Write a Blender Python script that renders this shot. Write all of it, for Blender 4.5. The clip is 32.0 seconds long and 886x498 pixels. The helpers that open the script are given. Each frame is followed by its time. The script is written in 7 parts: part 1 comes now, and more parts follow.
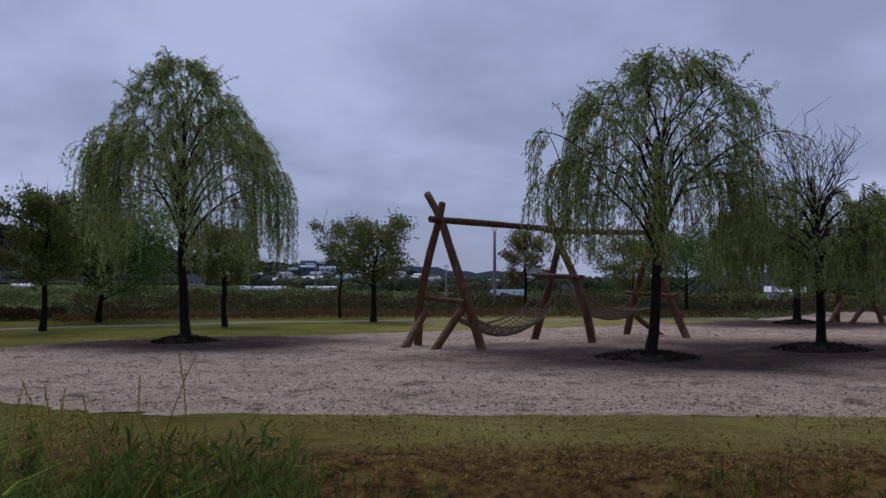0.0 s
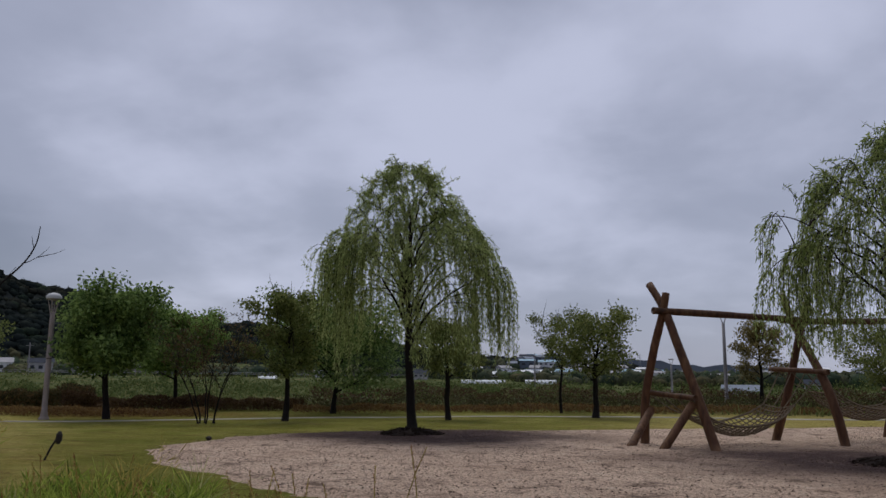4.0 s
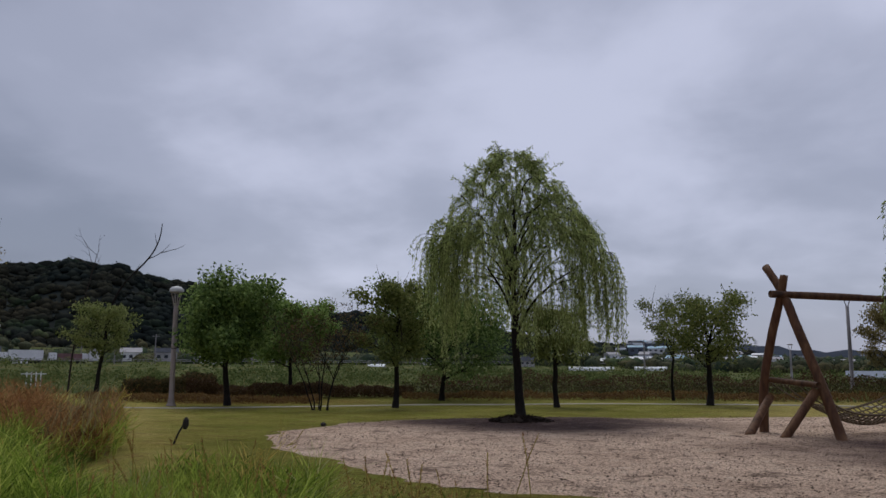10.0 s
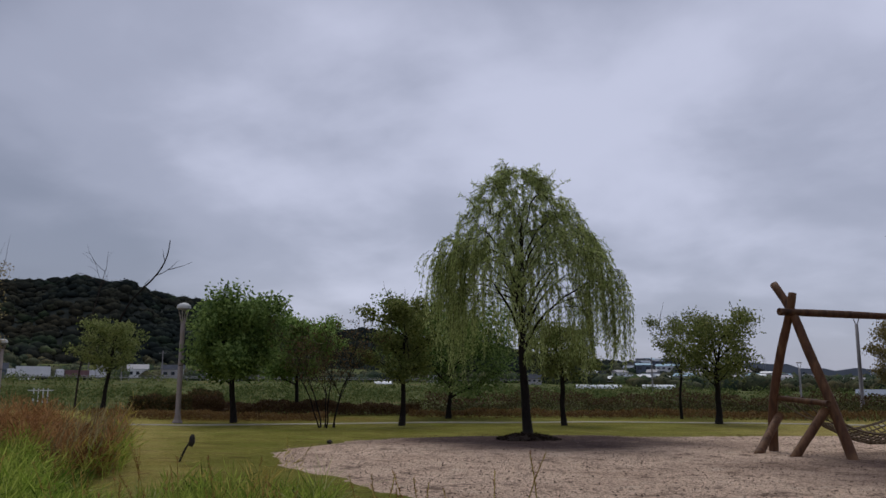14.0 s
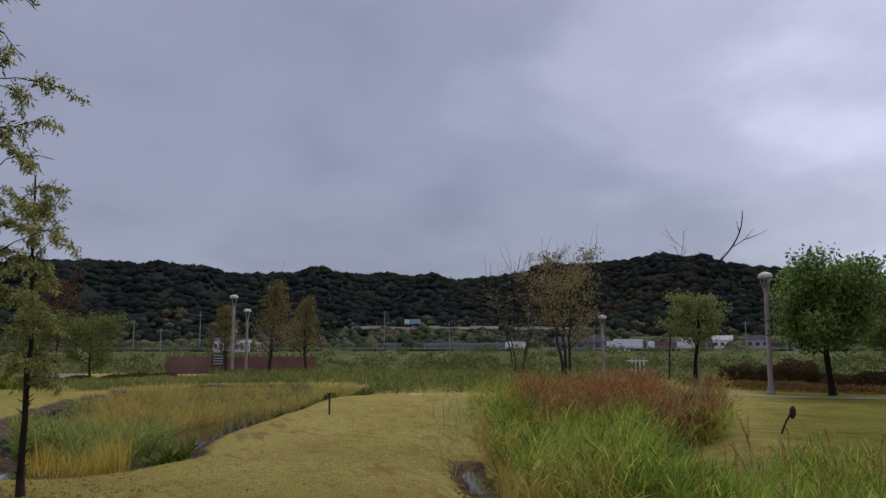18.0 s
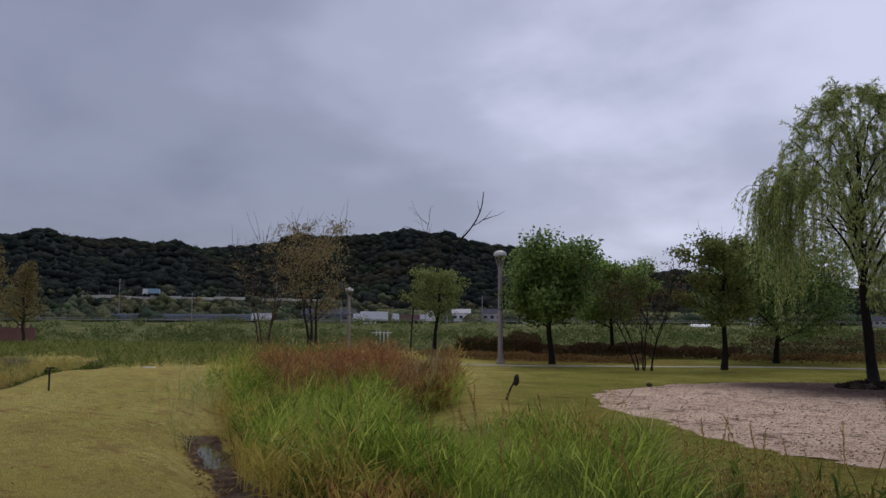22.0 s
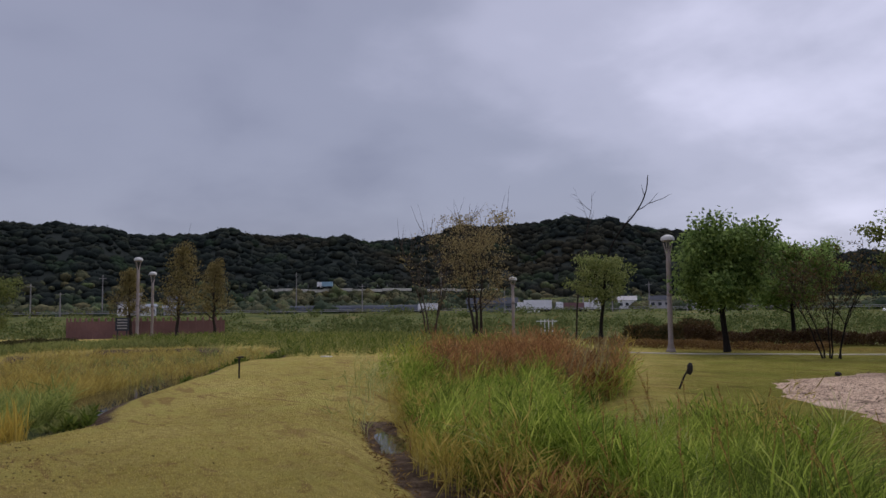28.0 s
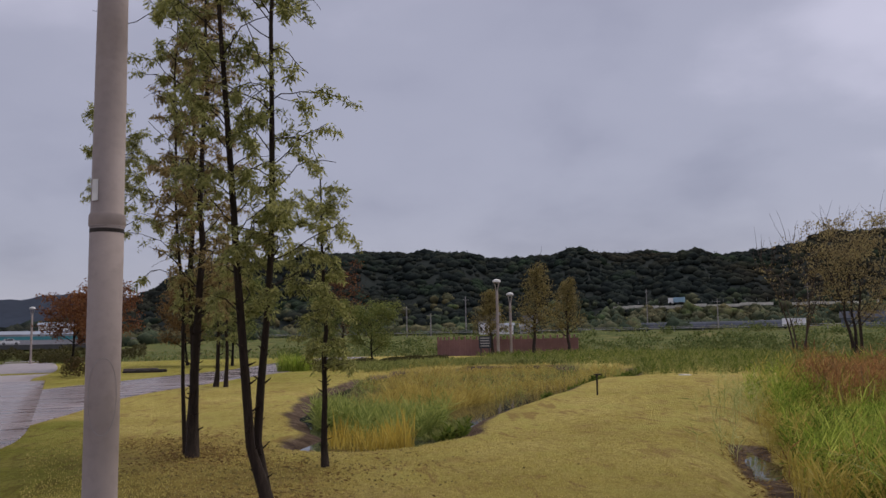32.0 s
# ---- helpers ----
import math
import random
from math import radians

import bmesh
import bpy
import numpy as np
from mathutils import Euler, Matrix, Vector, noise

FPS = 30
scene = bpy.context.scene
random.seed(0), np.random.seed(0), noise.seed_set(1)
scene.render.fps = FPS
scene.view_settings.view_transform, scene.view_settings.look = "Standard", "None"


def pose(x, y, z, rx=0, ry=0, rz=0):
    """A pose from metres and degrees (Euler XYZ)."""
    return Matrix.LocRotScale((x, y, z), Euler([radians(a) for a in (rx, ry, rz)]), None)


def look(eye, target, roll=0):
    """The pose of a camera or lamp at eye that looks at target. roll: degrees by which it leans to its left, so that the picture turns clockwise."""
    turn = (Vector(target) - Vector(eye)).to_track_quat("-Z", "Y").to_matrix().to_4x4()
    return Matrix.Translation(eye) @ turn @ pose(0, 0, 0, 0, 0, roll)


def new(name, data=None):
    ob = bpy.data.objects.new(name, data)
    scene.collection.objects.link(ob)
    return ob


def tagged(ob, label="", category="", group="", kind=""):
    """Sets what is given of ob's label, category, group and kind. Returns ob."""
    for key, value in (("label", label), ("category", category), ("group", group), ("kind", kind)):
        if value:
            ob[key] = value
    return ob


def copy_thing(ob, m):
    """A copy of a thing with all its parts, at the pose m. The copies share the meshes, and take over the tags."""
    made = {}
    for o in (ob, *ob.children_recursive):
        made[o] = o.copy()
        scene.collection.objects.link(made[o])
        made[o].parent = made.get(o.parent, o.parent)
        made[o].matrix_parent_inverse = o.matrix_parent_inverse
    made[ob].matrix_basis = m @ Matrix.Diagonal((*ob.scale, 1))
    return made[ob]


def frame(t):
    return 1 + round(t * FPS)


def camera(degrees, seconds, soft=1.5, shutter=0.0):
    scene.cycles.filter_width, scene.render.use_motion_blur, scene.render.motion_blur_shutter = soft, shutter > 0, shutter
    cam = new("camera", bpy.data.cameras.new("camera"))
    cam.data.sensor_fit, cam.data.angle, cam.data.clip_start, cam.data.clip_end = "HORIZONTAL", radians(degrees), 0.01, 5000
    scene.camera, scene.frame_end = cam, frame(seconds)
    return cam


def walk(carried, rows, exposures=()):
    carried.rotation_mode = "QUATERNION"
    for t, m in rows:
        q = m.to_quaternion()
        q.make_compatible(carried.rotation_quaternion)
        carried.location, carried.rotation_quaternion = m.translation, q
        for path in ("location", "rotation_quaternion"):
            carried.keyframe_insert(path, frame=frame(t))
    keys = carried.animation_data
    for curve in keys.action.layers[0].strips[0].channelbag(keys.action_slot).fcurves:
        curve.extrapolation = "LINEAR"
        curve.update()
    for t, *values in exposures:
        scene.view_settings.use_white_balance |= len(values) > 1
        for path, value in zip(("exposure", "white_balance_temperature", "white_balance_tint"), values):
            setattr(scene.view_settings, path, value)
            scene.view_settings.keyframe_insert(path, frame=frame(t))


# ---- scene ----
# camera and its path: standing on the promenade, turning to the left
cam = camera(57.77, 32.0)
EYE, ARM = 1.4, 0.180


def stand(yaw, pitch, roll):
    """The camera held at arm's length by someone who turns on the spot."""
    a = radians(yaw)
    return pose(-ARM * math.sin(a), ARM * math.cos(a), EYE, 90 + pitch, roll, yaw)


PATH = [
    (0.0, stand(-0.00, 2.63, -0.12)),
    (0.5, stand(5.30, 3.86, -0.62)),
    (1.0, stand(10.17, 5.98, -1.43)),
    (1.5, stand(13.48, 6.32, -1.69)),
    (2.0, stand(15.60, 6.80, -1.75)),
    (2.5, stand(17.73, 7.39, -1.20)),
    (4.5, stand(15.02, 9.87, -0.33)),
    (5.0, stand(16.73, 10.63, -0.64)),
    (5.5, stand(18.81, 11.46, -0.73)),
    (6.0, stand(19.88, 11.67, -0.41)),
    (6.5, stand(20.18, 10.12, 0.01)),
    (7.0, stand(20.68, 9.33, 0.41)),
    (7.5, stand(21.49, 9.21, 0.41)),
    (8.0, stand(22.33, 9.11, 0.10)),
    (8.5, stand(22.64, 8.92, -0.04)),
    (9.0, stand(23.21, 8.63, -0.03)),
    (9.5, stand(23.59, 8.41, -0.05)),
    (10.0, stand(22.94, 8.27, -0.18)),
    (10.5, stand(17.66, 8.41, 0.25)),
    (11.0, stand(16.39, 8.66, -0.23)),
    (11.5, stand(16.86, 8.97, -0.44)),
    (12.0, stand(21.21, 9.21, -0.88)),
    (12.5, stand(23.55, 9.40, -0.73)),
    (13.0, stand(23.38, 9.44, -0.42)),
    (13.5, stand(22.79, 9.53, -0.27)),
    (15.5, stand(39.52, 8.06, -0.83)),
    (16.0, stand(51.20, 7.78, -1.16)),
    (16.5, stand(59.45, 7.62, -0.99)),
    (17.0, stand(61.61, 7.67, -0.42)),
    (17.5, stand(63.19, 7.73, -0.11)),
    (18.0, stand(63.05, 7.33, 0.02)),
    (18.5, stand(56.90, 6.52, 0.36)),
    (19.0, stand(48.38, 5.83, 0.83)),
    (19.5, stand(42.93, 5.57, 0.80)),
    (20.0, stand(44.88, 5.80, 0.58)),
    (20.5, stand(41.24, 5.87, 0.43)),
    (21.0, stand(39.65, 5.87, 0.26)),
    (21.5, stand(41.44, 5.74, -0.11)),
    (22.0, stand(45.28, 5.38, -0.23)),
    (22.5, stand(48.39, 4.85, -0.20)),
    (23.0, stand(52.74, 4.17, 0.07)),
    (23.5, stand(58.53, 3.74, 0.05)),
    (24.0, stand(62.15, 3.69, 0.42)),
    (24.5, stand(64.26, 3.77, 0.50)),
    (26.5, stand(63.42, 4.11, 0.49)),
    (27.0, stand(59.08, 4.20, 0.55)),
    (27.5, stand(56.62, 4.42, 0.49)),
    (28.0, stand(56.88, 4.61, 0.52)),
    (28.5, stand(61.42, 4.81, 0.54)),
    (29.0, stand(69.37, 5.08, 0.57)),
    (29.5, stand(79.05, 5.46, 1.03)),
    (30.0, stand(85.22, 5.78, 1.49)),
    (30.5, stand(88.22, 5.88, 1.47)),
    (31.0, stand(88.07, 5.83, 1.36)),
    (31.5, stand(85.12, 5.80, 1.36)),
    (32.0, stand(81.45, 6.17, 1.01)),
]
EXPOSURES = ((0.0, -0.42, 5650, 16), (1.0, -0.54, 5700, 15), (2.5, -0.3, 6100, 11), (4.5, -0.22, 6450, 9), (9.0, -0.16, 6450, 9), (13.0, -0.15, 6500, 9), (16.0, 0.0, 6450, 12), (18.0, 0.17, 6550, 13), (19.0, 0.14, 6500, 13), (20.0, 0.03, 6450, 12), (21.0, -0.04, 6450, 12), (22.0, 0.03, 6450, 13), (24.0, 0.26, 6500, 14), (28.0, 0.17, 6600, 15), (29.0, 0.26, 6700, 15), (30.0, 0.42, 6750, 15), (31.0, 0.52, 7100, 16), (32.0, 0.42, 7050, 15))
walk(cam, PATH, EXPOSURES)

# ---- world, sun, light ----
world = bpy.data.worlds.new("overcast_sky")
scene.world = world
world.use_nodes = True
wn, wl = world.node_tree.nodes, world.node_tree.links
wn.clear()
SUN_EL, SUN_AZ = 62.0, -35.0


def wmath(op, a, b=None):
    n = wn.new("ShaderNodeMath")
    n.operation = op
    for k, v in enumerate((a, b)):
        if v is None:
            continue
        if isinstance(v, (int, float)):
            n.inputs[k].default_value = v
        else:
            wl.new(v, n.inputs[k])
    return n.outputs[0]


def wnoise(vec, scale, detail, rough, off, distort=0.0):
    m = wn.new("ShaderNodeMapping")
    m.inputs["Location"].default_value = off
    wl.new(vec, m.inputs["Vector"])
    n = wn.new("ShaderNodeTexNoise")
    n.inputs["Scale"].default_value, n.inputs["Detail"].default_value = scale, detail
    n.inputs["Roughness"].default_value, n.inputs["Distortion"].default_value = rough, distort
    wl.new(m.outputs[0], n.inputs["Vector"])
    return n.outputs["Fac"]


sky = wn.new("ShaderNodeTexSky")
sky.sky_type, sky.sun_disc = "NISHITA", False
sky.sun_elevation, sky.sun_rotation = radians(SUN_EL), radians(SUN_AZ)
tc = wn.new("ShaderNodeTexCoord")
sep = wn.new("ShaderNodeSeparateXYZ")
wl.new(tc.outputs["Generated"], sep.inputs[0])
zz = wmath("ADD", wmath("MAXIMUM", sep.outputs[2], 0.0), 0.32)
comb = wn.new("ShaderNodeCombineXYZ")
wl.new(wmath("DIVIDE", sep.outputs[0], zz), comb.inputs[0])
wl.new(wmath("DIVIDE", sep.outputs[1], zz), comb.inputs[1])
big = wnoise(comb.outputs[0], 0.75, 2.0, 0.5, (3.1, 0.6, 0.0), 0.2)
fine = wnoise(comb.outputs[0], 2.6, 6.0, 0.48, (1.3, 4.0, 0.0), 0.15)
mixf = wmath("ADD", wmath("MULTIPLY", big, 0.57), wmath("MULTIPLY", fine, 0.43))


def lobe(az, el, power, gain):
    """A broad thinner or thicker part of the cloud deck round a direction of the sky."""
    d = wn.new("ShaderNodeVectorMath")
    d.operation = "DOT_PRODUCT"
    wl.new(tc.outputs["Generated"], d.inputs[0])
    a, b = radians(az), radians(el)
    d.inputs[1].default_value = (-math.sin(a) * math.cos(b), math.cos(a) * math.cos(b), math.sin(b))
    return wmath("MULTIPLY", wmath("POWER", wmath("MAXIMUM", d.outputs["Value"], 0.0), power), gain)


mixf = wmath("ADD", wmath("ADD", mixf, lobe(44, 22, 30.0, 0.07)), wmath("ADD", lobe(30, 24, 10.0, 0.045), wmath("ADD", lobe(80, 22, 8.0, -0.21), wmath("ADD", lobe(-28, 16, 14.0, 0.06), wmath("ADD", wmath("ADD", lobe(74, 6, 40.0, -0.16), wmath("ADD", lobe(56, 5, 80.0, -0.09), wmath("ADD", lobe(64, 6, 70.0, -0.07), lobe(46, 5, 90.0, -0.07)))), wmath("ADD", lobe(113, 5, 40.0, -0.15), lobe(108, 18, 22.0, -0.10)))))))
ramp = wn.new("ShaderNodeValToRGB")
ramp.color_ramp.interpolation = "EASE"
ramp.color_ramp.elements[0].position, ramp.color_ramp.elements[0].color = 0.05, (0.17, 0.185, 0.26, 1)
ramp.color_ramp.elements[1].position, ramp.color_ramp.elements[1].color = 0.66, (0.56, 0.58, 0.73, 1)
e = ramp.color_ramp.elements.new(0.47)
e.color = (0.355, 0.375, 0.485, 1)
e = ramp.color_ramp.elements.new(0.28)
e.color = (0.235, 0.255, 0.34, 1)
wl.new(mixf, ramp.inputs[0])
clear = wn.new("ShaderNodeMix")
clear.data_type = "RGBA"
clear.inputs[0].default_value = 0.012
wl.new(ramp.outputs[0], clear.inputs[6])
wl.new(sky.outputs[0], clear.inputs[7])
bg = wn.new("ShaderNodeBackground")
bg.inputs["Strength"].default_value = 1.0
wl.new(clear.outputs[2], bg.inputs["Color"])
wo = wn.new("ShaderNodeOutputWorld")
wl.new(bg.outputs[0], wo.inputs["Surface"])

sun = new("sun", bpy.data.lights.new("sun", "SUN"))
sun.data.energy, sun.data.angle, sun.data.color = 1.55, radians(40), (1.0, 0.97, 0.92)
_a = radians(SUN_AZ)
sun.matrix_world = look((0, 0, 0), (math.sin(_a) * -math.cos(radians(SUN_EL)), -math.cos(_a) * math.cos(radians(SUN_EL)), -math.sin(radians(SUN_EL))))

# ---- materials ----


def mat(name, rough=0.8, spec=0.3, metal=0.0):
    m = bpy.data.materials.new(name)
    m.use_nodes = True
    b = m.node_tree.nodes["Principled BSDF"]
    b.inputs["Roughness"].default_value = rough
    b.inputs["Specular IOR Level"].default_value = spec
    b.inputs["Metallic"].default_value = metal
    return m


class Nodes:
    """Short hand for building a node tree."""

    def __init__(self, m):
        self.n, self.l = m.node_tree.nodes, m.node_tree.links
        self.b = self.n["Principled BSDF"]

    def coord(self, which="Object"):
        return self.n.new("ShaderNodeTexCoord").outputs[which]

    def position(self):
        return self.n.new("ShaderNodeNewGeometry").outputs["Position"]

    def noise(self, vec, scale, detail=4.0, rough=0.55, stretch=None, distort=0.0):
        if stretch:
            mp = self.n.new("ShaderNodeMapping")
            mp.inputs["Scale"].default_value = stretch
            self.l.new(vec, mp.inputs["Vector"])
            vec = mp.outputs[0]
        t = self.n.new("ShaderNodeTexNoise")
        t.inputs["Scale"].default_value, t.inputs["Detail"].default_value = scale, detail
        t.inputs["Roughness"].default_value, t.inputs["Distortion"].default_value = rough, distort
        self.l.new(vec, t.inputs["Vector"])
        return t.outputs["Fac"]

    def ramp(self, fac, *stops):
        r = self.n.new("ShaderNodeValToRGB")
        els = r.color_ramp.elements
        while len(els) < len(stops):
            els.new(0.5)
        for el, (p, c) in zip(els, stops):
            el.position = p
            el.color = (*c, 1) if len(c) == 3 else c
        self.l.new(fac, r.inputs[0])
        return r.outputs[0]

    def mix(self, fac, a, b, mode="MIX"):
        x = self.n.new("ShaderNodeMix")
        x.data_type, x.blend_type = "RGBA", mode
        for k, v in ((0, fac), (6, a), (7, b)):
            if isinstance(v, (int, float)):
                x.inputs[k].default_value = v
            elif isinstance(v, tuple):
                x.inputs[k].default_value = (*v, 1)
            else:
                self.l.new(v, x.inputs[k])
        return x.outputs[2]

    def color(self, c):
        self.l.new(c, self.b.inputs["Base Color"])

    def rough(self, fac, lo, hi):
        m = self.n.new("ShaderNodeMapRange")
        m.inputs["To Min"].default_value, m.inputs["To Max"].default_value = lo, hi
        self.l.new(fac, m.inputs["Value"])
        self.l.new(m.outputs[0], self.b.inputs["Roughness"])

    def bump(self, fac, strength, dist):
        m = self.n.new("ShaderNodeBump")
        m.inputs["Strength"].default_value, m.inputs["Distance"].default_value = strength, dist
        self.l.new(fac, m.inputs["Height"])
        self.l.new(m.outputs[0], self.b.inputs["Normal"])

    def attr(self, name):
        a = self.n.new("ShaderNodeAttribute")
        a.attribute_name = name
        return a.outputs["Fac"]

    def island(self):
        return self.n.new("ShaderNodeNewGeometry").outputs["Random Per Island"]


def leaf_mat(name, dark, mid, light, spread=1.3, glow=0.35, rough=0.5):
    """Leaves: each leaf takes its own tone, clumps drift in tone, some light passes through."""
    m = mat(name, rough, 0.07)
    k = Nodes(m)
    c1 = k.ramp(k.island(), (0.0, dark), (0.55, mid), (1.0, light))
    n = k.noise(k.position(), spread, 3.0)
    c2 = k.mix(k.ramp(n, (0.35, (0, 0, 0)), (0.68, (1, 1, 1))), c1, k.mix(0.4, c1, light))
    k.color(c2)
    tr = k.n.new("ShaderNodeBsdfTranslucent")
    k.l.new(c2, tr.inputs["Color"])
    ms = k.n.new("ShaderNodeMixShader")
    ms.inputs[0].default_value = glow
    k.l.new(k.b.outputs[0], ms.inputs[1])
    k.l.new(tr.outputs[0], ms.inputs[2])
    k.l.new(ms.outputs[0], k.n["Material Output"].inputs["Surface"])
    return m


def solid(name, c, rough=0.6, spec=0.3, metal=0.0, vary=0.25, scale=6.0, bump=0.0):
    m = mat(name, rough, spec, metal)
    k = Nodes(m)
    n = k.noise(k.coord(), scale, 5.0)
    n2 = k.noise(k.coord(), scale * 7.3, 3.0)
    lo = tuple(x * (1 - vary) for x in c)
    hi = tuple(min(1, x * (1 + vary * 0.6)) for x in c)
    col = k.ramp(n, (0.3, lo), (0.7, hi))
    col = k.mix(k.ramp(n2, (0.45, (0, 0, 0)), (0.8, (0.5, 0.5, 0.5))), col, tuple(x * 0.75 for x in c))
    k.color(col)
    k.rough(n2, max(0.05, rough - 0.12), min(1, rough + 0.12))
    if bump:
        k.bump(n2, 0.5, bump)
    return m


def bark_mat(name, c, scale=14.0):
    m = mat(name, 0.9, 0.15)
    k = Nodes(m)
    n = k.noise(k.coord(), scale, 6.0, 0.65, (1, 1, 0.22))
    n2 = k.noise(k.coord(), 2.0, 3.0)
    col = k.ramp(n, (0.3, tuple(x * 0.45 for x in c)), (0.55, c), (0.8, tuple(min(1, x * 1.6) for x in c)))
    k.color(k.mix(k.ramp(n2, (0.4, (0, 0, 0)), (0.7, (0.5, 0.5, 0.5))), col, (c[0] * 0.7, c[1] * 0.85, c[2] * 0.6)))
    k.bump(n, 0.8, 0.02)
    return m


def log_mat(name="weathered_log", tone=1.0):
    m = mat(name, 0.65, 0.2)
    k = Nodes(m)
    n = k.noise(k.coord(), 9.0, 6.0, 0.6, (1, 1, 0.12))
    big_ = k.noise(k.coord(), 1.4, 3.0)
    col = k.ramp(n, (0.28, (0.050 * tone, 0.023 * tone, 0.012 * tone)), (0.5, (0.165 * tone, 0.080 * tone, 0.038 * tone)), (0.75, (0.31 * tone, 0.175 * tone, 0.090 * tone)))
    col = k.mix(k.ramp(big_, (0.4, (0, 0, 0)), (0.7, (0.6, 0.6, 0.6))), col, (0.10, 0.045, 0.028))
    k.color(col)
    k.bump(n, 0.7, 0.012)
    return m


def lawn_mat():
    m = mat("ground_cover", 0.95, 0.04)
    k = Nodes(m)
    p = k.position()
    n1, n2, n3 = k.noise(p, 0.35, 4.0), k.noise(p, 2.4, 5.0), k.noise(p, 38.0, 4.0, 0.7)
    grass = k.ramp(n1, (0.3, (0.345, 0.288, 0.074)), (0.5, (0.485, 0.402, 0.115)), (0.7, (0.588, 0.485, 0.172)))
    grass = k.mix(k.ramp(n2, (0.42, (0, 0, 0)), (0.62, (0.55, 0.55, 0.55))), grass, (0.484, 0.395, 0.140))
    grass = k.mix(k.ramp(k.noise(p, 1.1, 6.0, 0.65), (0.58, (0, 0, 0)), (0.70, (0.75, 0.75, 0.75))), grass, (0.307, 0.200, 0.079))
    grass = k.mix(k.ramp(n3, (0.36, (0.55, 0.55, 0.55)), (0.52, (0, 0, 0))), grass, (0.170, 0.135, 0.028))
    grass = k.mix(k.ramp(k.noise(p, 9.0, 6.0, 0.75), (0.40, (0.5, 0.5, 0.5)), (0.54, (0, 0, 0))), grass, (0.18, 0.13, 0.034))
    grass = k.mix(k.ramp(k.noise(p, 14.0, 6.0, 0.75), (0.56, (0, 0, 0)), (0.70, (0.7, 0.7, 0.7))), grass, (0.577, 0.474, 0.191))
    grass = k.mix(k.ramp(k.noise(p, 0.8, 6.0, 0.65), (0.36, (0.75, 0.75, 0.75)), (0.50, (0, 0, 0))), grass, (0.400, 0.358, 0.100))
    swirl = k.noise(p, 0.9, 7.0, 0.62, (1.0, 3.4, 1.0), 1.2)
    grass = k.mix(k.ramp(swirl, (0.37, (0.75, 0.75, 0.75)), (0.44, (0, 0, 0))), grass, (0.260, 0.172, 0.065))
    dry = k.noise(p, 0.45, 6.0, 0.7)
    grass = k.mix(k.ramp(dry, (0.56, (0, 0, 0)), (0.68, (0.55, 0.55, 0.55))), grass, (0.279, 0.177, 0.070))
    grass = k.mix(k.mix(1.0, k.attr("lush"), k.ramp(k.noise(p, 0.6, 5.0, 0.6), (0.3, (0.95, 0.95, 0.95)), (0.75, (0.5, 0.5, 0.5))), "MULTIPLY"), grass, k.mix(1.0, grass, (0.37, 0.48, 0.22), "MULTIPLY"))
    thatch = k.ramp(k.noise(p, 5.5, 6.0, 0.7), (0.36, (0.045, 0.024, 0.009)), (0.5, (0.205, 0.112, 0.035)), (0.64, (0.33, 0.225, 0.065)))
    grass = k.mix(k.attr("thatch"), grass, thatch)
    mud = k.ramp(k.noise(p, 4.0, 6.0, 0.65), (0.3, (0.042, 0.028, 0.020)), (0.5, (0.115, 0.080, 0.057)), (0.7, (0.20, 0.15, 0.105)))
    fld = k.ramp(k.noise(p, 0.16, 6.0, 0.65), (0.3, (0.040, 0.058, 0.020)), (0.5, (0.090, 0.105, 0.036)), (0.7, (0.16, 0.130, 0.056)))
    edge_ = k.n.new("ShaderNodeMath")
    edge_.operation = "MULTIPLY_ADD"
    k.l.new(k.noise(p, 7.0, 5.0, 0.7), edge_.inputs[0])
    edge_.inputs[1].default_value = 0.3
    k.l.new(k.attr("mud"), edge_.inputs[2])
    c = k.mix(k.ramp(edge_.outputs[0], (0.42, (0, 0, 0)), (0.62, (1, 1, 1))), grass, mud)
    c = k.mix(k.attr("field"), c, fld)
    k.color(c)
    k.bump(k.noise(p, 12.0, 8.0, 0.8), 1.0, 0.10)
    return m


def sand_mat():
    m = mat("coarse_sand", 0.95, 0.1)
    k = Nodes(m)
    p = k.position()
    base = k.ramp(k.noise(p, 0.55, 5.0), (0.3, (0.59, 0.42, 0.305)), (0.7, (0.79, 0.59, 0.44)))
    grit = k.noise(p, 24.0, 5.0, 0.75)
    c = k.mix(k.ramp(grit, (0.40, (0.9, 0.9, 0.9)), (0.52, (0, 0, 0))), base, (0.14, 0.095, 0.074))
    scuff = k.noise(p, 1.7, 9.0, 0.8)
    c = k.mix(k.ramp(scuff, (0.39, (0.85, 0.85, 0.85)), (0.47, (0, 0, 0))), c, (0.15, 0.10, 0.075))
    c = k.mix(k.ramp(scuff, (0.55, (0, 0, 0)), (0.66, (0.75, 0.75, 0.75))), c, (0.70, 0.57, 0.44))
    # damp sand and canopy shade, both put into the colour
    damp_shade = k.attr("damp_shade")
    dn = k.mix(1.0, damp_shade, k.ramp(k.noise(p, 1.6, 6.0, 0.7), (0.25, (0.75, 0.75, 0.75)), (0.5, (1, 1, 1))), "MULTIPLY")
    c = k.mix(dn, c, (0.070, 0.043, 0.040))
    k.color(c)
    k.bump(k.noise(p, 22.0, 6.0, 0.8), 1.0, 0.05)
    return m


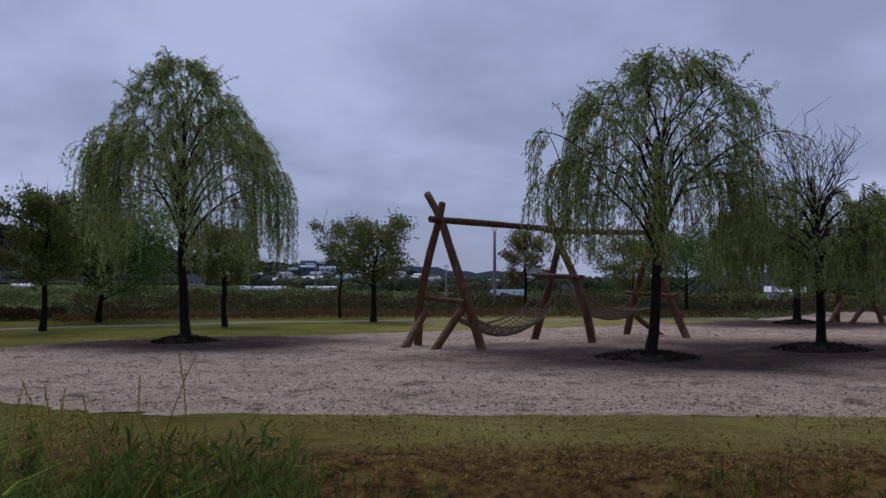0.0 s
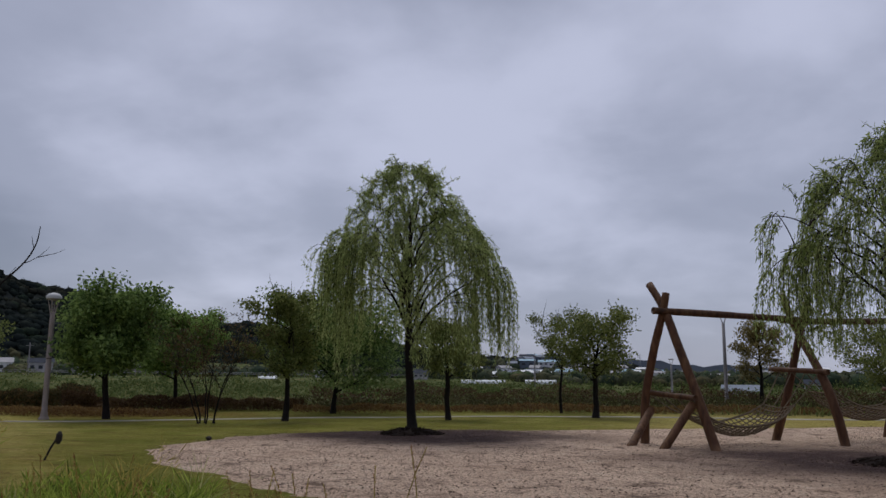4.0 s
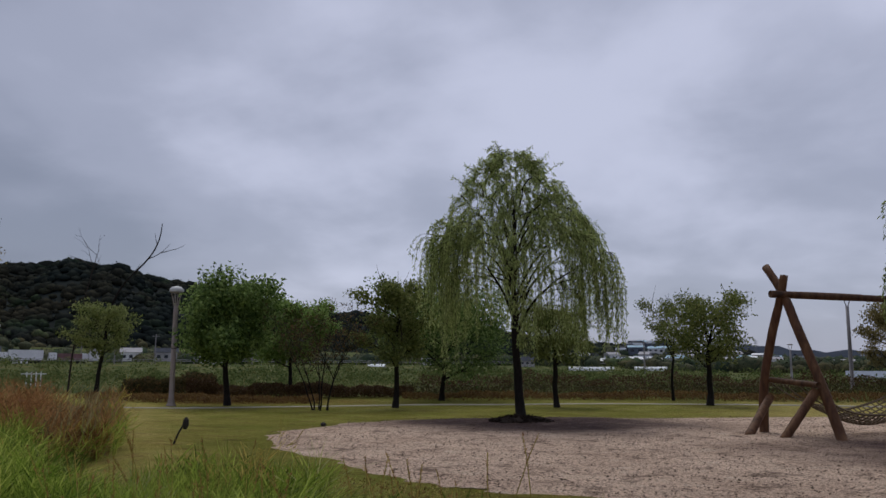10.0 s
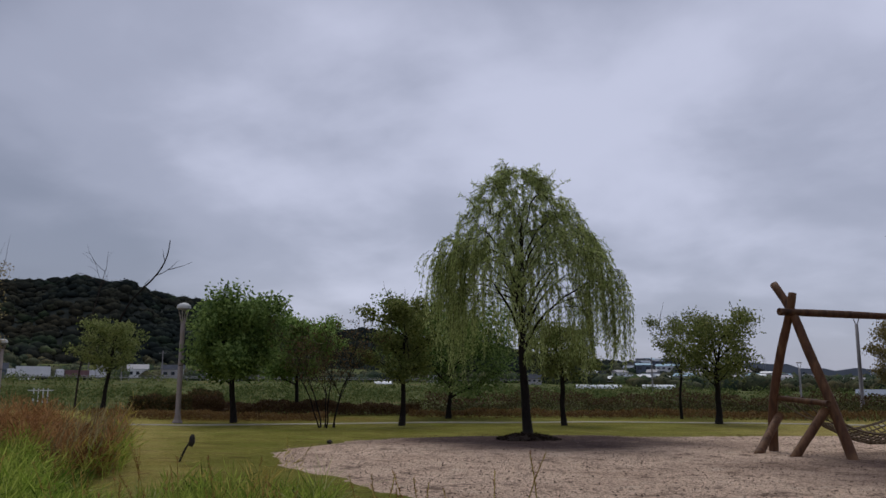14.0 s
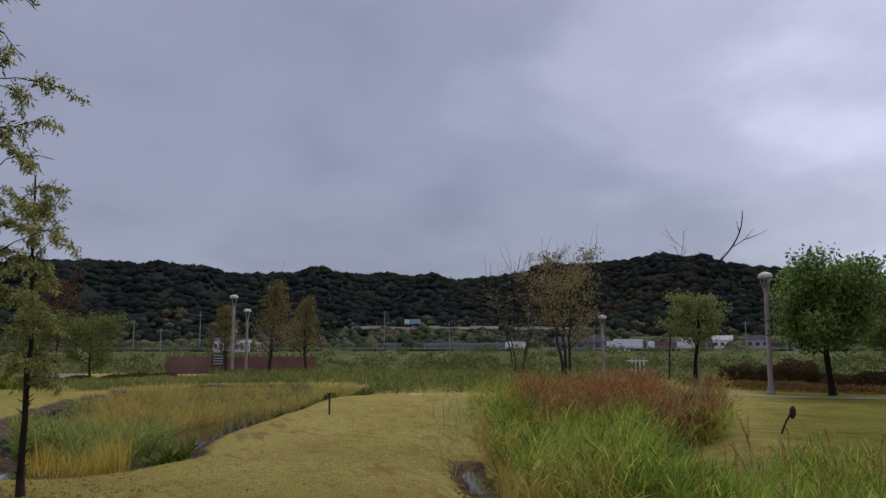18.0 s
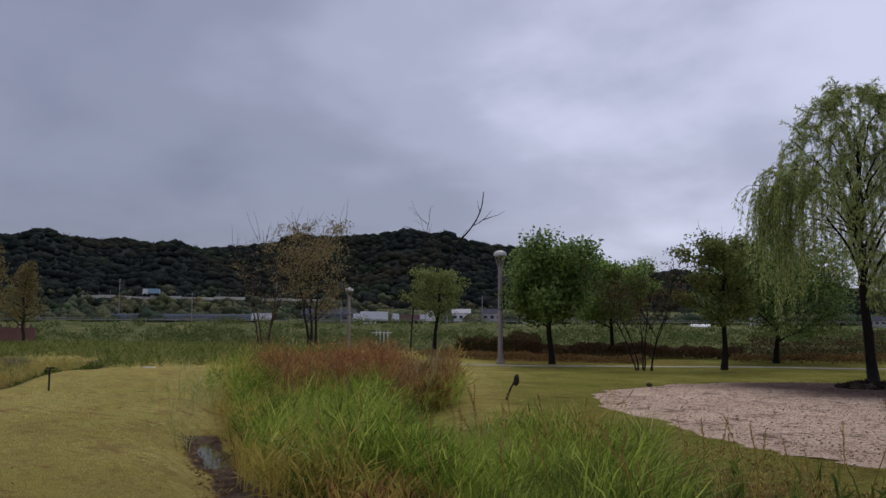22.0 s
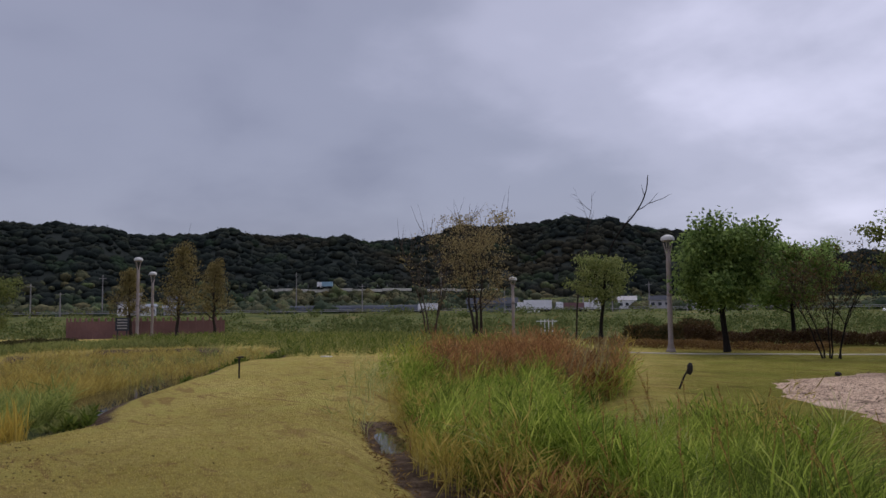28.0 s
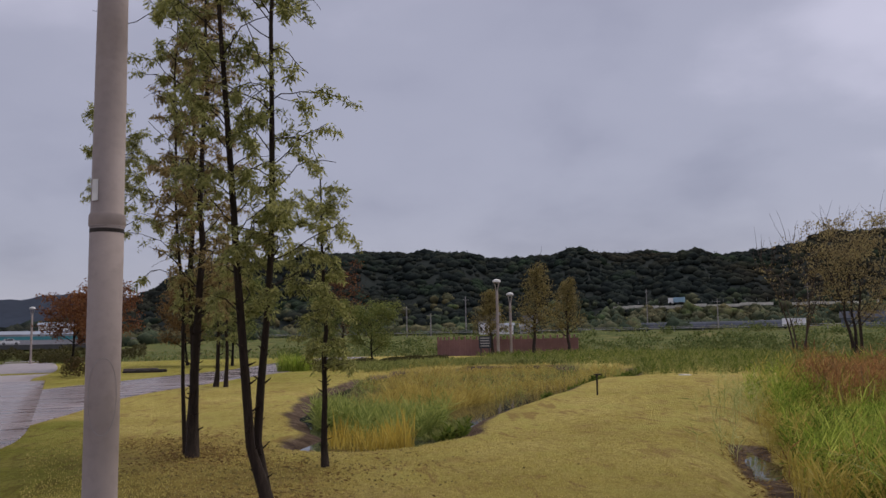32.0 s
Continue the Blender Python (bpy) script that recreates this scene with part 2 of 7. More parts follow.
def paving_mat():
    m = mat("wet_paving", 0.45, 0.38)
    k = Nodes(m)
    p = k.position()
    n = k.noise(p, 0.5, 5.0)
    c = k.ramp(n, (0.3, (0.125, 0.096, 0.096)), (0.7, (0.235, 0.185, 0.183)))
    turned = k.n.new("ShaderNodeMapping")
    turned.inputs["Rotation"].default_value = (0, 0, radians(160))
    k.l.new(p, turned.inputs["Vector"])
    streak = k.noise(turned.outputs[0], 0.8, 7.0, 0.66, (3.6, 0.22, 1.0), 0.35)
    c = k.mix(k.ramp(streak, (0.545, (0, 0, 0)), (0.575, (1, 1, 1))), c, (0.048, 0.037, 0.037))
    fine_ = k.noise(turned.outputs[0], 3.0, 8.0, 0.7, (2.4, 0.3, 1.0), 0.4)
    c = k.mix(k.ramp(fine_, (0.55, (0, 0, 0)), (0.59, (0.75, 0.75, 0.75))), c, (0.055, 0.043, 0.042))
    c = k.mix(k.ramp(k.noise(p, 45.0, 4.0, 0.7), (0.4, (0.35, 0.35, 0.35)), (0.6, (0, 0, 0))), c, (0.12, 0.10, 0.095))
    k.color(c)
    mr = k.n.new("ShaderNodeMapRange")
    mr.inputs["From Min"].default_value, mr.inputs["From Max"].default_value = 0.42, 0.62
    mr.inputs["To Min"].default_value, mr.inputs["To Max"].default_value = 0.40, 0.12
    k.l.new(streak, mr.inputs["Value"])
    k.l.new(mr.outputs[0], k.b.inputs["Roughness"])
    k.bump(k.noise(p, 30.0, 4.0), 0.15, 0.006)
    return m


def forest_mat(name, dark, mid, light, patch=0.012):
    m = mat(name, 0.95, 0.05)
    k = Nodes(m)
    p = k.position()
    c = k.ramp(k.island(), (0.0, dark), (0.6, mid), (1.0, light))
    c = k.mix(k.ramp(k.noise(p, patch, 4.0), (0.5, (0, 0, 0)), (0.66, (0.7, 0.7, 0.7))), c, (light[0] * 1.3, light[1] * 1.0, light[2] * 0.8))
    c = k.mix(k.ramp(k.noise(p, patch * 2.3, 3.0), (0.56, (0, 0, 0)), (0.68, (0.6, 0.6, 0.6))), c, (light[0] * 0.9, light[1] * 1.4, light[2] * 0.9))
    # low spots of the leaf bump are coloured darker, as shade between leaves
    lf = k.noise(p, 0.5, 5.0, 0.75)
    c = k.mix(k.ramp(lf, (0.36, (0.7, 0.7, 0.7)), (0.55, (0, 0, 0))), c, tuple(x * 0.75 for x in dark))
    k.color(c)
    k.bump(lf, 0.5, 1.2)
    return m


M_PAVE2 = solid("damp_grey_concrete", (0.235, 0.200, 0.20), 0.45, 0.3, 0.0, 0.22, 0.35)
M_LAWN, M_SAND, M_PAVE, M_LOG = lawn_mat(), sand_mat(), paving_mat(), log_mat(tone=0.68)
M_LOGDARK = log_mat("dark_wet_log", 0.5)
M_BARK = bark_mat("dark_bark", (0.016, 0.0125, 0.011), 22.0)
M_BARK2 = bark_mat("grey_brown_bark", (0.040, 0.030, 0.026))
M_TWIG = bark_mat("bare_twig", (0.075, 0.055, 0.045))
M_WILLOW = leaf_mat("willow_leaf", (0.070, 0.102, 0.026), (0.205, 0.270, 0.074), (0.43, 0.48, 0.175), 1.6, 0.5)
M_WILLOWPALE = leaf_mat("pale_willow_leaf", (0.100, 0.135, 0.040), (0.270, 0.340, 0.105), (0.52, 0.57, 0.23), 1.6, 0.55)
M_GREEN = leaf_mat("green_leaf", (0.024, 0.052, 0.012), (0.096, 0.165, 0.042), (0.31, 0.41, 0.135), 1.3, 0.4)
M_LIGHTGREEN = leaf_mat("light_green_leaf", (0.060, 0.090, 0.022), (0.155, 0.195, 0.055), (0.32, 0.34, 0.13), 1.3, 0.4)
M_FRESH = leaf_mat("fresh_green_leaf", (0.055, 0.105, 0.020), (0.165, 0.265, 0.058), (0.33, 0.44, 0.14), 1.3, 0.45)
M_OLIVE = leaf_mat("olive_leaf", (0.054, 0.075, 0.020), (0.138, 0.172, 0.048), (0.26, 0.275, 0.09), 1.3, 0.42)
M_OCHRE = leaf_mat("ochre_leaf", (0.080, 0.065, 0.026), (0.180, 0.145, 0.055), (0.31, 0.255, 0.105), 1.3, 0.4)
M_TAN = leaf_mat("tan_autumn_leaf", (0.105, 0.075, 0.042), (0.230, 0.175, 0.086), (0.38, 0.32, 0.15), 1.3, 0.4)
M_RUST = leaf_mat("rust_leaf", (0.075, 0.025, 0.013), (0.165, 0.060, 0.028), (0.24, 0.12, 0.05))
M_SHRUB = leaf_mat("dark_shrub_leaf", (0.026, 0.034, 0.014), (0.068, 0.066, 0.026), (0.155, 0.092, 0.042))
M_CYPRESS = leaf_mat("feathery_leaf", (0.085, 0.100, 0.030), (0.22, 0.235, 0.075), (0.46, 0.45, 0.18), 3.0, 0.5)
M_CYPBROWN = leaf_mat("browning_feathery_leaf", (0.10, 0.070, 0.032), (0.24, 0.165, 0.075), (0.40, 0.33, 0.14), 3.5, 0.5)
M_PATH = solid("damp_concrete_path", (0.40, 0.365, 0.29), 0.85, 0.1, 0.0, 0.35, 0.5)
M_BARKY = bark_mat("dark_brown_wet_bark", (0.027, 0.0185, 0.014), 34.0)
M_ROOFGREY = solid("grey_blue_roof", (0.22, 0.25, 0.30), 0.7, 0.2, 0.0, 0.15, 0.2)
M_HEDGE = leaf_mat("brown_hedge_leaf", (0.040, 0.020, 0.012), (0.090, 0.048, 0.025), (0.115, 0.078, 0.032), 0.5, 0.15)
M_HEDGE2 = leaf_mat("green_hedge_leaf", (0.030, 0.030, 0.012), (0.060, 0.056, 0.020), (0.10, 0.088, 0.032), 0.6, 0.15)
M_REED = leaf_mat("green_reed_blade", (0.036, 0.082, 0.008), (0.200, 0.298, 0.034), (0.46, 0.51, 0.108), 1.1, 0.55)
M_REEDRED = leaf_mat("russet_reed_blade", (0.060, 0.024, 0.010), (0.25, 0.108, 0.042), (0.53, 0.31, 0.125), 1.4, 0.4)
M_REEDYEL = leaf_mat("yellow_reed_blade", (0.17, 0.135, 0.028), (0.38, 0.300, 0.058), (0.58, 0.46, 0.13), 0.9, 0.4)
M_GOLD = leaf_mat("golden_reed_blade", (0.23, 0.165, 0.028), (0.49, 0.360, 0.062), (0.68, 0.53, 0.13), 0.9, 0.45)
M_BROWN = leaf_mat("brown_leaf", (0.075, 0.040, 0.018), (0.155, 0.088, 0.036), (0.25, 0.16, 0.06))
M_TURF = leaf_mat("turf_blade", (0.34, 0.283, 0.076), (0.46, 0.384, 0.112), (0.60, 0.50, 0.175), 0.7, 0.5)
M_POLE = solid("taupe_painted_steel", (0.27, 0.225, 0.205), 0.75, 0.15, 0.0, 0.10, 3.0)
M_POLEDARK = solid("grey_painted_steel", (0.24, 0.22, 0.215), 0.5, 0.4, 0.0, 0.15, 3.0)
M_DOME = solid("white_lamp_dome", (0.50, 0.50, 0.50), 0.5, 0.3, 0.0, 0.1)
M_ROPE = solid("hemp_rope", (0.155, 0.118, 0.082), 0.95, 0.1, 0.0, 0.3, 30.0)
M_WHITE = solid("white_panel", (0.74, 0.74, 0.74), 0.5, 0.3, 0.0, 0.08, 0.6)
M_VINYL = solid("greenhouse_film", (0.62, 0.64, 0.66), 0.4, 0.4, 0.0, 0.12, 0.4)
M_DARKROOF = solid("dark_roof", (0.050, 0.056, 0.072), 0.9, 0.08, 0.0, 0.3, 0.5)
M_BLUEROOF = solid("pale_blue_roof", (0.25, 0.40, 0.50), 0.5, 0.3, 0.0, 0.1, 0.4)
M_SLATE = solid("blue_grey_sheet", (0.105, 0.125, 0.16), 0.8, 0.3, 0.0, 0.15, 0.4)
M_DARKSHEET = solid("dark_blue_grey_sheet", (0.060, 0.070, 0.092), 0.85, 0.15, 0.0, 0.3, 0.15)
M_TEAL = solid("teal_panel", (0.06, 0.26, 0.28), 0.5, 0.3, 0.0, 0.15, 0.4)
M_GREYWALL = solid("grey_wall", (0.38, 0.37, 0.38), 0.8, 0.2, 0.0, 0.15, 0.4)
M_WINDOW = solid("dark_window", (0.03, 0.035, 0.045), 0.15, 0.5, 0.0, 0.1)
M_TYRE = solid("black_rubber", (0.015, 0.015, 0.016), 0.85, 0.2)
M_RAIL = solid("galvanised_rail", (0.24, 0.24, 0.25), 0.6, 0.25, 0.2, 0.15, 0.8)
M_REDFENCE = solid("red_brown_panel", (0.200, 0.110, 0.110), 0.75, 0.2, 0.0, 0.25, 0.7)
M_DARKWOOD = solid("dark_wet_timber", (0.028, 0.022, 0.018), 0.7, 0.3, 0.0, 0.3, 8.0)
M_CONC = solid("pale_concrete", (0.55, 0.53, 0.47), 0.8, 0.2, 0.0, 0.2, 0.8)
M_ASPH = solid("asphalt", (0.055, 0.055, 0.06), 0.7, 0.3, 0.0, 0.2, 0.5)
M_MULCH = solid("bark_mulch", (0.028, 0.019, 0.015), 0.95, 0.1, 0.0, 0.5, 12.0, 0.02)
M_CHIP = leaf_mat("wood_chip", (0.03, 0.02, 0.014), (0.085, 0.055, 0.040), (0.26, 0.19, 0.14), 0.8, 0.05)
M_THATCH = leaf_mat("dead_grass", (0.045, 0.024, 0.010), (0.19, 0.102, 0.036), (0.38, 0.265, 0.08), 1.5, 0.1)
# hill leaf and crown colours carry a slight blue distance haze
M_CANOPY = leaf_mat("hazy_woodland_leaf", (0.013, 0.018, 0.017), (0.018, 0.024, 0.020), (0.028, 0.033, 0.025), 0.05, 0.02, 1.0)
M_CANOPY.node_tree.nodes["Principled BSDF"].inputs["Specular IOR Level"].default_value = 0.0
M_CROWN = forest_mat("hazy_woodland_crown", (0.0175, 0.0225, 0.022), (0.024, 0.031, 0.027), (0.039, 0.043, 0.033))
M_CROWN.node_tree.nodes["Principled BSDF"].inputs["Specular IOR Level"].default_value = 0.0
M_SLOPE = forest_mat("slope_bush", (0.028, 0.042, 0.027), (0.055, 0.072, 0.043), (0.105, 0.105, 0.060), 0.03)
M_WILD = leaf_mat("wild_grass_blade", (0.024, 0.050, 0.007), (0.068, 0.112, 0.016), (0.21, 0.245, 0.050), 1.4, 0.4)
M_PALEREED = leaf_mat("pale_reed_blade", (0.17, 0.22, 0.05), (0.34, 0.38, 0.12), (0.58, 0.54, 0.24), 1.1, 0.4)
M_VALLEY = leaf_mat("valley_tree_leaf", (0.028, 0.043, 0.027), (0.060, 0.079, 0.045), (0.125, 0.125, 0.070), 0.035, 0.02, 1.0)
# the same bluish haze is put into the floor colour under the crowns
M_HILL = solid("hazy_woodland_floor", (0.014, 0.019, 0.018), 0.95, 0.05, 0.0, 0.4, 0.05)
# distance haze is put into this ridge colour as blue
M_HAZEHILL = solid("hazed_ridge", (0.028, 0.037, 0.054), 0.95, 0.05, 0.0, 0.2, 0.004)
M_STONE = solid("damp_purple_grey_stone", (0.13, 0.105, 0.11), 0.8, 0.2, 0.0, 0.3, 1.5)
M_REEDOLIVE = leaf_mat("olive_straw_reed_blade", (0.17, 0.125, 0.030), (0.42, 0.320, 0.072), (0.62, 0.50, 0.15), 0.8, 0.4)
M_MEADOW = leaf_mat("muted_grass_blade", (0.075, 0.100, 0.028), (0.185, 0.220, 0.062), (0.34, 0.34, 0.12), 0.8, 0.4)
M_PONDGREEN = leaf_mat("soft_green_reed_blade", (0.095, 0.135, 0.030), (0.265, 0.330, 0.082), (0.48, 0.50, 0.16), 0.9, 0.4)
M_LABEL = solid("white_sticker", (0.7, 0.7, 0.68), 0.5)
M_WATER = mat("still_water", 0.04, 0.5)
_k = Nodes(M_WATER)
_k.b.inputs["Base Color"].default_value = (0.020, 0.022, 0.022, 1)
_k.bump(_k.noise(_k.position(), 5.0, 3.0), 0.06, 0.01)

# ---- mesh helpers ----


def mesh_np(name, V, F, smooth=False):
    """A mesh from an array of places and an array of equal-sized faces."""
    V, F = np.asarray(V, dtype=np.float32), np.asarray(F, dtype=np.int32)
    me = bpy.data.meshes.new(name)
    me.vertices.add(len(V))
    me.vertices.foreach_set("co", V.ravel())
    nf, k = F.shape
    me.loops.add(nf * k)
    me.loops.foreach_set("vertex_index", F.ravel())
    me.polygons.add(nf)
    me.polygons.foreach_set("loop_start", np.arange(0, nf * k, k, dtype=np.int32))
    me.polygons.foreach_set("use_smooth", np.full(nf, smooth))
    me.update(calc_edges=True)
    return me


def thing(name, label="", category="", group="", kind="", at=(0, 0, 0), rz=0.0):
    ob = new(name)
    ob.matrix_world = pose(*at, 0, 0, rz)
    ob.empty_display_size = 0.1
    return tagged(ob, label, category, group, kind)


def part(name, shape, material, parent=None, label="", smooth=False):
    """Links a mesh or a bmesh as one mesh object under a thing or a part."""
    if isinstance(shape, bmesh.types.BMesh):
        me = bpy.data.meshes.new(name)
        for f in shape.faces:
            f.smooth = smooth
        shape.to_mesh(me)
        shape.free()
    elif isinstance(shape, tuple):
        me = mesh_np(name, *shape, smooth=smooth)
    else:
        me = shape
    if material and not me.materials:
        me.materials.append(material)
    ob = new(name, me)
    if parent:
        ob.parent = parent
    if label:
        tagged(ob, label)
    return ob


def box(cx, cy, cz, sx, sy, sz, bevel=0.0, rz=0.0):
    bm = bmesh.new()
    bmesh.ops.create_cube(bm, size=1, matrix=pose(cx, cy, cz, 0, 0, rz) @ Matrix.Diagonal((sx, sy, sz, 1)))
    if bevel:
        bmesh.ops.bevel(bm, geom=bm.edges[:], offset=bevel, segments=2, affect="EDGES")
    return bm


def merge(*pieces):
    """Joins (V, F) pieces with faces of one size."""
    Vs, Fs, n = [], [], 0
    for V, F in pieces:
        Vs.append(V)
        Fs.append(F + n)
        n += len(V)
    return np.concatenate(Vs), np.concatenate(Fs)


def tube(path, radii, sides=7, wob=0.0, rng=None):
    """A tapered tube along a path, closed at the ends, of quads."""
    P = np.asarray(path, float)
    R = np.asarray(radii, float)
    n = len(P)
    T = np.gradient(P, axis=0)
    T /= np.linalg.norm(T, axis=1)[:, None] + 1e-9
    ref = np.array((1.0, 0, 0)) if abs(T[:, 0]).mean() < 0.8 else np.array((0, 1.0, 0))
    A = np.cross(T, ref)
    A /= np.linalg.norm(A, axis=1)[:, None] + 1e-9
    B = np.cross(T, A)
    th = np.arange(sides) * 2 * np.pi / sides
    rr = R[:, None] * np.ones(sides)
    if wob:
        rr = rr * (1 + rng.uniform(-wob, wob, (n, sides)))
    V = P[:, None] + rr[..., None] * (np.cos(th)[:, None] * A[:, None] + np.sin(th)[:, None] * B[:, None])
    V = np.concatenate([V.reshape(-1, 3), P[:1] - T[:1] * R[0] * 0.15, P[-1:] + T[-1:] * R[-1] * 0.15])
    i, j = np.meshgrid(np.arange(n - 1), np.arange(sides), indexing="ij")
    j2 = (j + 1) % sides
    F = np.stack([i * sides + j, i * sides + j2, (i + 1) * sides + j2, (i + 1) * sides + j], -1).reshape(-1, 4)
    k = np.arange(0, sides - 1, 2)
    caps = []
    for c, b in ((n * sides, 0), (n * sides + 1, (n - 1) * sides)):
        for q in range(0, sides, 2):
            caps.append((c, b + q, b + (q + 1) % sides, b + (q + 2) % sides) if q + 1 < sides else (c, b + q, b + (q + 1) % sides, c))
    caps = [f for f in caps if len(set(f)) == 4]
    return V, np.concatenate([F, np.array(caps, dtype=int)]) if caps else F


def leaves(C, D, L, W, rng, fold=0.25):
    """One leaf a row: base C, direction D, length L, width W; a folded diamond of two triangles joined as one quad."""
    C, D = np.asarray(C, float), np.asarray(D, float)
    n = len(C)
    D = D / (np.linalg.norm(D, axis=1)[:, None] + 1e-9)
    U = rng.normal(size=(n, 3))
    S = np.cross(D, U)
    S /= np.linalg.norm(S, axis=1)[:, None] + 1e-9
    N = np.cross(S, D)
    L = np.broadcast_to(L, n)[:, None]
    W = np.broadcast_to(W, n)[:, None]
    mid = C + D * L * 0.45 + N * W * fold
    V = np.stack([C, mid + S * W * 0.5, C + D * L, mid - S * W * 0.5], 1).reshape(-1, 3)
    F = np.arange(n * 4).reshape(n, 4)
    return V, F


def blades(X, Y, Z, H, W, lean, az, rng, droop=0.5):
    """Grass blades: ribbons of three quads that bend over towards their tips."""
    n = len(X)
    H, W, lean, az = (np.broadcast_to(a, n) for a in (H, W, lean, az))
    t = np.array([0.0, 0.4, 0.75, 1.0])
    out = lean[:, None] * H[:, None] * t ** 2
    up = H[:, None] * (t - droop * lean[:, None] * t ** 3 * 0.5)
    face = rng.uniform(0, 2 * np.pi, n)
    w = W[:, None] * np.array([0.7, 1.0, 0.7, 0.12]) * 0.5
    cx = X[:, None] + np.cos(az)[:, None] * out
    cy = Y[:, None] + np.sin(az)[:, None] * out
    cz = Z[:, None] + up
    dx, dy = np.cos(face)[:, None] * w, np.sin(face)[:, None] * w
    A = np.stack([cx - dx, cy - dy, cz], -1)
    B = np.stack([cx + dx, cy + dy, cz], -1)
    V = np.stack([A, B], 2).reshape(-1, 3)
    b = np.arange(n)[:, None] * 8
    F = np.stack([b + np.array([0, 2, 4]), b + np.array([1, 3, 5]), b + np.array([3, 5, 7]), b + np.array([2, 4, 6])], -1).reshape(-1, 4)
    return V, F

# ---- ground ----


def smooth(a, b, v):
    t = np.clip((v - a) / (b - a), 0, 1)
    return t * t * (3 - 2 * t)


PUDDLE = ((-10.75, 5.85, 0.03), (-9.9, 5.45, 0.05), (-8.9, 5.0, 0.02), (-7.9, 4.62, 0.03), (-6.7, 4.15, 0.1), (-5.6, 3.8, 0.1))
POND = ((-11.65, 0.50, 0.86), (-12.6, 1.1, 1.1), (-13.8, 1.15, 1.4), (-16.0, 1.5, 2.0), (-20.0, 2.9, 3.2), (-25.0, 5.0, 4.2), (-31.0, 7.5, 4.8))
DITCH = ((-13.2, 10.0, 2.1), (-11.1, 8.3, 1.85), (-8.7, 6.5, 1.65), (-6.5, 5.4, 1.6), (-4.2, 4.7, 1.5), (-1.5, 4.6, 1.3), (2.0, 4.7, 1.2), (7.0, 4.8, 1.2), (14.0, 4.5, 1.2))


def chain(x, y, discs):
    """How far (x, y) lies outside a chain of discs; negative inside."""
    best = np.full(np.shape(x), 1e9)
    for (ax, ay, ar), (bx, by, br) in zip(discs, discs[1:]):
        dx, dy = bx - ax, by - ay
        t = np.clip(((x - ax) * dx + (y - ay) * dy) / (dx * dx + dy * dy), 0, 1)
        best = np.minimum(best, np.hypot(x - ax - t * dx, y - ay - t * dy) - (ar + t * (br - ar)))
    return best


def wave(x, y, s, seed=0.0):
    return np.sin(x * s + 1.3 * seed) * np.cos(y * s * 1.17 - seed) * 0.6 + np.sin((x + y) * s * 0.61 + 2 * seed) * 0.4


ROAD_N = (-math.sin(radians(55)), math.cos(radians(55)))


def height(x, y):
    x, y = np.asarray(x, float), np.asarray(y, float)
    d = np.hypot(x, y)
    z = 0.02 * wave(x, y, 0.7, 1.0) * smooth(3, 9, d) + 0.05 * wave(x, y, 0.16, 2.0) * smooth(12, 40, d)
    z = z + 0.31 * np.exp(-(((x + 18.5) / 5.0) ** 2 + ((y - 8.2) / 3.6) ** 2))
    z = z - 0.55 * (1 - smooth(-1.25, 0.5, chain(x, y, POND)))
    z = z - 0.23 * (1 - smooth(-0.6, 0.7, chain(x, y, DITCH)))
    w = 1 - smooth(-0.02, 0.66, chain(x, y, PUDDLE) + 0.10 * wave(x, y, 3.1, 2.0))
    z = z * (1 - w) + np.minimum(z, -0.275 + 0.07 * smooth(-8.9, -8.0, x)) * w
    s = x * ROAD_N[0] + y * ROAD_N[1]
    z = z + smooth(175, 205, s) * 1.55 + smooth(240, 420, s) * 8.0
    z = z - 0.5 * smooth(55, 90, d) * (1 - smooth(150, 200, s))
    return z


def hz(x, y):
    return float(height(x, y))


# rings of the ground sheet, fine near the camera and out to the horizon
rads = np.concatenate([[0.0], np.linspace(1.0, 26, 140), 26 * np.geomspace(1.02, 4500 / 26, 50)])
th = np.radians(np.concatenate([np.linspace(54, 216, 500, endpoint=False), np.linspace(216, 414, 60, endpoint=False)]))
nth = len(th)
RR, TH = np.meshgrid(rads[1:], th, indexing="ij")
gx, gy = RR * np.cos(TH), RR * np.sin(TH)
gz = height(gx, gy)
V = np.concatenate([np.stack([gx, gy, gz], -1).reshape(-1, 3), [[0, 0, 0]]])
i, j = np.meshgrid(np.arange(len(rads) - 2), np.arange(nth), indexing="ij")
j2 = (j + 1) % nth
F = np.stack([i * nth + j, (i + 1) * nth + j, (i + 1) * nth + j2, i * nth + j2], -1).reshape(-1, 4)
a = np.arange(0, nth, 2)
F = np.concatenate([F, np.stack([np.full(nth // 2, len(V) - 1), a, (a + 1) % nth, (a + 2) % nth], -1)])
me = mesh_np("ground", V, F, True)
jit = 0.25 * wave(gx, gy, 2.3, 3.0) + 0.12 * wave(gx, gy, 6.1, 5.0)
c1, c2 = chain(gx, gy, POND) + 0.35 * jit, chain(gx, gy, DITCH) + 0.25 * jit
c3 = chain(gx, gy, PUDDLE) + 0.3 * jit
mudm = np.maximum(np.maximum(1 - smooth(-0.3, 0.65, c1), 1 - smooth(0.0, 0.33, c3)), (1 - smooth(-1.2, -0.2, c2)) * smooth(2.5, 5.0, -gx)) * 0.9
thm = (1 - smooth(0.9, 1.8, c2 + 0.5 * jit)) * (1 - smooth(2.0, 7.0, -gx))
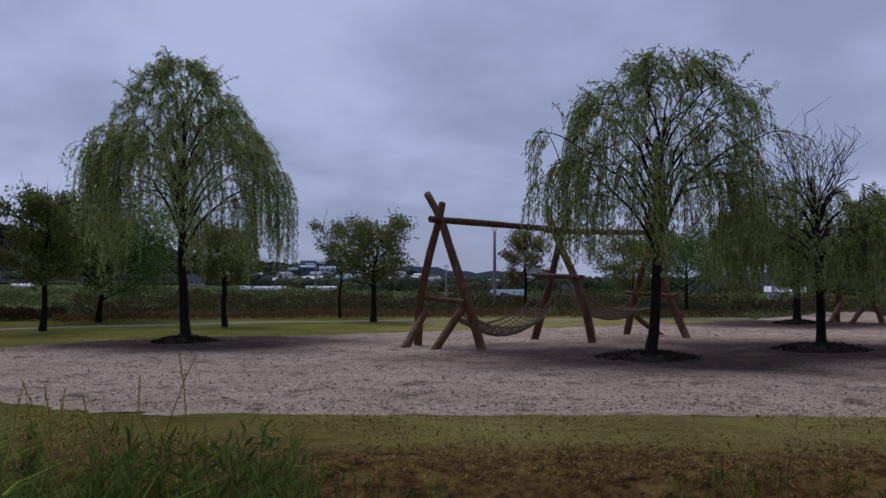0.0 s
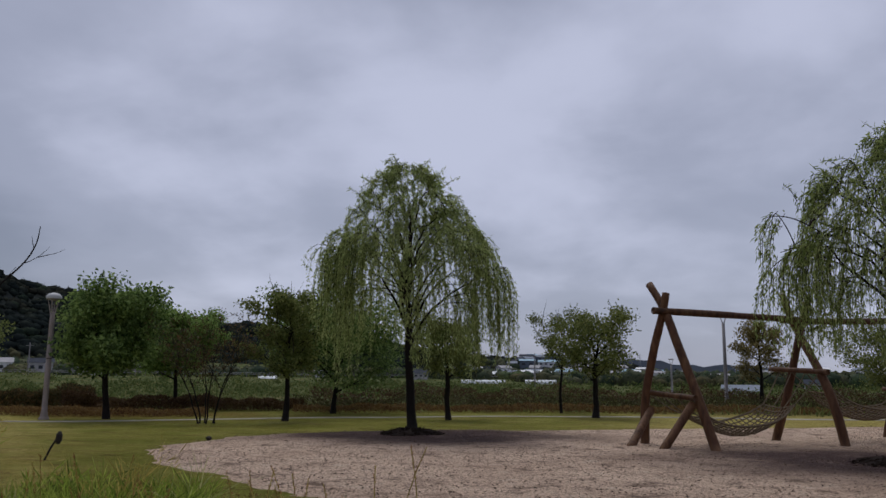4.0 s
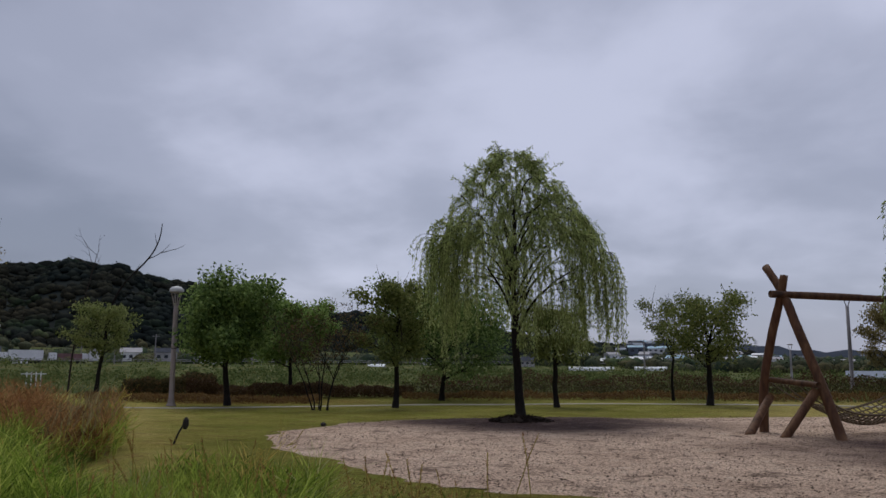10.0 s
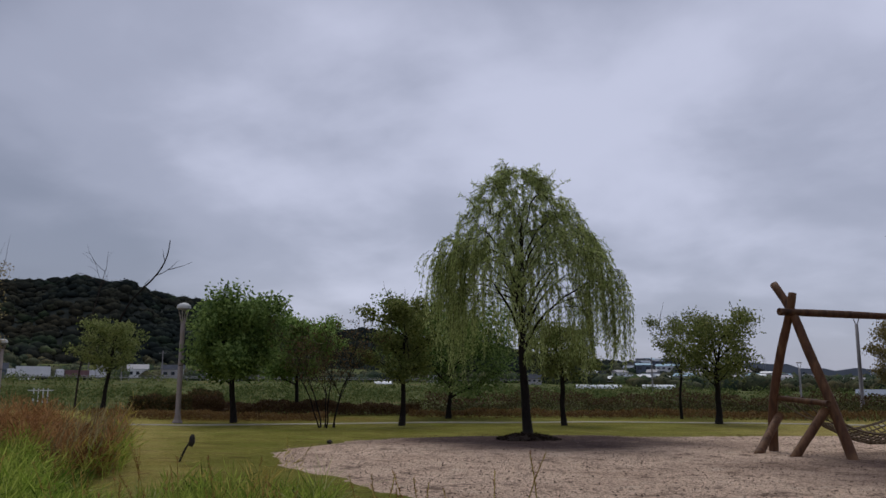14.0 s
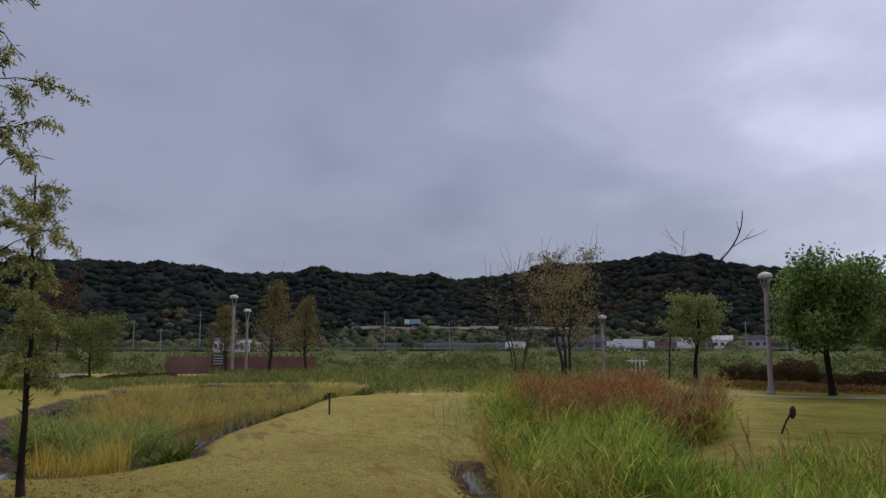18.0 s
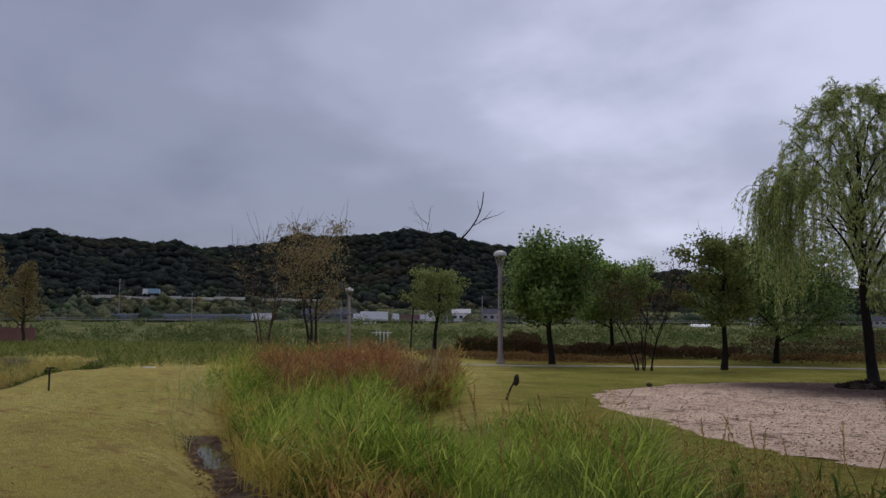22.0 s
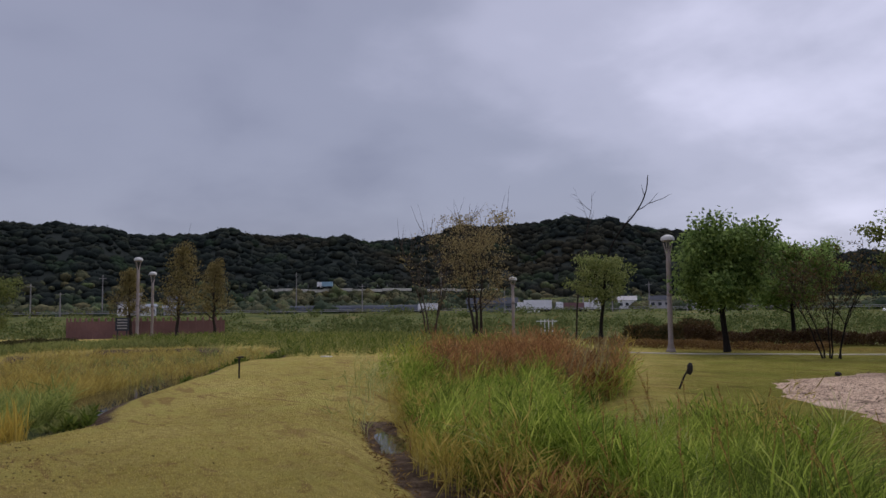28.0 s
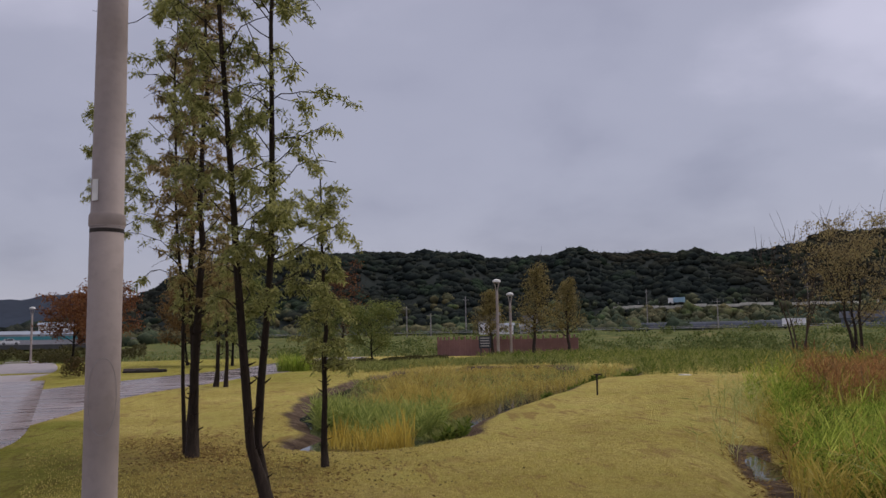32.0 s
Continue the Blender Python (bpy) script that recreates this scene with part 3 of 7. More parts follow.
thm = np.maximum(thm, 0.48 * (1 - smooth(-0.3, 1.0, chain(gx, gy, ((-11.5, -1.7, 0.5), (-9.0, -1.1, 0.6), (-6.2, 0.2, 0.6), (-4.5, 1.6, 0.5))) + 1.2 * jit)))
thm = np.maximum(thm, 0.8 * (1 - smooth(-0.2, 1.0, chain(gx, gy, ((-24.0, 25.2, 0.4), (-19.0, 26.2, 0.6), (-14.0, 28.4, 0.5))) + 1.5 * jit)))
gaz = np.degrees(np.arctan2(-gx, gy))
thm = np.maximum(thm, 0.42 * smooth(6.0, 6.6, gy) * (1 - smooth(9.0, 10.5, gy)) * smooth(-5.0, -1.0, gx) * (0.7 + 2.0 * jit))
fieldm = smooth(0, 6, np.hypot(gx, gy) + 3 * jit - np.interp(gaz, (-180, 30, 48, 70, 180), (34, 34, 40, 58, 75)))
lush = (1 - smooth(36, 50, gaz + 14.0 * jit)) * smooth(0, 4, gy) * (0.08 + 0.92 * smooth(-1.0, 4.0, -gx + 2.0 * jit))
lush = np.maximum(lush, 0.95 * (1 - smooth(0.2, 1.3, chain(gx, gy, ((-4, -1.4, 0.4), (-7.6, -2.7, 0.5), (-11.2, -4.0, 0.45), (-14.9, -4.8, 0.3))) + 0.8 * jit)))
lush = np.maximum(lush, 0.75 * smooth(21, 30, np.hypot(gx, gy) + 3 * jit) * smooth(-3, 3, -gx * 0.05 - gy))
for key, val in (("lush", lush), ("mud", mudm), ("field", fieldm), ("thatch", thm)):
    at = me.attributes.new(key, "FLOAT", "POINT")
    at.data.foreach_set("value", np.append(val.ravel(), 0.0).astype(np.float32))
tagged(part("ground", me, M_LAWN), "olive yellow mown lawn ground with worn patches", "ground", kind="structure")


def spline(points, n):
    """A closed or open smooth line through a few points."""
    P = np.asarray(points, float)
    t = np.linspace(0, len(P) - 1, n)
    k = np.clip(t.astype(int), 0, len(P) - 2)
    u = (t - k)[:, None]
    p0, p1, p2, p3 = P[np.clip(k - 1, 0, len(P) - 1)], P[k], P[k + 1], P[np.clip(k + 2, 0, len(P) - 1)]
    return 0.5 * (2 * p1 + (p2 - p0) * u + (2 * p0 - 5 * p1 + 4 * p2 - p3) * u ** 2 + (3 * p1 - p0 - 3 * p2 + p3) * u ** 3)


# sandpit: a star-shaped sheet with a ragged edge
SAND_MID = np.array((4.0, 16.5))
SAND_EDGE = ((-3.7, 9.1), (0.0, 8.9), (4.5, 8.9), (12, 9.0), (22, 11), (30, 18), (32, 30), (24, 46), (18, 40), (12, 32.5), (8, 30),
             (4.3, 27.2), (-3, 23.6), (-8.8, 20.4), (-10.2, 16.6), (-9.3, 13.2), (-5.6, 10.2), (-3.7, 9.1))
edge = spline(SAND_EDGE, 361)[:-1]
rng = np.random.default_rng(3)
rag = 1 + 0.012 * np.convolve(rng.normal(size=len(edge) + 8), np.ones(3) / 3, "same")[4:-4]
edge = SAND_MID + (edge - SAND_MID) * rag[:, None]
nr = 70
fr = np.linspace(0, 1, nr + 1)[1:] ** 0.8
sx = SAND_MID[0] + fr[:, None] * (edge[:, 0] - SAND_MID[0])
sy = SAND_MID[1] + fr[:, None] * (edge[:, 1] - SAND_MID[1])
sz = height(sx, sy) + 0.045 * smooth(1.0, 0.93, fr)[:, None] - 0.01 + 0.018 * wave(sx, sy, 1.9, 4.0) + 0.012 * wave(sx, sy, 5.3, 1.0)
sz = np.maximum(sz, height(sx, sy) + np.where(fr < 0.995, 0.006, -0.08)[:, None])
V = np.concatenate([np.stack([sx, sy, sz], -1).reshape(-1, 3), [[*SAND_MID, hz(*SAND_MID) + 0.03]]])
ne = len(edge)
i, j = np.meshgrid(np.arange(nr - 1), np.arange(ne), indexing="ij")
j2 = (j + 1) % ne
F = np.stack([i * ne + j, (i + 1) * ne + j, (i + 1) * ne + j2, i * ne + j2], -1).reshape(-1, 4)
a = np.arange(0, ne, 2)
F = np.concatenate([F, np.stack([np.full(ne // 2, len(V) - 1), a, (a + 1) % ne, (a + 2) % ne], -1)])
me = mesh_np("sandpit", V, F, True)
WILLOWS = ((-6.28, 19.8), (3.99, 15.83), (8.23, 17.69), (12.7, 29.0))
# damp plus painted tree shade, dark around each willow trunk
damp_shade = np.zeros_like(sx)
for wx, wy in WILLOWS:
    damp_shade = np.maximum(damp_shade, 1.0 * (1 - smooth(1.7, 4.6, np.hypot((sx - wx) * 0.75, sy - wy) + 0.5 * wave(sx, sy, 1.7, 2.0))))
at = me.attributes.new("damp_shade", "FLOAT", "POINT")
at.data.foreach_set("value", np.append(damp_shade.ravel(), 0.0).astype(np.float32))
tagged(part("sandpit", me, M_SAND), "pale coarse sand with damp and painted shade under trees", "sandpit", kind="structure")


def inside_sand(x, y):
    ang = np.arctan2(y - SAND_MID[1], x - SAND_MID[0])
    ea = np.arctan2(edge[:, 1] - SAND_MID[1], edge[:, 0] - SAND_MID[0])
    er = np.hypot(edge[:, 1] - SAND_MID[1], edge[:, 0] - SAND_MID[0])
    o = np.argsort(ea)
    return np.hypot(y - SAND_MID[1], x - SAND_MID[0]) < np.interp(ang, ea[o], er[o], period=2 * np.pi) - 0.05


PAVED = []


def on_paving(x, y):
    hit = np.zeros(len(x), bool)
    for C, Wd in PAVED:
        d2 = (x[:, None] - C[None, :, 0]) ** 2 + (y[:, None] - C[None, :, 1]) ** 2
        k = d2.argmin(1)
        hit |= np.sqrt(d2[np.arange(len(x)), k]) < Wd[k] / 2 + 0.05
    return hit


def ribbon(name, centre, widths, material, label, category, lift=0.015, n=160, cross=9):
    C = spline(centre, n)
    PAVED.append((C, spline([(w, 0) for w in widths], n)[:, 0]))
    Wd = spline([(w, 0) for w in widths], n)[:, 0]
    T = np.gradient(C, axis=0)
    T /= np.linalg.norm(T, axis=1)[:, None]
    N = np.stack([-T[:, 1], T[:, 0]], -1)
    u = np.concatenate([[-0.5], np.linspace(-0.495, 0.495, cross - 2), [0.5]])
    P = C[:, None] + N[:, None] * (u[None] * Wd[:, None])[..., None]
    z = height(P[..., 0], P[..., 1]) + lift
    z[:, 0] -= lift + 0.05
    z[:, -1] -= lift + 0.05
    V = np.concatenate([P, z[..., None]], -1).reshape(-1, 3)
    i, j = np.meshgrid(np.arange(n - 1), np.arange(cross - 1), indexing="ij")
    F = np.stack([i * cross + j, (i + 1) * cross + j, (i + 1) * cross + j + 1, i * cross + j + 1], -1).reshape(-1, 4)
    return tagged(part(name, (V, F), material, smooth=True), label, category, kind="structure")


def sheet(name, left, right, material, label, category, lift, n=140, cross=9):
    """A paved sheet between two edge lines."""
    A, B = spline(left, n), spline(right, n)
    PAVED.append(((A + B) / 2, np.linalg.norm(A - B, axis=1) * 0.985))
    u = np.concatenate([[0.0], np.linspace(0.004, 0.996, cross - 2), [1.0]])
    P = A[:, None] + (B - A)[:, None] * u[None, :, None]
    z = height(P[..., 0], P[..., 1]) + lift
    z[:, 0] -= lift + 0.05
    z[:, -1] -= lift + 0.05
    V = np.concatenate([P, z[..., None]], -1).reshape(-1, 3)
    i, j = np.meshgrid(np.arange(n - 1), np.arange(cross - 1), indexing="ij")
    F = np.stack([i * cross + j, i * cross + j + 1, (i + 1) * cross + j + 1, (i + 1) * cross + j], -1).reshape(-1, 4)
    return tagged(part(name, (V, F), material, smooth=True), label, category, kind="structure")


sheet("pavement", ((30, -6.5), (12, -6.5), (2, -6.8), (-4, -8), (-8, -9.2), (-13, -10.3), (-20, -10.4), (-31, -11.3)),
      ((30, 0.2), (12, 0.0), (2, -0.4), (-4, -1.4), (-7.57, -2.75), (-11.2, -4.05), (-14.9, -4.85), (-31.5, -9.9)), M_PAVE, "wet dark purplish paved promenade", "pavement", 0.019)
sheet("pavement", ((-13, -10.2), (-19, -13), (-28, -18.6), (-36.5, -18.6), (-40, -17.4), (-46, -17.9), (-60, -22.0), (-95, -34.4)),
      ((-19, -7.2), (-24, -8.3), (-29, -9.6), (-34.6, -11.3), (-40, -12.4), (-47.4, -14.3), (-61.5, -18.8), (-95, -29.5)), M_PAVE2, "damp light grey concrete promenade", "pavement", 0.012)
ribbon("pavement", ((-13.5, -6.6), (-17, -6.8), (-22, -6.7), (-30, -4.8), (-38, -2.6), (-48, -1.2), (-60, 2)), (3.4, 3.9, 4.0, 4.2, 3.6, 3.2, 3.0), M_PAVE,
       "wet grey branch path round the lawn", "pavement", 0.015)
ribbon("pavement", ((-20, -13), (-27, -18), (-34, -24), (-46, -35), (-60, -50)), (5, 6, 6.5, 6, 6), M_PAVE2,
       "damp grey paved side path", "pavement", 0.008)
ribbon("footpath", ((26, 38), (14, 34.6), (5, 33.0), (-3, 32.0), (-8, 30.3), (-13.6, 26.0), (-18.5, 21.6), (-24, 19.6), (-33, 18.5), (-46, 14)),
       (0.6, 0.6, 0.6, 0.5, 0.45, 0.4, 0.35, 0.4, 0.7, 0.9), M_PATH, "narrow pale concrete footpath across the lawn", "footpath", 0.022)

# water in the pond and the ditch
for nm, discs, lab in (("water", POND, "still dark pond water between reeds"), ("water", PUDDLE[:4], "bright narrow puddle water beside reeds")):
    gap = 0.12 if discs[0][2] > 0.5 else 0.05
    xs = np.arange(min(c[0] - c[2] for c in discs) - 0.2, max(c[0] + c[2] for c in discs) + 0.2, gap)
    ys = np.arange(min(c[1] - c[2] for c in discs) - 0.2, max(c[1] + c[2] for c in discs) + 0.2, gap)
    X, Y = np.meshgrid(xs, ys, indexing="ij")
    keep = chain(X + 0.03, Y + 0.03, discs) < (0.25 if discs[0][2] > 0.5 else 0.3)
    idx = np.arange(X.size).reshape(X.shape)
    q = np.argwhere(keep[:-1, :-1])
    F = np.stack([idx[q[:, 0], q[:, 1]], idx[q[:, 0] + 1, q[:, 1]], idx[q[:, 0] + 1, q[:, 1] + 1], idx[q[:, 0], q[:, 1] + 1]], -1)
    lev = -0.14 if discs is POND else -0.262
    used = np.unique(F)
    remap = np.full(X.size, -1)
    remap[used] = np.arange(len(used))
    V = np.stack([X, Y, np.full(X.shape, lev)], -1).reshape(-1, 3)[used]
    tagged(part(nm, (V, remap[F]), M_WATER, smooth=True), lab, "water", kind="structure")

# ---- hills ----
ICO = None


def ico_points():
    bm = bmesh.new()
    bmesh.ops.create_icosphere(bm, subdivisions=1, radius=1)
    V = np.array([v.co[:] for v in bm.verts])
    F = np.array([[v.index for v in f.verts] for f in bm.faces])
    bm.free()
    return V, F


ICO = ico_points()


def clumps(C, R, rng, squash=0.8, rough=0.25):
    """Many uneven round canopies as one mesh of triangles."""
    V0, F0 = ICO
    n, k = len(C), len(V0)
    ph = rng.uniform(0, 6.28, (n, 1, 3))
    w = np.sin(V0[None] * 3.1 + ph).sum(-1) * 0.5 + np.sin(V0[None] * 6.3 + ph * 2).sum(-1) * 0.3 + rng.normal(size=(n, k)) * 0.45
    r = R[:, None] * (1 + rough * w)
    V = V0[None] * r[..., None]
    V[..., 2] *= squash
    V = V + C[:, None]
    F = F0[None] + (np.arange(n) * k)[:, None, None]
    return V.reshape(-1, 3), F.reshape(-1, 3)


RIDGE_AZ = (-10, 6, 14, 22, 29, 34, 40, 48, 53, 58, 63, 67, 77, 86, 95, 100, 103, 106, 112, 130)
RIDGE_EL = (0.3, 0.8, 1.4, 2.6, 3.2, 3.8, 5.25, 6.4, 5.95, 5.35, 4.75, 5.35, 5.2, 5.85, 5.1, 3.9, 2.2, 0.9, 0.5, 0.3)


def crest(az):
    return 600 * np.tan(np.radians(np.interp(az, RIDGE_AZ, RIDGE_EL)))


def hill_z(az, d):
    up = smooth(330, 620, d) ** 0.85
    fall = 1 - 0.5 * smooth(640, 1000, d)
    spur = 1 + (0.14 * np.sin(np.radians(az) * 41) + 0.06 * np.sin(np.radians(az) * 93 + d * 0.02)) * smooth(330, 430, d) * (1 - smooth(520, 610, d))
    return 2 + crest(az) * up * fall * spur - 6 * (1 - up)


az = np.linspace(-10, 130, 180)
dd = np.concatenate([np.linspace(320, 700, 40), np.linspace(730, 1000, 8)])
A, Dm = np.meshgrid(az, dd, indexing="ij")
V = np.stack([-Dm * np.sin(np.radians(A)), Dm * np.cos(np.radians(A)), hill_z(A, Dm)], -1).reshape(-1, 3)
i, j = np.meshgrid(np.arange(len(az) - 1), np.arange(len(dd) - 1), indexing="ij")
w = len(dd)
F = np.stack([i * w + j, i * w + j + 1, (i + 1) * w + j + 1, (i + 1) * w + j], -1).reshape(-1, 4)
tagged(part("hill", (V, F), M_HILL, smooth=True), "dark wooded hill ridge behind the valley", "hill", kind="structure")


def woodland(C, R, rng, per=22, squash=0.8):
    """Far trees as ragged crowns of coarse leaf sprays, too many to count."""
    n = len(C)
    o = rng.normal(size=(n, per, 3))
    o /= np.linalg.norm(o, axis=2)[..., None]
    o[..., 2] = np.abs(o[..., 2]) * 1.2 - 0.25
    o *= rng.uniform(0.62, 0.98, (n, per, 1)) * R[:, None, None] * np.array((1, 1, squash))
    P = (C[:, None] + o).reshape(-1, 3)
    D = o.reshape(-1, 3) / R.repeat(per)[:, None] + rng.normal(size=(n * per, 3)) * 0.6
    ln = R.repeat(per) * rng.uniform(0.14, 0.30, n * per)
    return leaves(P, D, ln, ln * rng.uniform(0.5, 0.9, n * per), rng)


rng = np.random.default_rng(11)
n = 10500
caz = rng.uniform(2, 108, n)
cd = 340 + 300 * rng.uniform(0, 1, n) ** 0.8
cr = 1.8 + 2.9 * rng.uniform(0, 1, n) ** 1.8
C = np.stack([-cd * np.sin(np.radians(caz)), cd * np.cos(np.radians(caz)), hill_z(caz, cd) + cr * 0.25], -1)
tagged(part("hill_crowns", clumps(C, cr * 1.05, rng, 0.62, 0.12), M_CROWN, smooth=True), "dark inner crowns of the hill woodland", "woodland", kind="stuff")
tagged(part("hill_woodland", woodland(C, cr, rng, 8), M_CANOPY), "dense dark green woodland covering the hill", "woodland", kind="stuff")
# faint farther ridges, their blue haze put into the base colour
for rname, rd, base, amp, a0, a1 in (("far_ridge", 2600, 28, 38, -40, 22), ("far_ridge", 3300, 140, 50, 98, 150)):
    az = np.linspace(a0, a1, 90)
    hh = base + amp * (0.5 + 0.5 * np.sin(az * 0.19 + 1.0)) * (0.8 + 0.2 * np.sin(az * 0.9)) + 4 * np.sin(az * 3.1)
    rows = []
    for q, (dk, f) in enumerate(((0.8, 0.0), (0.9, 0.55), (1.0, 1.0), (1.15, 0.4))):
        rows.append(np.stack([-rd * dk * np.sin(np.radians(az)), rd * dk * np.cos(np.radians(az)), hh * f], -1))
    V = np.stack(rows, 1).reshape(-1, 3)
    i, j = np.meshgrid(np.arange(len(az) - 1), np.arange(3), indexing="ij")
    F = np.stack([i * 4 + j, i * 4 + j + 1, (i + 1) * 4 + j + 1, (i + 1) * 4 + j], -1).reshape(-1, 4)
    tagged(part(rname, (V, F), M_HAZEHILL, smooth=True), "distant mountain ridge with blue haze in its colour", "hill", kind="structure")

# ---- trees ----


def trunk_path(H, rng, lean=(0, 0), n=9, wig=0.03):
    t = np.linspace(0, 1, n)
    w = np.cumsum(rng.normal(size=(n, 2)) * wig * H / n, axis=0)
    return np.stack([lean[0] * t ** 1.3 * H + w[:, 0], lean[1] * t ** 1.3 * H + w[:, 1], t * H], -1)


def at_height(P, z):
    return np.array([np.interp(z, P[:, 2], P[:, k]) for k in range(3)])


def bough(start, direction, length, rng, up=0.25, n=6, wig=0.10):
    """A limb's path that curves upwards (or down, for a negative up)."""
    d = np.asarray(direction, float)
    d = d / np.linalg.norm(d)
    pts = [np.asarray(start, float)]
    for _ in range(n - 1):
        d = d + np.array((0, 0, up / n)) + rng.normal(size=3) * wig
        d /= np.linalg.norm(d)
        pts.append(pts[-1] + d * length / (n - 1))
    return np.array(pts)


def willow(x, y, H, R, fork, trunk_r, seed, sprigs, per, zlow, label, leaf=M_WILLOW, bare=0, apex=(0, 0), skew=(0, 0), belly=0.54, top=1.0, gap_=0.024, dome=(1.8, 0.68)):
    """A weeping willow: limbs that fan out into a dome, sprigs on the dome and fronds that arch over and hang, set with narrow leaves."""
    rng = np.random.default_rng(seed)
    root = thing("willow_tree", label, "tree", at=(x, y, hz(x, y)), group="willows in the sandpit")
    P = trunk_path(H * 0.80, rng, (apex[0] / H * 0.6, apex[1] / H * 0.6), 10, 0.07)
    rad = np.interp(P[:, 2], (0, 0.12, fork, H * 0.80), (trunk_r * 1.35, trunk_r, trunk_r * 0.80, 0.012))
    part("trunk", tube(P, rad, 10, 0.08, rng), M_BARK, root, smooth=True)
    zm = zlow + belly * (H - zlow)

    def hull(z, az, k=1.0):
        f = min(1.0, max(0.0, (z - zm) / (H - zm)))
        r = k * R * (1 - f ** dome[0]) ** dome[1] * (1 + 0.07 * math.sin(2 * az + seed) + 0.13 * math.sin(5 * az + 2 * seed + 2.5 * z) + 0.06 * math.sin(9 * az - 4.0 * z)) * (1 + skew[0] * math.cos(az) + skew[1] * math.sin(az))
        return np.array((apex[0] * f + math.cos(az) * r, apex[1] * f + math.sin(az) * r, z))

    joints, wood = [], []
    nl = 22
    for q in range(nl):
        f = q / (nl - 1)
        ze = zm - 0.2 + (H * 0.92 - zm + 0.2) * f ** 1.15
        az = q * 2.399 + rng.uniform(-0.35, 0.35)
        end = hull(ze, az, 0.74 * rng.uniform(0.85, 1.1))
        s0 = at_height(P, fork * 0.92 + (H * 0.74 - fork) * f ** 1.2)
        ctl = s0 + (end - s0) * np.array((0.36, 0.36, 0.74)) + np.array((0, 0, 0.2))
        t = np.linspace(0, 1, 9)[:, None]
        lim = (1 - t) ** 2 * s0 + 2 * t * (1 - t) * ctl + t * t * end + rng.normal(size=(9, 3)) * 0.05 * t
        r0 = trunk_r * (0.36 - 0.17 * f)
        part("limb", tube(lim, np.interp(t[:, 0], (0, 1), (r0, 0.010)), 6), M_BARK, root, smooth=True)
        joints.append(lim[3:])
    joints = np.concatenate(joints)
    LC, LD = [], []
    t = np.linspace(0, 1, 7)[:, None]
    for q in range(sprigs):
        az = q * 2.399 + rng.normal() * 0.3
        zc = zm - 0.9 + (H * top - zm + 0.9) * rng.uniform(0, 1) ** 0.85
        f = max(0.0, (zc - zm) / (H - zm))
        c = hull(zc, az, 1.10 - 0.42 * rng.uniform(0, 1) ** 1.2) + np.array((0, 0, 0.28 * rng.uniform(-1, 1) ** 3))
        gap = np.linalg.norm(joints - c, axis=1) + 1.5 * np.maximum(0, joints[:, 2] - c[2] + 0.1)
        a0 = joints[gap.argmin()]
        mid = (a0 + c) / 2 + np.array((0, 0, 0.22 * np.linalg.norm(c - a0)))
        stem = (1 - t) ** 2 * a0 + 2 * t * (1 - t) * mid + t * t * c
        wood.append(tube(stem, np.linspace(0.013, 0.006, 7), 4))
        own = rng.uniform(0.6, 1.3)
        for s in range(max(3, int(per * rng.uniform(0.6, 1.4)))):
            b = stem[int(rng.integers(3, 7))] + rng.normal(size=3) * 0.05
            a2 = az + rng.normal() * 0.7
            low = zlow + rng.uniform(0, 1) ** 3 * 0.8 + 0.28 * math.sin(az * 2.0 + seed) + max(0, 0.55 - math.hypot(b[0], b[1]) / R) * 1.4
            ln = own * rng.uniform(0.4, 1.0) * (0.62 + 1.9 * (1 - f) ** 1.5)
            n = max(6, int(ln / 0.11))
            step = ln / (n - 1)
            side = 0.35 + 0.6 * min(1.0, f * 2.5)
            d = np.array((math.cos(a2) * side, math.sin(a2) * side, rng.uniform(-0.3, 1.0) * (0.3 + 1.1 * f) - 0.3 * (f <= 0)))
            d /= np.linalg.norm(d)
            pts = [b]
            for _ in range(n - 1):
                d = d + np.array((0, 0, -4.2 * step)) + rng.normal(size=3) * 0.055
                d /= np.linalg.norm(d)
                nxt = pts[-1] + d * step
                if nxt[2] < low:
                    break
                pts.append(nxt)
            if len(pts) < 4:
                continue
            path = np.array(pts)
            n = len(path)
            wood.append(tube(path[::3] if n > 6 else path[::2], np.linspace(0.006, 0.003, len(path[::3] if n > 6 else path[::2])), 3))
            m = int((n - 1) * step / gap_)
            u = rng.uniform(0.1, n - 1, m)
            T = np.diff(path, axis=0)[np.minimum(u.astype(int), n - 2)] / step
            LC.append(np.stack([np.interp(u, np.arange(n), path[:, k]) for k in range(3)], -1) + rng.normal(size=(m, 3)) * 0.022)
            LD.append(T * 0.75 + rng.normal(size=(m, 3)) * 0.5 + np.array((0, 0, -0.35)))
    for s in range(0 if bare else 46):
        az = s * 2.399
        b = hull(H * rng.uniform(0.72, 0.99), az, rng.uniform(0.3, 0.95))
        sh = bough(b, (0.7 * math.cos(az), 0.7 * math.sin(az), 1.0), rng.uniform(0.3, 0.65), rng, -1.0, 6, 0.14)
        wood.append(tube(sh, np.linspace(0.008, 0.003, 6), 3))
        u = rng.uniform(0.2, 5, 26)
        LC.append(np.stack([np.interp(u, np.arange(6), sh[:, k]) for k in range(3)], -1))
        LD.append(rng.normal(size=(26, 3)) * 0.6 + np.array((0, 0, 0.1)))
    for s in range(bare):
        a2 = rng.uniform(0, 6.28)
        b = at_height(P, H * rng.uniform(0.55, 0.8))
        sh = bough(b, (0.6 * math.cos(a2), 0.6 * math.sin(a2), 1), rng.uniform(1.0, 2.0), rng, 0.4, 8, 0.07)
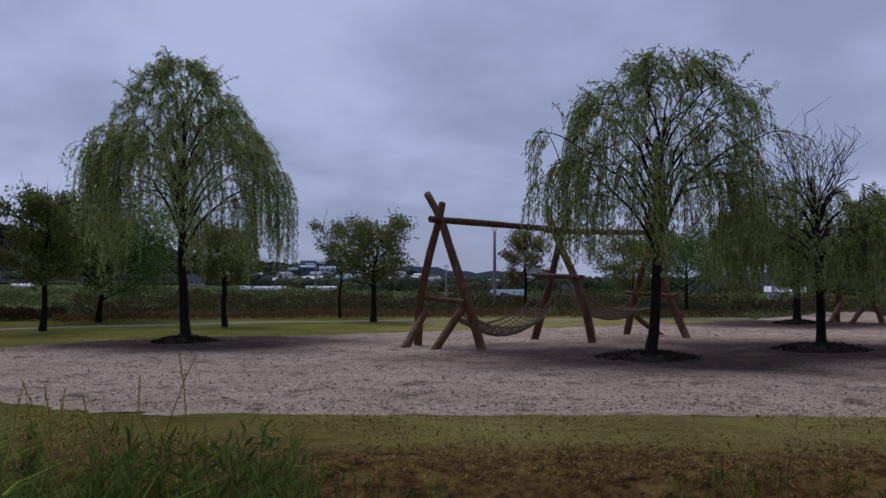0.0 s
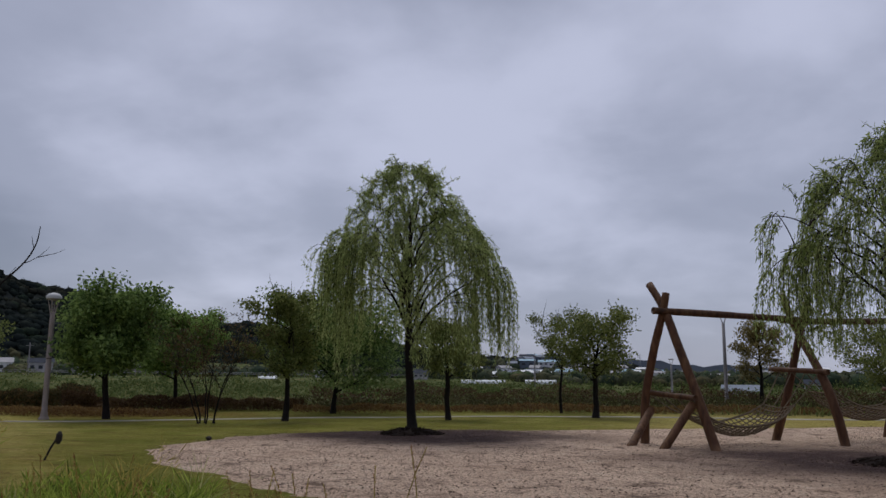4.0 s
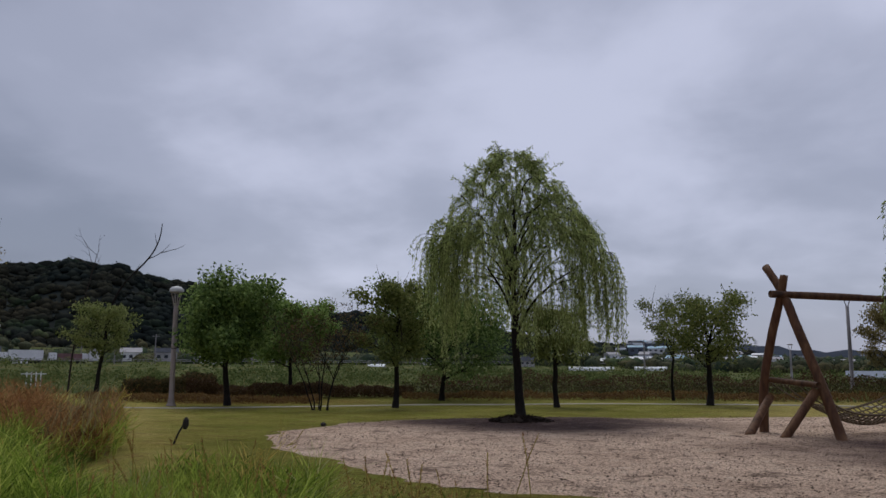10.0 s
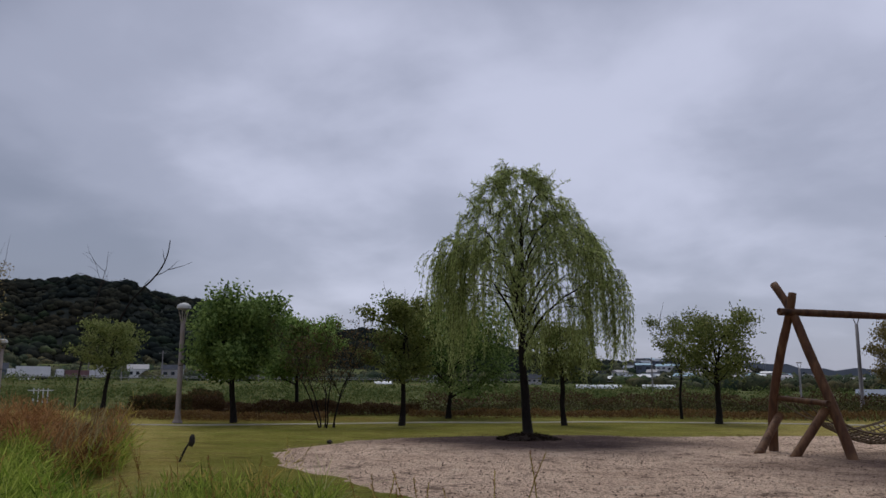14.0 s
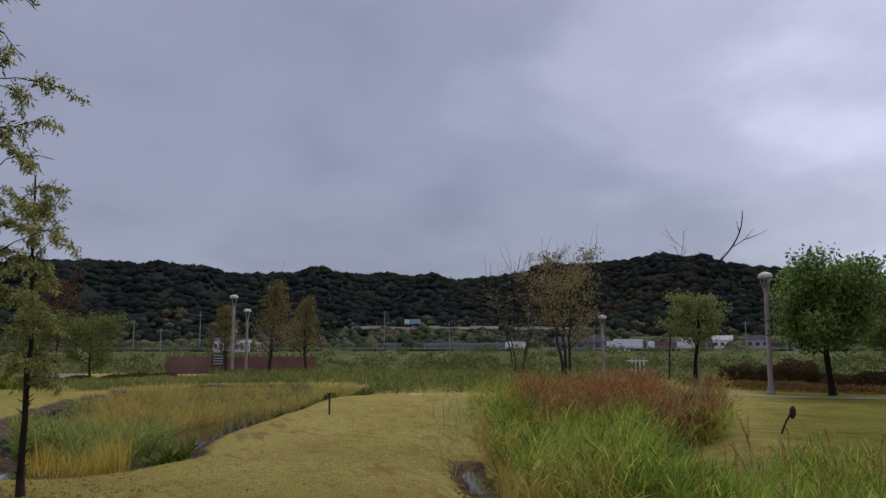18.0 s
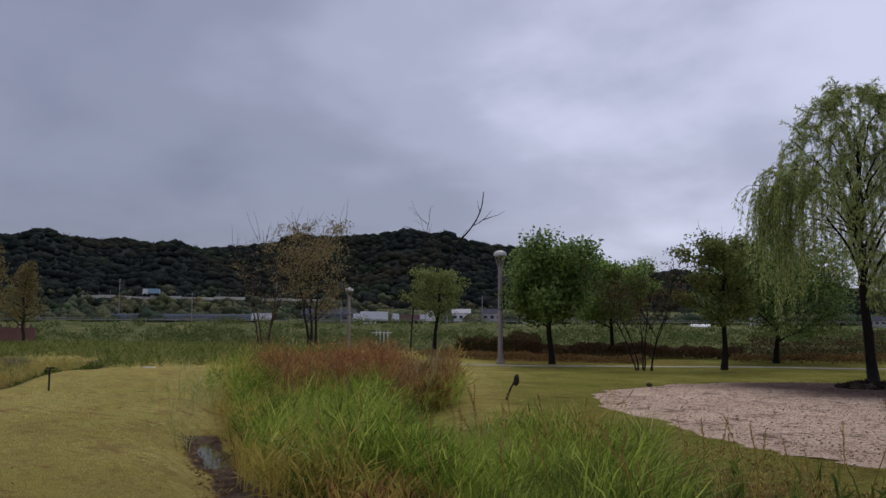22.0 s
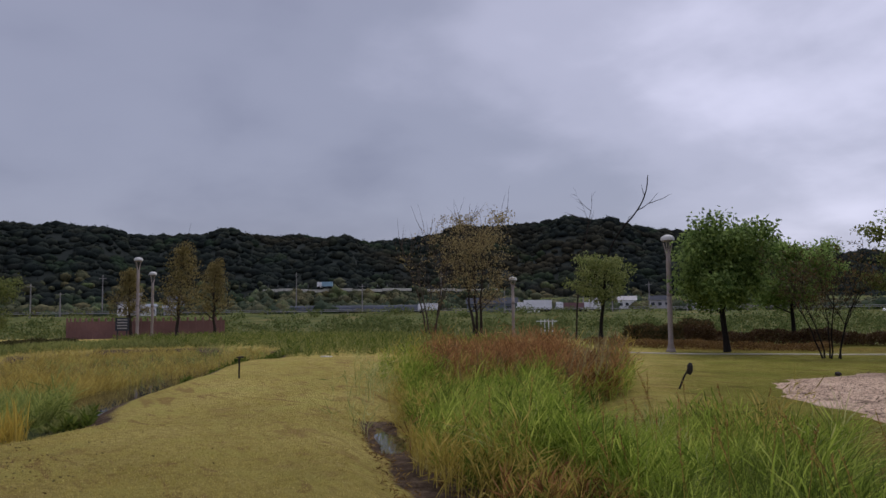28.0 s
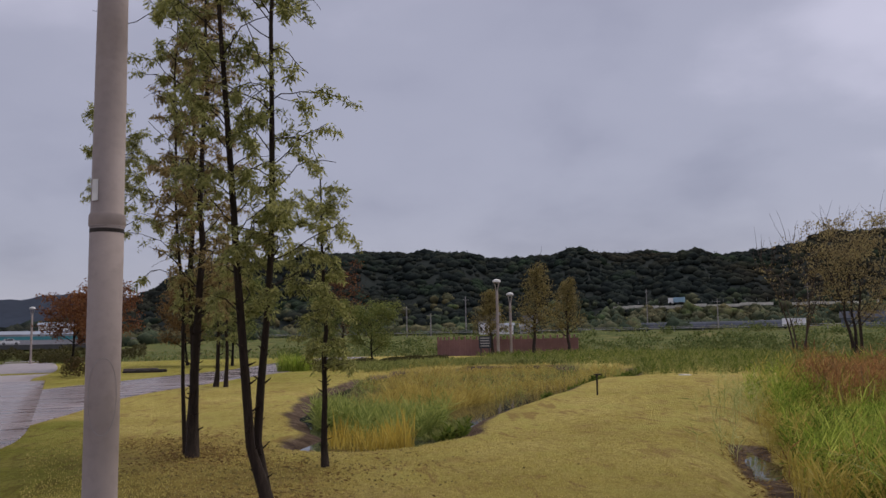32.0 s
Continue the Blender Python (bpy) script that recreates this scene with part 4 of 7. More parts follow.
        wood.append(tube(sh, np.linspace(0.009, 0.003, 8), 4))
        for e in range(5):
            tw = bough(sh[3 + e % 5], (rng.normal(), rng.normal(), 1.2), rng.uniform(0.3, 0.7), rng, 0.2, 5, 0.12)
            wood.append(tube(tw, np.linspace(0.008, 0.003, 5), 3))
    tagged(part("twig", merge(*wood), M_BARK2, root), kind="stuff")
    LC, LD = np.concatenate(LC), np.concatenate(LD)
    n = len(LC)
    part("crown", leaves(LC, LD, rng.uniform(0.07, 0.145, n), rng.uniform(0.016, 0.028, n), rng), leaf, root)
    return root


def broad_tree(name, x, y, H, R, clear, trunk_r, seed, nleaf, leaf, label, size=0.09, group="", lean=(0, 0), shape="round", bark=M_BARK,
               limbs=8, stems=1, twig_top=0.0, cat="tree", dense=1.0):
    """A tree or tall shrub: trunk, limbs, branchlets and a crown of single leaves in clusters."""
    rng = np.random.default_rng(seed)
    root = thing(name, label, cat, group, at=(x, y, hz(x, y)))
    wood, LC, LD, tips = [], [], [], []
    for st in range(stems):
        sa = st * 6.28 / stems + rng.uniform(-0.4, 0.4)
        fan = 0.34 if stems > 3 else 0.22
        sl = lean if stems == 1 else (lean[0] + fan * math.cos(sa), lean[1] + fan * math.sin(sa))
        Hs = H * (1 if st == 0 else rng.uniform(0.75, 0.98))
        P = trunk_path(Hs * 0.92, rng, sl, 9, 0.10)
        if stems > 1:
            P += np.array((0.7 * fan * math.cos(sa), 0.7 * fan * math.sin(sa), 0))
        rad = np.interp(P[:, 2], (0, 0.15, clear, Hs * 0.92), (trunk_r * 1.3, trunk_r, trunk_r * 0.8, 0.01))
        part("trunk", tube(P, rad, 8, 0.08, rng), bark, root, smooth=True)
        nl = max(4, limbs // stems)
        for q in range(nl):
            f = (q + 0.5) / nl
            z0 = clear * 0.92 + (Hs * 0.9 - clear) * f
            az = q * 2.399 + seed
            if shape == "cone":
                reach = R * (1.05 - 0.85 * f) * rng.uniform(0.75, 1.15)
                up0, upc = 0.55, 0.35
            elif shape == "vase":
                reach = R * (0.7 + 0.3 * math.sin(f * 3.1)) * rng.uniform(0.75, 1.1)
                up0, upc = 1.5, 0.2
            else:
                reach = R * math.sqrt(max(0.12, 1 - (1.55 * f - 0.6) ** 2)) * rng.uniform(0.75, 1.05)
                up0, upc = 0.45, 0.6
            s0 = at_height(P, z0)
            lim = bough(s0, (math.cos(az), math.sin(az), up0), reach * math.hypot(1, up0 * 0.8), rng, upc, 7, 0.07)
            r0 = max(0.010, trunk_r * 0.42 * (1 - 0.6 * f))
            part("limb", tube(lim, np.linspace(r0, 0.006, 7), 5), bark, root, smooth=True)
            for s in range(7):
                k = rng.uniform(0.2, 1.0) * 6
                b = np.array([np.interp(k, np.arange(7), lim[:, c]) for c in range(3)])
                a2 = az + rng.normal() * 1.1
                sub = bough(b, (math.cos(a2), math.sin(a2), rng.uniform(-0.1, 0.8)), reach * rng.uniform(0.25, 0.5), rng, 0.2, 5, 0.12)
                wood.append(tube(sub, np.linspace(r0 * 0.35, 0.004, 5), 4))
                tips.append(sub[2:])
    tips = np.concatenate(tips)
    for s in range(int(twig_top)):
        k = rng.integers(len(tips))
        sh = bough(tips[k], (rng.normal() * 0.35, rng.normal() * 0.35, 1), H * rng.uniform(0.12, 0.3), rng, 0.1, 6, 0.10)
        wood.append(tube(sh, np.linspace(0.014, 0.004, 6), 4))
    tagged(part("twig", merge(*wood), bark if bark is not M_BARK else M_BARK2, root), kind="stuff")
    k = rng.integers(len(tips), size=nleaf)
    spread = R * 0.27 / dense
    ball = rng.normal(size=(nleaf, 3))
    ball *= (rng.uniform(0, 1, nleaf) ** 0.6 / np.linalg.norm(ball, axis=1))[:, None]
    C = tips[k] + ball * np.array((spread, spread, spread * 0.75))
    D = rng.normal(size=(nleaf, 3)) + np.array((0, 0, -0.35))
    part("crown", leaves(C, D, rng.uniform(0.7, 1.35, nleaf) * size, rng.uniform(0.45, 0.75, nleaf) * size, rng), leaf, root)
    return root


def feathery_tree(x, y, H, R, clear, trunk_r, seed, label, leaf=M_CYPRESS, sprays=150, group="young trees by the promenade", lean=(0, 0), bend=None, flare=(1.0, 0.95, 0.85, 0.7, 0.5)):
    """A slim young tree with many short branches carrying drooping feathery sprays, and branch stubs on the trunk."""
    rng = np.random.default_rng(seed)
    root = thing("young_tree", label, "tree", group, at=(x, y, hz(x, y)))
    P = trunk_path(H, rng, lean, 14, 0.06)
    if bend:
        for k in (0, 1):
            P[:, k] = P[:, k] * 0.3 + np.interp(P[:, 2], [b[0] for b in bend], [b[1 + k] for b in bend])
    rad = np.interp(P[:, 2], (0, 0.1, clear, H), (trunk_r * 1.5, trunk_r * 1.05, trunk_r * 0.8, 0.008))
    part("trunk", tube(P, rad, 10, 0.07, rng), M_BARKY, root, smooth=True)
    for s in range(22):
        z = rng.uniform(0.15, clear * 1.25)
        b = at_height(P, z)
        a2 = rng.uniform(0, 6.28)
        part("stub", tube(bough(b, (math.cos(a2), math.sin(a2), 0.5), trunk_r * rng.uniform(1.5, 3.2), rng, 0.2, 3), (trunk_r * 0.30, trunk_r * 0.2, trunk_r * 0.10), 5), M_BARKY, root)
    wood, LC, LD = [], [], []
    nb = int(11 * (H - clear)) + 6
    for q in range(nb):
        f = (q + rng.uniform(0, 0.8)) / nb
        z0 = clear + (H * 0.97 - clear) * f
        az = q * 2.399 + rng.uniform(-0.7, 0.7)
        reach = R * np.interp(f, (0, 0.25, 0.5, 0.8, 1), flare) * rng.uniform(0.35, 1.12)
        if q % 5 == 2:
            continue
        b = bough(at_height(P, z0), (math.cos(az), math.sin(az), rng.uniform(0.4, 1.3)), reach * 1.25, rng, -0.45, 7, 0.22)
        wood.append(tube(b, np.linspace(max(0.006, trunk_r * 0.18 * (1 - 0.5 * f)), 0.003, 7), 5))
        clots = rng.uniform(1.5, 6, 3)
        for s in range(max(2, int(1.05 * sprays / nb))):
            k = np.clip(clots[s % 3] + rng.normal() * 0.35, 1, 6)
            c0 = np.array([np.interp(k, np.arange(7), b[:, c]) for c in range(3)])
            a2 = az + rng.normal() * 1.3
            sp = bough(c0, (math.cos(a2), math.sin(a2), rng.uniform(-0.5, 0.9)), rng.uniform(0.12, 0.34), rng, -1.1, 5, 0.25)
            wood.append(tube(sp[::2], np.linspace(0.0035, 0.002, 3), 3))
            if rng.uniform() < 0.12:
                continue
            m = int(rng.uniform(34, 96))
            u = rng.uniform(0.6, 4, m)
            c = np.stack([np.interp(u, np.arange(5), sp[:, w]) for w in range(3)], -1) + rng.normal(size=(m, 3)) * 0.022
            LC.append(c)
            LD.append(np.stack([rng.normal(size=m) * 0.7, rng.normal(size=m) * 0.7, -0.6 + rng.normal(size=m) * 0.5], -1))
    tagged(part("twig", merge(*wood), M_BARK2, root), kind="stuff")
    LC, LD = np.concatenate(LC), np.concatenate(LD)
    n = len(LC)
    part("crown", leaves(LC, LD, rng.uniform(0.03, 0.085, n), rng.uniform(0.010, 0.024, n), rng), leaf, root)
    return root


willow(-6.28, 19.80, 7.0, 2.25, 2.35, 0.115, 21, 150, 9, 1.35, "weeping willow tree with pale olive leaves and dark trunk", M_WILLOWPALE, apex=(-0.25, -0.09), skew=(-0.06, -0.02), gap_=0.0225, dome=(1.4, 0.78), belly=0.50)
willow(3.99, 15.83, 5.95, 2.12, 2.15, 0.105, 34, 140, 7, 1.75, "weeping willow tree with dark trunk beside the rope hammocks", apex=(0.4, -0.10), skew=(0.10, -0.03), gap_=0.029)
willow(8.23, 17.69, 4.3, 1.95, 1.9, 0.105, 45, 95, 9, 1.3, "weeping willow with bare twigs at its top", bare=30, top=0.78, belly=0.45, skew=(-0.08, 0))
willow(12.7, 29.0, 5.2, 2.2, 2.2, 0.13, 52, 80, 8, 1.6, "weeping willow in the far sandpit")

R_TREES = "trees along the footpath"
broad_tree("park_tree", -18.09, 23.58, 4.2, 1.9, 1.35, 0.11, 3, 17000, M_GREEN, "round dense green tree on the lawn", 0.15, R_TREES, limbs=16, dense=0.85)
broad_tree("park_tree", -20.8, 31.4, 4.1, 1.9, 1.3, 0.10, 4, 15000, M_FRESH, "light green tree behind the lawn", 0.13, R_TREES, limbs=12)
broad_tree("park_tree", -12.22, 24.92, 4.5, 1.35, 1.35, 0.10, 5, 9500, M_OLIVE, "olive green tree with a tall leafy tip", 0.11, R_TREES, limbs=16, twig_top=12)
broad_tree("park_tree", -13.2, 31.0, 3.5, 3.2, 0.8, 0.11, 6, 19000, M_GREEN, "low dark green tree beside the hedge", 0.12, R_TREES, limbs=12)
broad_tree("park_tree", -7.59, 28.2, 3.4, 1.5, 1.5, 0.10, 7, 9000, M_OLIVE, "olive green tree beside the footpath", 0.10, R_TREES, limbs=10)
broad_tree("park_tree", -4.35, 34.7, 3.7, 1.3, 1.5, 0.06, 8, 4500, M_OLIVE, "slim olive tree with thin foliage", 0.09, R_TREES, limbs=9, shape="vase", twig_top=8)
broad_tree("park_tree", -2.7, 31.3, 3.75, 1.7, 1.35, 0.11, 9, 9000, M_OLIVE, "olive brown tree beside the footpath", 0.10, R_TREES, limbs=14, twig_top=10)
broad_tree("park_tree", 4.3, 42.0, 4.4, 1.35, 1.2, 0.10, 10, 6500, M_OCHRE, "russet brown tree behind the footpath", 0.11, R_TREES, limbs=12)
broad_tree("park_tree", 8.6, 36.5, 3.4, 2.2, 0.7, 0.08, 12, 11000, M_OLIVE, "olive tree beyond the hammocks", 0.10, R_TREES, limbs=10)
broad_tree("park_tree", 12.5, 41.0, 3.8, 2.6, 0.9, 0.09, 13, 12000, M_GREEN, "green tree beyond the sandpit", 0.11, R_TREES, limbs=10)
broad_tree("park_tree", 17.5, 40.0, 4.2, 2.5, 1.0, 0.09, 14, 11000, M_OLIVE, "olive tree beyond the sandpit", 0.11, R_TREES, limbs=10)
broad_tree("park_tree", 19.5, 33.0, 4.6, 2.6, 1.2, 0.11, 15, 11000, M_OLIVE, "olive tree at the sandpit edge", 0.11, R_TREES, limbs=10)
broad_tree("multi_stem_shrub", -13.85, 22.7, 2.4, 1.45, 0.9, 0.024, 17, 1900, M_SHRUB, "tall thin multi-stemmed shrub with sparse dark leaves", 0.085,
           limbs=20, stems=6, shape="vase", cat="shrub")
broad_tree("park_tree", -28.7, 27.84, 4.1, 1.55, 1.7, 0.10, 18, 5200, M_LIGHTGREEN, "small light green tree by the path", 0.12, R_TREES, limbs=11)
broad_tree("autumn_tree", -38.4, 24.3, 6.0, 1.5, 1.0, 0.055, 19, 420, M_TAN, "nearly bare tree with upright grey brown twigs", 0.12, limbs=16, stems=4,
           shape="vase", twig_top=90, bark=M_TWIG, dense=1.4)
broad_tree("autumn_tree", -35.9, 25.6, 6.1, 1.95, 1.3, 0.085, 20, 5600, M_TAN, "tan and ochre tree with upright branches", 0.115, limbs=21, shape="vase", twig_top=36, bark=M_BARK2, stems=3, dense=1.0)
for q, (ax, ay, ah, ar) in enumerate(((-43.4, 11.6, 5.6, 1.35), (-48.9, 15.3, 5.2, 1.2), (-51.1, 10.96, 4.6, 1.1))):
    broad_tree("autumn_tree", ax, ay, ah, ar, 1.2, 0.10, 60 + q, 3600, M_OCHRE, "slender ochre conifer turning brown", 0.11, "ochre conifers by the path",
               limbs=26, shape="cone", bark=M_BARK2, twig_top=12, dense=0.85)
# leaning bare sapling with a forked top
rng = np.random.default_rng(70)
snag = thing("bare_sapling", "leafless leaning sapling with a forked tip", "tree", at=(-29.0, 28.0, hz(-29.0, 28.0)))
stem = np.array(((0, 0, 0), (0.25, 0.2, 2.2), (0.3, 0.25, 3.6), (0.75, 0.55, 5.0), (1.6, 1.2, 6.3), (1.95, 1.45, 7.2), (2.05, 1.5, 8.0)))
part("trunk", tube(spline(stem, 20), np.linspace(0.07, 0.02, 20), 6, 0.06, rng), M_BARK, snag, smooth=True)
for b, d, ln in (((1.6, 1.2, 6.3), (1.0, 0.75, 0.55), 1.3), ((1.0, 0.75, 5.4), (0.6, 0.4, 0.9), 0.9), ((1.9, 1.4, 7.0), (-0.3, -0.2, 1), 0.6), ((2.0, 1.5, 6.6), (0.7, 0.6, 0.25), 1.2)):
    part("limb", tube(bough(b, d, ln, rng, 0.1, 6, 0.1), np.linspace(0.022, 0.006, 6), 5), M_BARK2, snag)
snag2 = thing("bare_sapling", "leafless sapling with thin branching tip", "tree", at=(-30.4, 27.8, hz(-30.4, 27.8)))
stem = bough((0, 0, 0), (0.02, 0.0, 1), 6.6, rng, 0.0, 12, 0.03)
part("trunk", tube(stem, np.linspace(0.05, 0.014, 12), 6), M_BARK2, snag2, smooth=True)
for q, (dx, dy, up, ln) in enumerate(((-0.9, -0.7, 1.0, 1.7), (-0.5, -0.3, 1.3, 1.3), (0.1, 0.1, 1.2, 1.4), (0.5, 0.35, 1.0, 1.0), (-1.0, -0.8, 0.5, 1.3), (0.2, 0.2, 1.0, 0.8))):
    lim = bough(stem[11 - q % 3], (dx, dy, up), ln, rng, 0.1, 8, 0.13)
    part("limb", tube(lim, np.linspace(0.016, 0.004, 8), 4), M_BARK2, snag2)
    for e in (3, 5):
        part("limb", tube(bough(lim[e], (dx + rng.normal() * 0.7, dy + rng.normal() * 0.7, up), ln * 0.4, rng, 0.1, 5, 0.12), np.linspace(0.008, 0.003, 5), 4), M_BARK2, snag2)

# young trees by the promenade
feathery_tree(-10.41, -1.54, 6.6, 0.85, 1.55, 0.058, 81, "slim young tree with feathery browning foliage and dark trunk", M_CYPBROWN, sprays=330)
feathery_tree(-10.72, -1.66, 5.8, 0.75, 1.6, 0.026, 82, "thin young tree stem with feathery olive foliage", sprays=170, lean=(-0.02, -0.01))
feathery_tree(-11.48, -1.70, 6.2, 0.8, 1.7, 0.05, 88, "young tree with feathery yellow brown foliage", M_CYPBROWN, sprays=280)
feathery_tree(-7.21, -0.40, 6.6, 0.9, 1.6, 0.041, 83, "slim dark stemmed young tree leaning slightly", sprays=290, flare=(0.55, 0.6, 1.0, 1.0, 0.5), bend=((0, 0, 0), (0.18, -0.01, -0.08), (0.4, -0.01, -0.15), (0.9, -0.02, -0.21), (1.7, -0.02, -0.27), (3.0, 0, -0.36), (4.4, 0, -0.47), (7, 0, -0.6)))
feathery_tree(-7.30, -0.34, 6.9, 0.98, 1.6, 0.038, 84, "slim dark stemmed young tree with pale green foliage", sprays=290, flare=(0.55, 0.6, 1.0, 1.0, 0.5), bend=((0, 0.08, -0.08), (0.18, 0.05, -0.19), (0.4, 0.02, -0.19), (1.0, 0, -0.155), (1.7, 0, -0.10), (3.0, 0, -0.07), (4.4, 0, -0.06), (7, 0, -0.05)))
feathery_tree(-9.26, 0.08, 3.2, 0.48, 0.95, 0.034, 85, "short young tree with feathery yellow green foliage", sprays=170)
feathery_tree(-12.65, -3.01, 5.1, 0.8, 2.9, 0.032, 79, "thin young tree behind the lamp pole", sprays=190)
feathery_tree(-24.7, -2.75, 5.0, 0.8, 1.4, 0.055, 86, "young tree with feathery foliage by the path", sprays=170)
feathery_tree(-24.9, -3.05, 4.8, 0.8, 1.4, 0.065, 87, "young tree with feathery foliage and bent stem", sprays=170, lean=(0.02, 0.05))

# autumn trees beyond the promenade
A_TREES = "autumn trees beyond the promenade"
broad_tree("autumn_tree", -42.6, -12.2, 4.0, 1.7, 1.2, 0.07, 90, 5000, M_RUST, "rust red autumn tree on the lawn island", 0.12, A_TREES, limbs=12)
broad_tree("autumn_tree", -45.5, -12.0, 3.6, 1.4, 1.1, 0.06, 91, 4200, M_RUST, "dark red autumn tree on the lawn island", 0.12, A_TREES, limbs=12)
broad_tree("autumn_tree", -44.5, -20.9, 4.6, 1.7, 1.2, 0.08, 92, 6500, M_BROWN, "brown orange autumn tree beside timber edging", 0.12, A_TREES, limbs=12)
broad_tree("autumn_tree", -48.2, -20.7, 5.2, 1.7, 1.5, 0.07, 93, 2800, M_BROWN, "thinning orange autumn tree with visible branches", 0.12, A_TREES, limbs=12, twig_top=10)
broad_tree("autumn_tree", -51.5, -20.6, 3.8, 1.3, 1.2, 0.06, 94, 3200, M_BROWN, "small orange autumn tree", 0.12, A_TREES, limbs=10)
broad_tree("park_tree", -51.05, -25.1, 6.2, 2.2, 1.2, 0.10, 95, 7000, M_GREEN, "upright green tree beyond the promenade", 0.13, limbs=14)
broad_tree("park_tree", -44.0, 2.75, 3.1, 1.6, 0.5, 0.06, 96, 7000, M_OLIVE, "bushy grey green small tree by the hedge", 0.10, limbs=12)
broad_tree("autumn_tree", -46.2, 1.3, 4.9, 1.5, 1.2, 0.06, 97, 1500, M_RUST, "nearly bare reddish tree by the hedge", 0.10, limbs=14, shape="vase", twig_top=20, bark=M_BARK2)
broad_tree("park_tree", -44.5, 0.2, 3.8, 1.4, 0.9, 0.06, 98, 5200, M_OLIVE, "olive yellow tree beside the hedge", 0.10, limbs=12)
# dark tree at the side of the promenade that reaches a few boughs into view
tall = broad_tree("tall_tree", -12.6, -7.9, 7.6, 1.15, 3.2, 0.10, 99, 2600, M_GREEN, "tall dark tree with sparse leafy boughs by the promenade", 0.11, limbs=11, twig_top=4)
rng = np.random.default_rng(400)
arm = bough((0, 0, 2.3), (-0.05, 1.0, 0.75), 2.4, rng, 0.35, 9, 0.08)
part("limb", tube(arm, np.linspace(0.03, 0.006, 9), 6), M_BARK, tall, "bare forked limb", smooth=True)
for q in range(7):
    k = 3 + (q * 5) % 6
    part("limb", tube(bough(arm[k], (rng.normal() * 0.5, 0.8, rng.uniform(-0.2, 1.2)), rng.uniform(0.25, 0.6), rng, 0.3, 5, 0.12), np.linspace(0.010, 0.003, 5), 4), M_BARK, tall)
arm = bough((0, 0, 6.0), (-0.1, 1.0, 0.55), 1.95, rng, -0.1, 8, 0.06)
part("limb", tube(arm, np.linspace(0.035, 0.006, 8), 6), M_BARK, tall, smooth=True)
n = 420
k = rng.uniform(3.5, 7, n)
C_ = np.stack([np.interp(k, np.arange(8), arm[:, c]) for c in range(3)], -1) + rng.normal(size=(n, 3)) * 0.13
tagged(part("leaf_spray", leaves(C_, rng.normal(size=(n, 3)) + np.array((0, 0.6, -0.3)), rng.uniform(0.08, 0.16, n), rng.uniform(0.03, 0.06, n), rng), M_SHRUB, tall), kind="stuff")
broad_tree("autumn_tree", -36.9, -9.2, 4.2, 1.35, 1.2, 0.06, 110, 3200, M_RUST, "rust brown small tree on the lawn island", 0.11, limbs=14)
broad_tree("park_tree", -46.6, -4.9, 5.0, 2.4, 0.7, 0.08, 111, 8500, M_OLIVE, "broad bushy olive green tree beside the path", 0.12, limbs=16)
broad_tree("autumn_tree", -48.6, -7.6, 4.6, 1.9, 0.9, 0.07, 112, 5200, M_BROWN, "brown bushy autumn tree beside the path", 0.12, limbs=14, twig_top=8)

# ---- rope hammock frames ----


def log_part(name, a, b, r0, r1, seed, parent, bend=0.03, label=""):
    rng = np.random.default_rng(seed)
    a, b = np.array(a, float), np.array(b, float)
    t = np.linspace(0, 1, 12)[:, None]
    side = rng.normal(size=3)
    P = a + (b - a) * t + side * bend * np.sin(t * np.pi * rng.uniform(0.9, 2.2)) * np.linalg.norm(b - a) * 0.25
    me = tube(P, np.linspace(r0, r1, 12) * (1 + rng.normal(size=12) * 0.025), 12, 0.03, rng)
    return part(name, me, M_LOGDARK if name in ("ridge_beam", "crossbar") else M_LOG, parent, label, smooth=True)


def bent_log(name, points, r0, r1, seed, parent):
    """A naturally bowed log through a few points."""
    rng = np.random.default_rng(seed)
    me = tube(spline(points, 14), np.linspace(r0, r1, 14) * (1 + rng.normal(size=14) * 0.025), 12, 0.03, rng)
    return part(name, me, M_LOG, parent, smooth=True)


